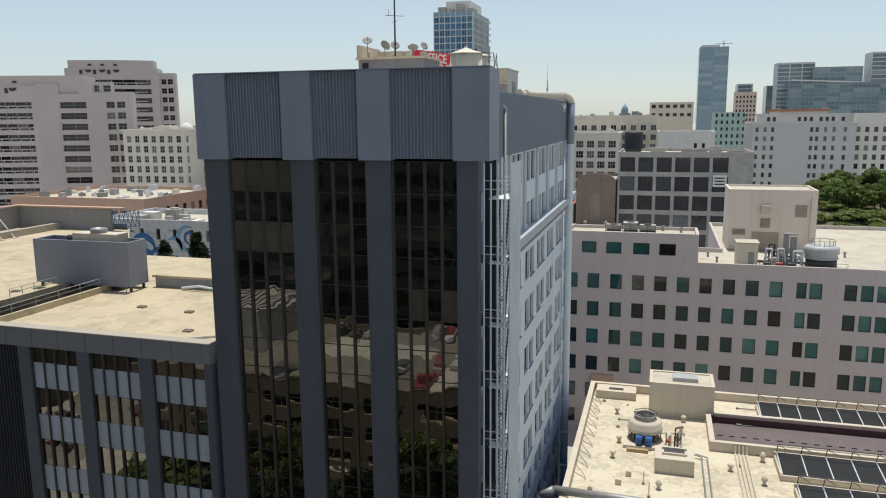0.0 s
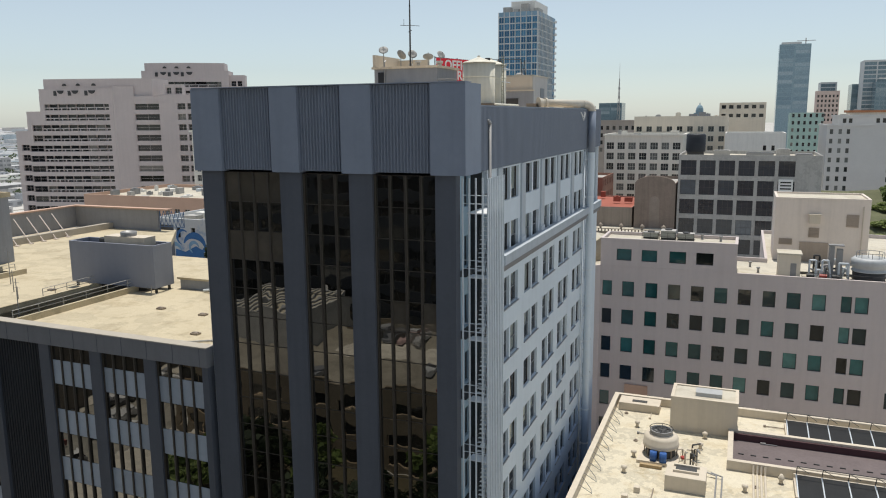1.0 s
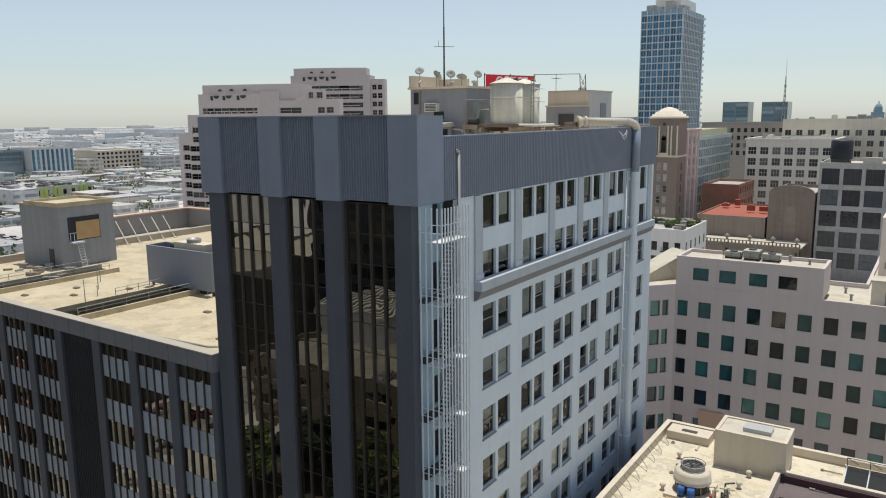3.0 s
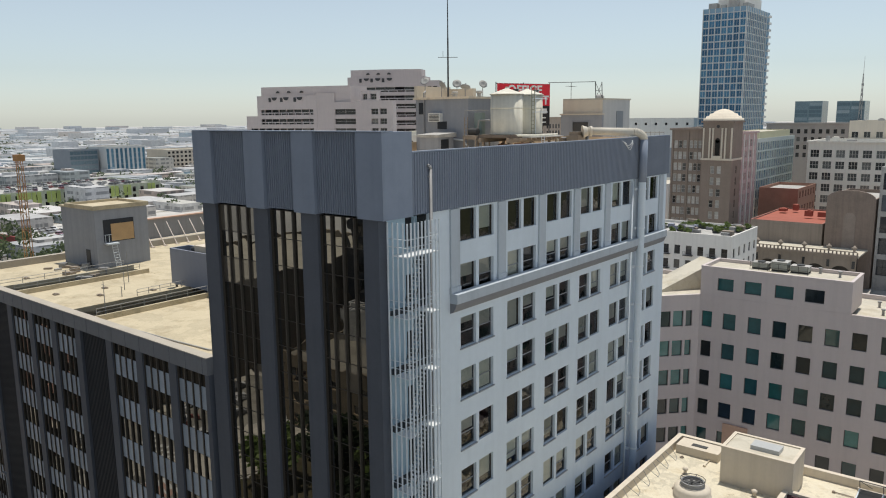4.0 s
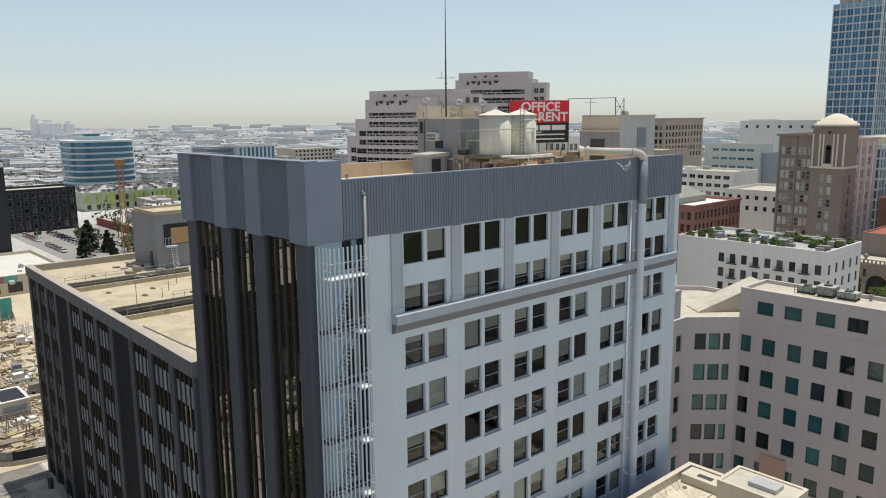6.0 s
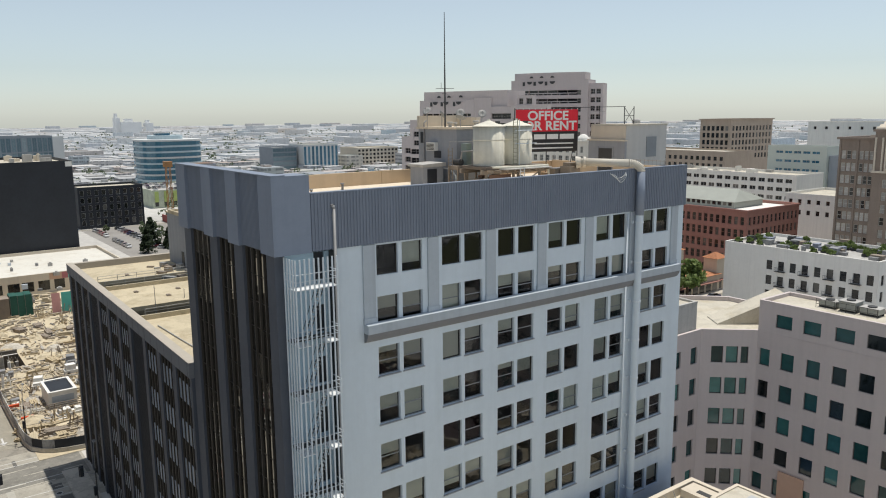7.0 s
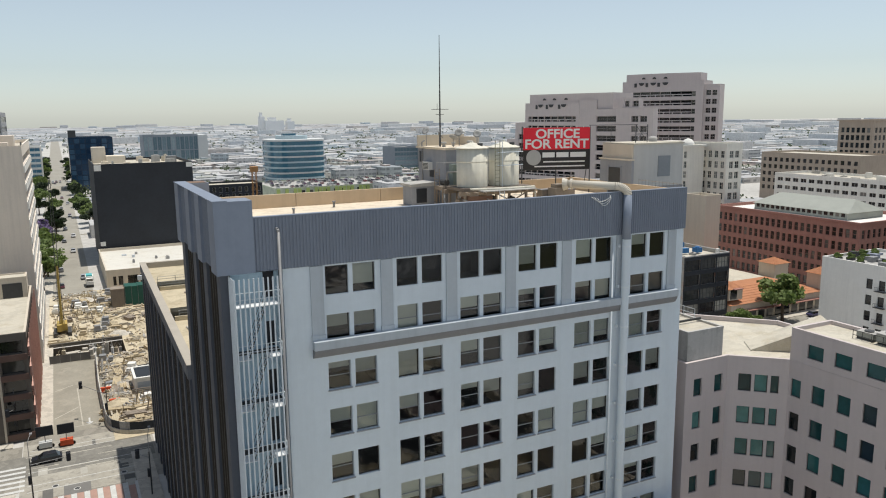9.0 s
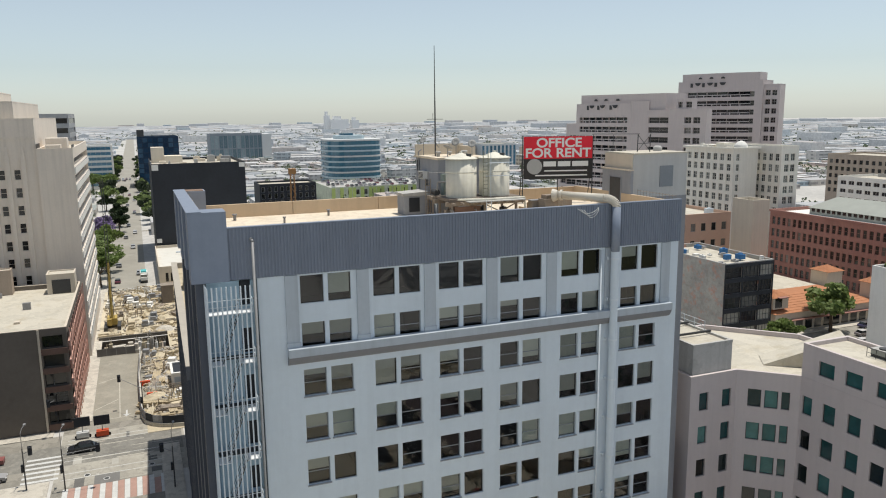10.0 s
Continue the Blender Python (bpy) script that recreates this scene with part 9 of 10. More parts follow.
def signal(x, y, arm):
    t = thing("traffic_signal", x, y, 0.1, "dark traffic signal pole with a mast arm", "traffic signal", "signals at the junction")
    part("pole", Geo().tube((x, y, 0.1), (x, y, 6.8), 0.11, 0.08, 8), DSTEEL, t)
    part("mast_arm", Geo().tube((x, y, 5.9), (x + arm[0], y + arm[1], 6.4), 0.07, 0.04, 7), STEEL, t)
    ex, ey = x + arm[0], y + arm[1]
    part("signal_head", Geo().box(ex - 0.22, ex + 0.22, ey - 0.22, ey + 0.22, 5.7, 6.9).box(ex - 0.35, ex - 0.22, ey - 0.3, ey + 0.3, 5.6, 7.0), BLACKP, t)
    part("signal_head", Geo().box(x - 0.2, x + 0.2, y - 0.4, y - 0.1, 3.0, 4.2), BLACKP, t)
    part("lamp_arm", Geo().path([(x, y, 6.8), (x, y, 9.2), (x - 0.6, y + 0.2, 9.8), (x - 1.4, y + 0.4, 9.9)], 0.05, 6), STEEL, t)
    part("lamp_head", Geo().box(x - 2.0, x - 1.3, y + 0.25, y + 0.6, 9.85, 10.0), STEEL, t)


signal(-72.5, 26, (0.5, 5))
signal(-67, 41.5, (-1, -1.5))
signal(-75, 20.5, (0.2, 1))
signal(-98, 23.2, (3, -1))
signal(-98, 37.5, (-6, -4))

# ---- building site in the street ----
DUST = surface("dusty_site_earth", (0.57, 0.49, 0.35), 0.95, 0.22, 0.15, 1.2, 0.3)
solo("site_ground", Geo().box(-218, -156, 38.0, 45.9, 0.01, 0.1).box(-143, -90.3, 38.0, 45.9, 0.01, 0.1).box(-156, -143, 44.0, 45.9, 0.01, 0.1).box(-218.3, -90.3, 45.9, 92, 0.01, 0.1), DUST, "dusty pale ground of the building site", "ground", kind="structure")
solo("site_deck", Geo().box(-212, -156, 27.6, 38.0, 0.03, 0.5), surface("pale_deck_concrete", (0.60, 0.53, 0.40), 0.95, 0.2, 0.15, 1.2, 0.2), "pale concrete works deck over the street", "deck", kind="structure")
for i in range(5):
    y = 29.0 + i * 3.3
    solo("pit_strut", Geo().box(PIT[0], PIT[1], y, y + 0.6, -2.2, -1.5), TSTEEL, "rusty steel strut across the pit", "strut", "struts across the pit")
solo("deck_beam", Geo().box(-156.1, -155.3, 27.7, 44.0, -0.6, 0.8), surface("dusty_steel_beam", (0.13, 0.115, 0.095), 0.8, 0.2, 0.6, 4, 0.1), "dark dusty steel beam along the edge of the works deck", "beam")
HOARD = surface("hoarding_panel", (0.30, 0.30, 0.30), 0.7, 0.5, 0.5, 2, 0.0)
hd = thing("site_hoarding", -95, 40, 0.1, "curved hoarding with dark printed panels round the site", "hoarding")
arc = [(-140, 37.3), (-130, 37.0), (-120, 36.8), (-110, 36.9), (-103, 37.0), (-98, 37.2), (-95, 37.8), (-93.2, 39.0), (-92.0, 40.6), (-91.3, 42.6), (-90.9, 45), (-90.8, 48)]
for i, (p, q) in enumerate(zip(arc, arc[1:])):
    f = Face(*p, *q)
    g = Geo()
    f.slab(g, 0, f.length, 0, 0.08, 0.3, 2.2)
    part("panel", g, BLACKP if i in (6, 8, 9, 10) else HOARD if i % 2 else PAINTW, hd)
    g = Geo()
    f.slab(g, 0, f.length, -0.2, 0.3, 0.05, 0.8)
    part("concrete_barrier", g, PAVE, hd)
srng = random.Random(17)
JM = [surface("pale_timber_pile", (0.50, 0.41, 0.27), 0.9, 0.2, 0.8, 4, 0.1), DUST, STEEL, TSTEEL, surface("dusty_tan_board", (0.53, 0.45, 0.32), 0.9, 0.25, 0.8, 4, 0.1), surface("yellow_plant_paint", (0.46, 0.33, 0.09), 0.6, 0.15, 1, 5, 0.0), DSTEEL, WHITEM]
for i in range(330):
    if i < 190:
        x, y = (srng.uniform(-140, -95), srng.uniform(38.6, 46)) if i < 80 else (srng.uniform(-214, -94), srng.uniform(42, 62))
        if x > -98 and y < 42 or -121 < x < -110 and 42 < y < 49:
            continue
    else:
        x, y = srng.uniform(-209, -158), srng.uniform(29.5, 44)
        if y < 36 and srng.random() < 0.5:
            continue
    if -157.5 < x < -140.5 and y < 46 or -198 < x < -187 and 43 < y < 54:
        continue
    zb = 0.5 if (-212 < x < -156 and 27.6 < y < 38) else 0.1
    k = srng.random()
    a_ = srng.gauss(0, 8) + (90 if srng.random() < 0.45 else 0)
    m = pose(x, y, zb, 0, 0, a_)
    g = Geo()
    if k < 0.42:      # boards lying in layers
        L = srng.uniform(2.5, 6.5)
        wide, rows_ = srng.randint(3, 6), srng.randint(1, 4)
        for r_ in range(rows_):
            for c_ in range(wide):
                g.obox(m @ pose(srng.uniform(-0.4, 0.4), (c_ - wide / 2) * 0.32, r_ * 0.22, 0, 0, srng.uniform(-3, 3)), L * srng.uniform(0.8, 1), 0.28, 0.19)
        solo("timber_pile", g, srng.choice([JM[0], JM[0], JM[4], JM[0], JM[1], JM[3]]), "pile of long dusty boards on the site", "timber pile", "timber piles on the site")
    elif k < 0.62:    # rectangular formwork frames lying flat
        L, W = srng.uniform(2.6, 5.5), srng.uniform(1.6, 3.0)
        for q in (-0.5, 0.5):
            g.obox(m @ pose(0, q * W, 0.1), L, 0.16, 0.35).obox(m @ pose(q * L, 0, 0.1), 0.16, W, 0.35)
        for q in range(1, 4):
            g.obox(m @ pose((q / 4 - 0.5) * L, 0, 0.12), 0.1, W, 0.22)
        solo("formwork_frame", g, srng.choice([JM[4], JM[0], JM[4], TSTEEL, JM[0]]), "rectangular timber formwork frame lying flat", "formwork", "formwork frames")
    elif k < 0.72:
        s = srng.uniform(0.8, 1.6)
        h = s * srng.choice([0.25, 0.35, 0.6])
        g.obox(m, s * 1.9, s, h).obox(m @ pose(0, 0, h), s * 1.7, s * 0.85, 0.08)
        solo("site_crate", g, srng.choice([JM[0], JM[1], JM[2], JM[4], JM[7], JM[7]]), "low crate or wrapped pallet standing on the site", "crate", "crates on the site")
    elif k < 0.8:
        r_ = srng.uniform(1.4, 3.0)
        g.lathe((x, y, zb), [(r_, 0), (r_ * 0.75, 0.3), (r_ * 0.5, srng.uniform(0.6, 0.9)), (0.2, 1.1)], 11)
        for v in range(len(g.v)):
            px_, py_, pz_ = g.v[v]
            g.v[v] = (px_ + srng.uniform(-0.25, 0.25), py_ + srng.uniform(-0.25, 0.25), pz_ * srng.uniform(0.8, 1.1) if pz_ > zb + 0.1 else pz_)
        solo("spoil_mound", g, srng.choice([DUST, JM[1], PAVE]), "small uneven mound of pale spoil", "mound", "spoil mounds")
    elif k < 0.93:
        for q in range(srng.randint(4, 8)):
            a, b = srng.uniform(-1.6, 1.6), srng.uniform(-1.6, 1.6)
            g.tube((x + a, y + b, zb), (x + a * 0.7, y + b * 0.7, zb + srng.uniform(1.2, 3.0)), 0.1, n=5)
        g.obox(m @ pose(0, 0, 1.1), 3.0, 0.15, 0.15).obox(m @ pose(0, 0.8, 0.5), 3.0, 0.15, 0.15)
        solo("prop_frame", g, srng.choice([JM[0], TSTEEL, JM[0], WHITEM]), "leaning frame of props and starter bars", "prop frame", "prop frames on the site")
    else:
        L = srng.uniform(3, 4.6)
        g.obox(m @ pose(0, 0, 0.35), L, 1.9, 0.7).obox(m @ pose(-L * 0.2, 0, 1.05), L * 0.45, 1.6, srng.uniform(0.7, 1.2)).obox(m @ pose(L * 0.35, 0, 1.05), 0.9, 1.4, 0.5)
        for q in (-0.33, 0.33):
            for w_ in (-0.85, 0.85):
                c0 = m @ Vector((q * L, w_ - 0.12, 0.36))
                c1 = m @ Vector((q * L, w_ + 0.12, 0.36))
                g.tube(c0, c1, 0.36, n=10, m=1)
        solo("site_machine", g, [srng.choice([JM[4], JM[2], JM[2], JM[7]]), TYRE], "compact wheeled machine parked on the site", "machine", "machines on the site")
# pale concrete columns rising out of the pit, and a concrete skip hung over its edge
for i in range(17):
    y = 36.2 + (i * 0.97) % 7.4 if i < 12 else 29.5 + (i - 12) * 1.3
    x, h = srng.uniform(-149.5, -143.8), srng.uniform(-0.4, 2.0)
    g = Geo().obox(pose(x, y, -9.0, 0, 0, srng.uniform(-20, 20)), srng.uniform(0.5, 0.9), srng.uniform(0.5, 0.9), 9.0 + h)
    for q in range(3):
        g.tube((x + srng.uniform(-0.2, 0.2), y + srng.uniform(-0.2, 0.2), h - 0.05), (x + srng.uniform(-0.4, 0.4), y + srng.uniform(-0.4, 0.4), h + srng.uniform(0.5, 1.4)), 0.05, n=5)
    solo("concrete_column", g, srng.choice([PAVE, JM[1], WHITEM]), "pale unfinished concrete column rising from the pit", "column", "columns in the pit")
for x, y, a_, L in ((-143.6, 33.6, 8, 5.5), (-142.4, 35.4, -12, 4.0)):
    m = pose(x, y, 0.05, 0, 0, 90 + a_)
    g = Geo().obox(m, L, 2.0, 0.9).obox(m @ pose(-L * 0.15, 0.1, 0.9), L * 0.55, 1.6, 0.7).obox(m @ pose(L * 0.3, -0.2, 0.9), L * 0.2, 1.2, 1.3)
    solo("concrete_skip", g, PAVE, "pale concrete-caked skip beside the pit", "skip", "skips beside the pit")
for k in range(9):
    x, y = -211.6 + 0.3 * (k % 2), 29.5 + k * 1.35
    g = Geo().box(x - 0.3, x + 0.3, y - 0.55, y + 0.55, 0.02, 0.35).box(x - 0.18, x + 0.18, y - 0.52, y + 0.52, 0.35, 1.1)
    solo("water_barrier", g, WHITEM, "white water-filled barrier across the street", "barrier", "water barriers")
trk = thing("service_truck", -227, 39.4, 0.02, "white service truck with a turquoise box parked by the works", "truck")
part("chassis", Geo().box(-230.6, -223.4, 38.3, 40.5, 0.5, 0.95), DSTEEL, trk)
part("box_body", Geo().box(-230.6, -225.9, 38.2, 40.6, 0.96, 3.2), WHITEM, trk)
part("load", Geo().box(-229.8, -226.4, 38.5, 40.3, 3.2, 3.7), surface("turquoise_tarpaulin", (0.10, 0.46, 0.47), 0.7, 0.15, 0.8, 4, 0.1), trk, "turquoise tarpaulin load")
part("cab", Geo().box(-225.8, -223.5, 38.3, 40.5, 0.96, 2.0).box(-225.8, -224.1, 38.4, 40.4, 2.0, 2.9), WHITEM, trk)
part("windscreen", Geo().box(-224.09, -224.0, 38.5, 40.3, 2.02, 2.75), DARKG, trk)
for x in (-229.4, -224.4):
    for y in (38.25, 40.2):
        part("wheel", Geo().tube((x, y, 0.47), (x, y + 0.3, 0.47), 0.45, n=14), TYRE, trk)
fen = thing("street_fence", -141, 31, 0.03, "grey mesh-covered fence closing the street at the pit", "fence")
for i in range(4):
    part("fence_panel", Geo().box(-141.04, -140.96, 27.9 + i * 2.1, 29.9 + i * 2.1, 0.2, 2.0), surface("grey_fence_mesh", (0.17, 0.165, 0.155), 0.9, 0.2, 0.6, 4, 0.1), fen)
    part("fence_post", Geo().tube((-141, 27.85 + i * 2.1, 0.03), (-141, 27.85 + i * 2.1, 2.2), 0.05, n=6), STEEL, fen)
# loose boards and offcuts strewn over the works
DEBRIS = island("site_offcuts", [(0.0, (0.50, 0.42, 0.30)), (0.2, (0.36, 0.28, 0.18)), (0.4, (0.58, 0.51, 0.40)), (0.55, (0.26, 0.22, 0.18)), (0.7, (0.52, 0.45, 0.34)), (0.85, (0.42, 0.40, 0.37)), (0.95, (0.10, 0.095, 0.09)), (1.0, (0.62, 0.58, 0.50))])
g = Geo()
for i in range(3400):
    if i % 2:
        x, y = srng.uniform(-142, -94), srng.gauss(43.5, 3.2)
    else:
        x, y = srng.uniform(-216, -94), srng.uniform(28.5, 62)
    if y < 38 and x > -157 or y < 37.4 or -157 < x < -141.6 and y < 44.8 or x > -98 and y < 41.5:
        if not (x < -158 and 28.5 < y < 38):
            continue
    zb = 0.5 if (-212 < x < -156 and 27.6 < y < 38) else 0.1
    a, L = srng.choice([0, 90, srng.uniform(0, 180)]), srng.uniform(0.3, 2.8)
    g.obox(pose(x, y, zb + srng.uniform(0, 0.35), 0, srng.uniform(-14, 14) if i % 5 == 0 else 0, a), L, srng.uniform(0.1, 0.5), srng.uniform(0.06, 0.35))
solo("site_debris", g, DEBRIS, "loose boards and offcuts strewn over the works", "debris", kind="stuff")
# site office
so = thing("site_cabin", -115.4, 45.5, 0.1, "white site cabin with a dark roof opening", "cabin")
part("body", Geo().box(-119.3, -111.5, 43.2, 47.9, 0.1, 3.3), WHITEM, so)
part("roof_rim", Geo().box(-119.4, -111.4, 43.1, 43.6, 3.301, 3.6).box(-119.4, -111.4, 47.5, 48.0, 3.301, 3.6).box(-119.4, -118.8, 43.6, 47.5, 3.301, 3.6).box(-112.0, -111.4, 43.6, 47.5, 3.301, 3.6), WHITEM, so)
# black sheet on the closed top, standing in for the unlit inside
part("roof_opening", Geo().box(-118.79, -112.01, 43.61, 47.49, 3.301, 3.36), BLACKP, so)
part("window", Geo().box(-111.5, -111.45, 43.7, 47.4, 1.2, 2.7), surface("pale_blue_film", (0.42, 0.47, 0.52), 0.4, 0.1, 0.5, 3, 0.0), so)
for k in range(4):
    part("guard_rail", Geo().box(-110.9, -110.75, 42.6, 48.4, 0.3 + k * 0.42, 0.42 + k * 0.42), JM[3], so)
gsb = thing("green_screen_box", -193.5, 50.3, 0.1, "dark green sheeted hoist box on the site", "hoist")
GSH = surface("dark_green_sheet", (0.018, 0.10, 0.075), 0.6, 0.25, 0.8, 4, 0.1)
for k in range(3):
    part("sheet", Geo().box(-195.9, -191.1, 47.7 + k * 1.78, 49.44 + k * 1.78, 0.1, 5.9 - 0.12 * (k % 2)), GSH, gsb)
for y in (47.64, 49.46, 51.24, 53.04):
    part("post", Geo().box(-191.08, -190.96, y, y + 0.06, 0.1, 6.1), STEEL, gsb)
gyb = thing("grey_site_box", -192, 45.6, 0.1, "grey-brown sheeted box beside the green hoist", "hoist")
part("body", Geo().box(-194.5, -190.5, 43.9, 47.4, 0.1, 5.4), surface("grey_brown_sheet", (0.21, 0.175, 0.14), 0.8, 0.2, 0.8, 4, 0.1), gyb)
part("cap", Geo().box(-194.6, -190.4, 43.8, 47.5, 5.4, 5.55), JM[3], gyb)
for x, y, h, lab in ((-165.5, 30.8, 40, "yellow crawler crane with a tall dark lattice boom"),):
    c = thing("crawler_crane", x, y, 0.5, lab, "crane")
    YEL = JM[5]
    for s in (-1.6, 1.6):
        part("track", Geo().box(x - 3, x + 3, y + s - 0.45, y + s + 0.45, 0.5, 1.6), DSTEEL, c)
    part("house", Geo().box(x - 3.0, x + 1.2, y - 1.2, y + 1.2, 1.7, 3.4), YEL, c)
    part("cab", Geo().box(x + 1.21, x + 2.4, y - 1.2, y - 0.1, 1.8, 3.5), YEL, c)
    g = Geo()
    tip = Vector((x - 3, y + 0.3, h))
    base = Vector((x + 0.6, y, 3.4))
    for dx, dy in ((-0.5, -0.5), (0.5, -0.5), (0.5, 0.5), (-0.5, 0.5)):
        g.tube(base + Vector((dx, dy, 0)), tip + Vector((dx * 0.4, dy * 0.4, 0)), 0.07, n=5)
    for i in range(22):
        a, b = base.lerp(tip, i / 22), base.lerp(tip, (i + 1) / 22)
        s = 0.5 if i % 2 else -0.5
        g.tube(a + Vector((s, s, 0)), b + Vector((-s, -s, 0)) * 0.9, 0.04, n=4)
    part("boom", g, DSTEEL, c, "dark lattice boom")
    part("lower_boom", Geo().tube(base, base.lerp(tip, 0.40), 0.36, 0.26, 6), YEL, c, "yellow lower boom")
# tall lattice hoist mast in the site
g = Geo()
mx, my, mh = -133.0, 74.0, 42.0
for dx, dy in ((-0.8, -0.8), (0.8, -0.8), (0.8, 0.8), (-0.8, 0.8)):
    g.tube((mx + dx, my + dy, 0.1), (mx + dx * 0.55, my + dy * 0.55, mh), 0.08, n=5)
for i in range(26):
    s = 0.75 if i % 2 else -0.75
    k0, k1 = 1 - 0.45 * i / 26, 1 - 0.45 * (i + 1) / 26
    za, zb = 0.1 + i * mh / 26, 0.1 + (i + 1) * mh / 26
    g.tube((mx + s * k0, my - 0.78 * k0, za), (mx - s * k1, my - 0.78 * k1, min(zb, mh)), 0.05, n=4).tube((mx + 0.78 * k0, my + s * k0, za), (mx + 0.78 * k1, my - s * k1, min(zb, mh)), 0.05, n=4)
g.box(mx - 0.8, mx + 0.8, my - 0.8, my + 0.8, mh, mh + 1.2)
solo("lattice_mast", g, surface("rusty_orange_steel", (0.45, 0.24, 0.10), 0.8, 0.15, 1, 5, 0.0), "rusty orange lattice mast standing in the building site", "mast")
solo("low_red_wall", Geo().box(-361, -298, 139, 139.6, 0, 3.6), surface("red_wall_paint", (0.34, 0.09, 0.085), 0.8, 0.1, 0.5, 3, 0.0), "low red-topped wall round the lot", "wall")

# ---- shops with clay tile roofs ----
def tiled(name, x0, x1, y0, y1, z0, z1, rise, label):
    t = thing(name, (x0 + x1) / 2, (y0 + y1) / 2, z0, label, "shop")
    part("wall", Geo().box(x0, x1, y0, y1, z0, z1), CREAM, t)
    e = 0.5
    zc = z1 + rise
    cx, cy = (x0 + x1) / 2, (y0 + y1) / 2
    lx = max(0, (x1 - x0) - (y1 - y0)) / 2
    ly = max(0, (y1 - y0) - (x1 - x0)) / 2
    A = [(x0 - e, y0 - e, z1), (x1 + e, y0 - e, z1), (x1 + e, y1 + e, z1), (x0 - e, y1 + e, z1)]
    B = [(cx - lx, cy - ly, zc), (cx + lx, cy - ly, zc), (cx + lx, cy + ly, zc), (cx - lx, cy + ly, zc)]
    g = Geo()
    for i in range(4):
        j = (i + 1) % 4
        q = [A[i], A[j], B[j], B[i]]
        n = 8
        for k in range(n):
            f0, f1 = k / n, (k + 1) / n
            a0, a1 = Vector(A[i]).lerp(Vector(B[i]), f0), Vector(A[j]).lerp(Vector(B[j]), f0)
            b0, b1 = Vector(A[i]).lerp(Vector(B[i]), f1), Vector(A[j]).lerp(Vector(B[j]), f1)
            g.face((a0 + UP * 0.06, a1 + UP * 0.06, b1, b0))
            g.face((a0, a1, a1 + UP * 0.06, a0 + UP * 0.06))
    part("tile_roof", g, TILE, t, "orange clay tile roof")
    f = Face(x1, y0, x1, y1)
    for i in range(int((y1 - y0) / 3.2)):
        g = Geo()
        f.slab(g, 0.6 + i * 3.2, 2.9 + i * 3.2, -0.06, 0.0, z0 + 0.3, z0 + 2.9)
        part("shop_window", g, DARKG, t)
    part("awning", Geo().box(x1, x1 + 1.2, y0 + 1, y1 - 1, z0 + 3.0, z0 + 3.2), BRICK, t)
    return t


tiled("tiled_shop", -112, -92, 186, 222, 0, 5.0, 2.0, "low cream shop with an orange clay tile roof")
tiled("tiled_turret", -98, -93, 186, 191, 6.0, 9.0, 1.6, "small turret with an orange clay tile cap")
tiled("tiled_turret", -97, -92.5, 221, 226, 0, 9.5, 1.6, "small turret with an orange clay tile cap")
tiled("tiled_turret", -118, -112, 226, 232, 0, 8.5, 1.6, "small turret with an orange clay tile cap")
solo("shop_roof_deck", Geo().box(-135, -113, 184.5, 225, 0, 4.4), ROOF_W, "pale flat roof behind the tiled shops", "roof")

# planted terrace on the white building
for i in range(84):
    x, y = srng.uniform(-72, -37.5), srng.uniform(196.5, 214.5)
    k = srng.random()
    if k < 0.42:
        p = thing("planter", x, y, 19.6, "grey roof planter with a green shrub", "planter", "planters on the terrace")
        part("box", Geo().box(x - 0.9, x + 0.9, y - 0.5, y + 0.5, 19.6, 20.2), DSTEEL, p)
        o = new("shrub", TM["green", i % 4][1])
        o.parent = p
        o.matrix_basis = Matrix.Translation((0, 0, -0.6)) @ Matrix.Diagonal((2.4, 2.4, 2.2, 1))
    else:
        w, d, h = srng.uniform(0.8, 2.8), srng.uniform(0.8, 2.2), srng.uniform(0.4, 1.5)
        solo("terrace_unit", Geo().box(x - w / 2, x + w / 2, y - d / 2, y + d / 2, 19.6, 19.6 + h).box(x - w / 2 - 0.05, x + w / 2 + 0.05, y - d / 2 - 0.05, y + d / 2 + 0.05, 19.6 + h, 19.68 + h), srng.choice([GREYW, DSTEEL, STEEL, STEEL, TSTEEL, MAUVE]), "grey terrace unit or shed", "terrace unit", "units on the terrace")
gb = [o for o in scene.objects if o.name == "garden_roof_building"][0]
for i in range(4):
    for z in (4.0, 7.7, 11.4, 15.1):
        x = -73.5 + 11.5 + (1 + 2 * i) * 2.95 + 0.75
        g = Geo().box(x - 1.2, x + 1.2, 194.1, 195, z - 0.6, z - 0.45)
        for q in range(7):
            g.tube((x - 1.15 + q * 0.38, 194.15, z - 0.45), (x - 1.15 + q * 0.38, 194.15, z + 0.45), 0.03, n=4)
        g.tube((x - 1.2, 194.15, z + 0.45), (x + 1.2, 194.15, z + 0.45), 0.03, n=4)
        part("balcony", g, DSTEEL, gb)

# roof plant on other buildings
def litter(x0, x1, y0, y1, z, n, seed, mats, label, big=3.0):
    r = random.Random(seed)
    for i in range(n):
        x, y = r.uniform(x0, x1), r.uniform(y0, y1)
        w, d, h = r.uniform(0.6, big), r.uniform(0.6, big), r.uniform(0.4, big * 0.7)
        g = Geo().box(x - w / 2, x + w / 2, y - d / 2, y + d / 2, z, z + h)
        if r.random() < 0.5:
            g.tube((x, y, z + h), (x, y, z + h + 0.25), min(w, d) * 0.35, n=10)
        solo("rooftop_unit", g, r.choice(mats), label, "rooftop unit", "units on a roof")


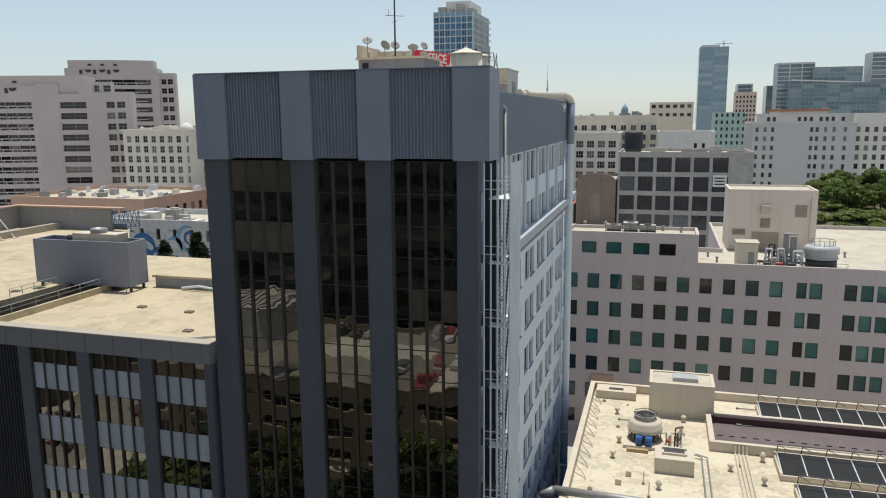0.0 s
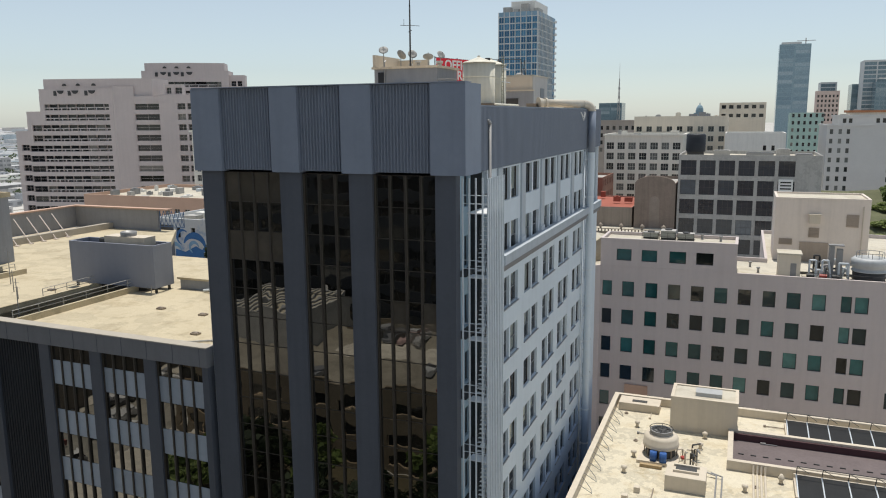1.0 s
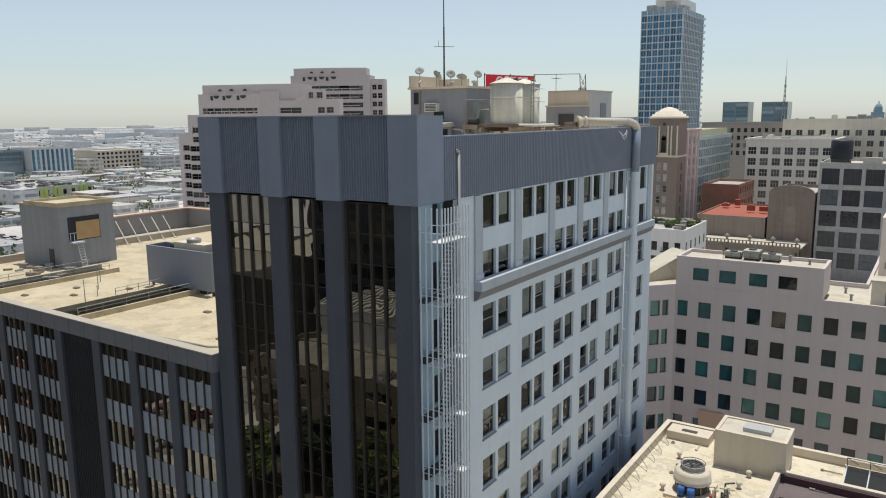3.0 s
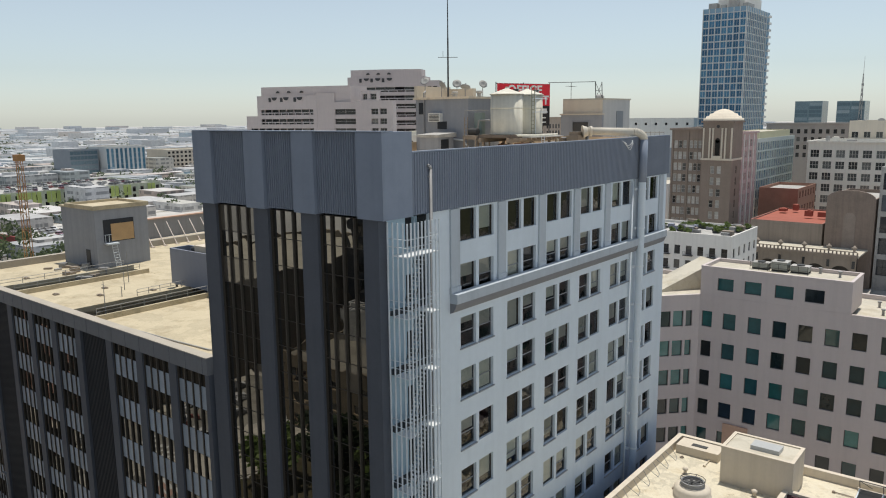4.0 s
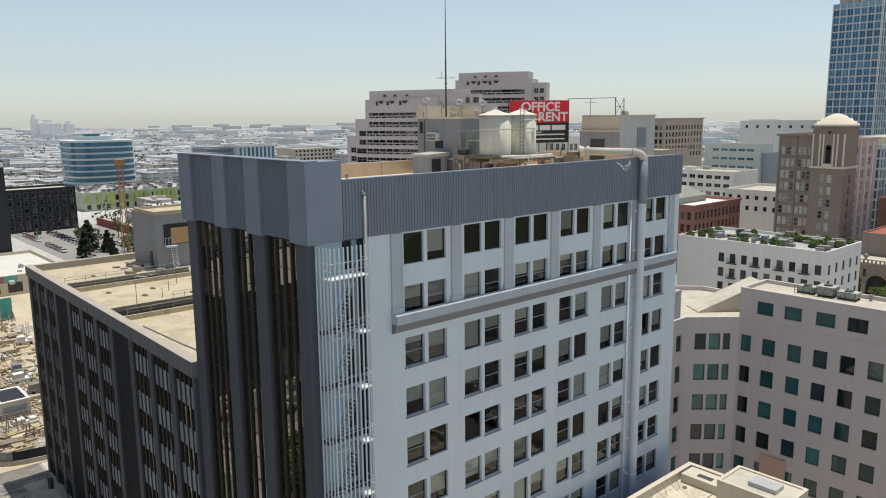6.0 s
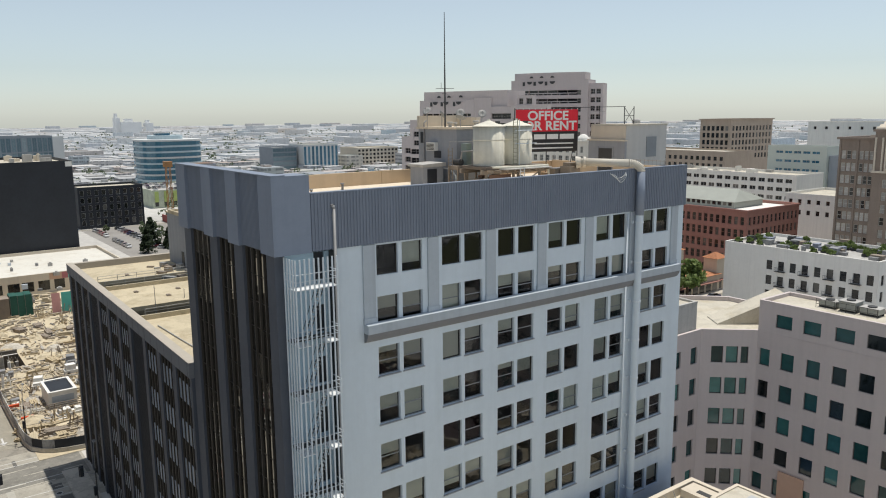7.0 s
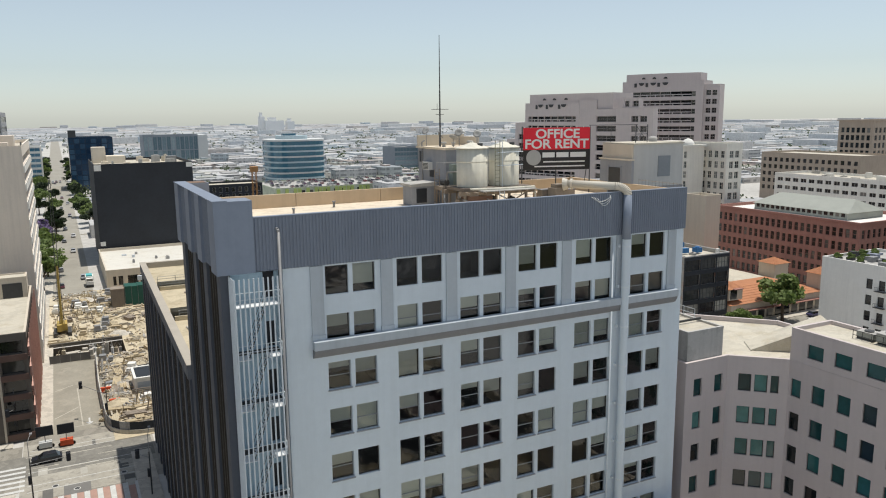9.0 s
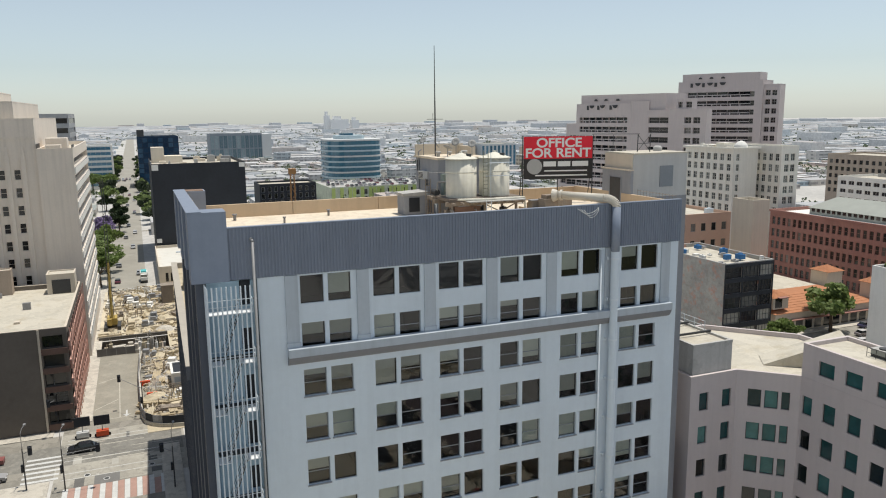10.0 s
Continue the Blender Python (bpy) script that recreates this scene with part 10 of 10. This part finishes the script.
litter(-173, -135, 173, 205, 24.3, 34, 1, [WHITEM, STEEL, STEEL_W, CONC], "pale rooftop unit on the salmon building", 2.6)
litter(-117, -92, 168, 182, 19.1, 16, 2, [STEEL_W, STEEL, WHITEM, surface("blue_tarp", (0.04, 0.16, 0.36), 0.7, 0.2, 1, 5, 0.0)], "small rooftop unit on the walk-up building", 2)
litter(-308, -268, 48, 78, 36.7, 16, 3, [BEIGE, STEEL, BEIGE, CONC], "buff plant unit on the black block", 4)
litter(-93, -76, 116, 126, 27.6, 14, 4, [WHITEM, STEEL, CONC], "rooftop unit on the mural building", 3)
litter(-186, -166, 237.5, 245.5, 41.7, 8, 5, [WHITEM, IVORY], "rooftop unit on the ivory block", 4)
litter(-136, -100, -15, 24, 18.3, 8, 6, [STEEL, CREAM], "unit on the parking roof", 2)
litter(-255, -192, 49, 82, 5.1, 16, 7, [STEEL, STEEL_W, CONC], "small unit on the low white roof", 2)
litter(-40, -4, 354, 378, 45.3, 10, 8, [BEIGE, CONC, STEEL], "rooftop unit on the cream block", 4)
litter(-48, -20, 322, 348, 38.3, 8, 9, [IVORY, CONC], "rooftop unit on the commercial block", 4)
litter(42, 70, 353, 361, 45.3, 8, 10, [IVORY, CONC, BROWN], "rooftop unit on the pale block", 5)
litter(-198, -150, 332, 350, 25.5, 8, 12, [WHITEM, CONC], "unit on the white parking block", 4)
litter(-76, -66, 259, 278, 44.5, 7, 13, [BROWN, CONC], "unit on the brown tower", 2)
litter(-46, -28, 256, 280, 18.0, 5, 14, [REDROOF, DSTEEL], "duct on the red roof", 3)
for x0, x1, z0, z1 in ((45.2, 47.6, 35.2, 37.4), (78.0, 80.2, 35.6, 37.4), (45.2, 47.0, 7.0, 8.6)):
    solo("white_wall_panel", Geo().box(-264.99, -264.85, x0, x1, z0, z1), WHITEM, "blank white panel on the black wall", "wall panel", "white panels")
g = Geo()
g.box(-300, -292, 46, 51, 36.7, 43.0).box(-297, -288, 51, 58, 36.7, 39.5)
solo("plant_room", g, BEIGE, "buff plant room on the black block", "plant room")

# ---- across the street, seen only in the glass ----
building("opposite_tower", "tall dark office block across the street", rect(-94, -10, -80, -36), 90, BLACKP, CONC, {2: (spread(82, 7, 10.6, 0.8), storeys(74, 17, 4.2, 2.4), DSTEEL, DARKG, 6, 1, ())})
DARKDECK = surface("dusty_deck_concrete", (0.27, 0.245, 0.20), 0.9, 0.4, 0.12, 1, 0.1, stain=(0.12, 0.105, 0.085))
odk = building("opposite_deck", "low brown parking deck across the street", rect(-74, 30, -30, 0), 12.0, surface("brown_deck_wall", (0.20, 0.165, 0.12), 0.9, 0.3, 0.3, 2, 0.1), DARKDECK, {2: (spread(104, 14, 5.6, 0.9), [(1.0, 2.8), (4.5, 6.2), (8.2, 9.9)], TAN, DARKG, 2, 1, ())})
ohl = block(odk, "ribbed_hall", -73, -58, -29, -14, 11.1, 16.5, CONC, ROOF_W, "pale hall with a ribbed roof")
for i in range(10):
    part("roof_rib", Geo().box(-72.5 + i * 1.45, -72.2 + i * 1.45, -28.6, -14.4, 16.5, 16.8), GREYW, ohl)
solo("pale_paving", Geo().box(-52, -31, -22, -14, 11.105, 11.13), PAVE, "pale paved strip on the parking deck", "paving")
solo("pale_paving", Geo().box(-30, -22, -12, -2, 11.105, 11.13), ROOF_W, "pale paved strip on the parking deck", "paving")
strip("planting", -62, 30, 0.4, 21, 0.05, surface("dark_garden_earth", (0.085, 0.07, 0.04), 0.95, 0.4, 0.3, 2, 0.2, stain=(0.05, 0.065, 0.025)), "dark planted strip along the parking deck")
strip("pavement", -76.5, -62.4, 0.4, 23.5, 0.16, PAVE, "pale pavement beside the cross street")
g = Geo()
for j, y in enumerate((-3.4, -9.6, -12.6, -24.5, -27.6)):
    for i in range(33):
        x = -54 + i * 2.55
        if crng.random() < (0.75 if -30 < x < 6 and j < 3 else 0.25):
            m = pose(x + crng.uniform(-0.15, 0.15), y, 11.12, 0, 0, 90)
            g.obox(m @ pose(0, 0, 0.25), 4.4, 1.75, 0.65).obox(m @ pose(-0.2, 0, 0.9), 2.3, 1.55, 0.5)
for i in range(14):
    m = pose(-92 + (i % 3) * 5.2, -46 + i * 4.6, 0.03, 0, 0, 90)
    g.obox(m @ pose(0, 0, 0.25), 4.4, 1.75, 0.65).obox(m @ pose(-0.2, 0, 0.9), 2.3, 1.55, 0.5)
solo("parked_cars", g, CARS, "rows of cars parked on the opposite deck", "parked cars", kind="stuff")
for i in range(22):
    tree(-58 + i * 4.0 + trng.uniform(-1.2, 1.2), trng.uniform(4, 17), 0.05, trng.uniform(6, 10), "dark" if i % 4 else "green", 1.2, "dark leafy tree along the parking deck", "trees by the deck")

# distant lattice aerial and small dome
g = Geo()
for dx, dy in ((-1.5, -1.5), (1.5, -1.5), (0, 1.5)):
    g.tube((-131.5 + dx, 900 + dy, 40), (-131.5 + dx * 0.2, 900 + dy * 0.2, 88), 0.35, 0.2, 5)
for i in range(9):
    s_ = 1 if i % 2 else -1
    g.tube((-131.5 + s_ * 1.4 * (1 - i / 10), 898.6, 40 + i * 5), (-131.5 - s_ * 1.4 * (1 - i / 10), 898.6, 45 + i * 5), 0.25, n=4)
g.tube((-131.5, 900, 88), (-131.5, 900, 106), 0.25, 0.1, 5).box(-132.5, -130.5, 899, 901, 66, 68.5).box(-132.5, -130.5, 899, 901, 76, 78.5)
g.box(-140, -123, 895, 905, 0, 40)
solo("radio_tower", g, CONC, "distant thin lattice radio tower", "radio tower")
# whole hall in the pale blue glass tone, haze put into its colour
g = Geo().box(-49, -37, 895, 907, 0, 49).box(-47, -39, 897, 905, 49, 52).lathe((-43, 901, 52), [(4, 0), (3.8, 2), (2.4, 4.5), (0.6, 6), (0.4, 8)], 16)
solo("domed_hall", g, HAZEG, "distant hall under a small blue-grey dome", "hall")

# painted panels on the low white shop front
for y0, y1, c, lab in ((57.2, 59.3, "faded_pink_paint", "faded pink painted wall panel"), (59.6, 62.4, "teal_wall_paint", "teal painted wall panel")):
    solo("painted_panel", Geo().box(-187.99, -187.9, y0, y1, 0.1, 5.9), surface(c, (0.62, 0.34, 0.33) if "pink" in c else (0.10, 0.42, 0.38), 0.85, 0.1, 0.5, 3, 0.0), lab, "wall panel")
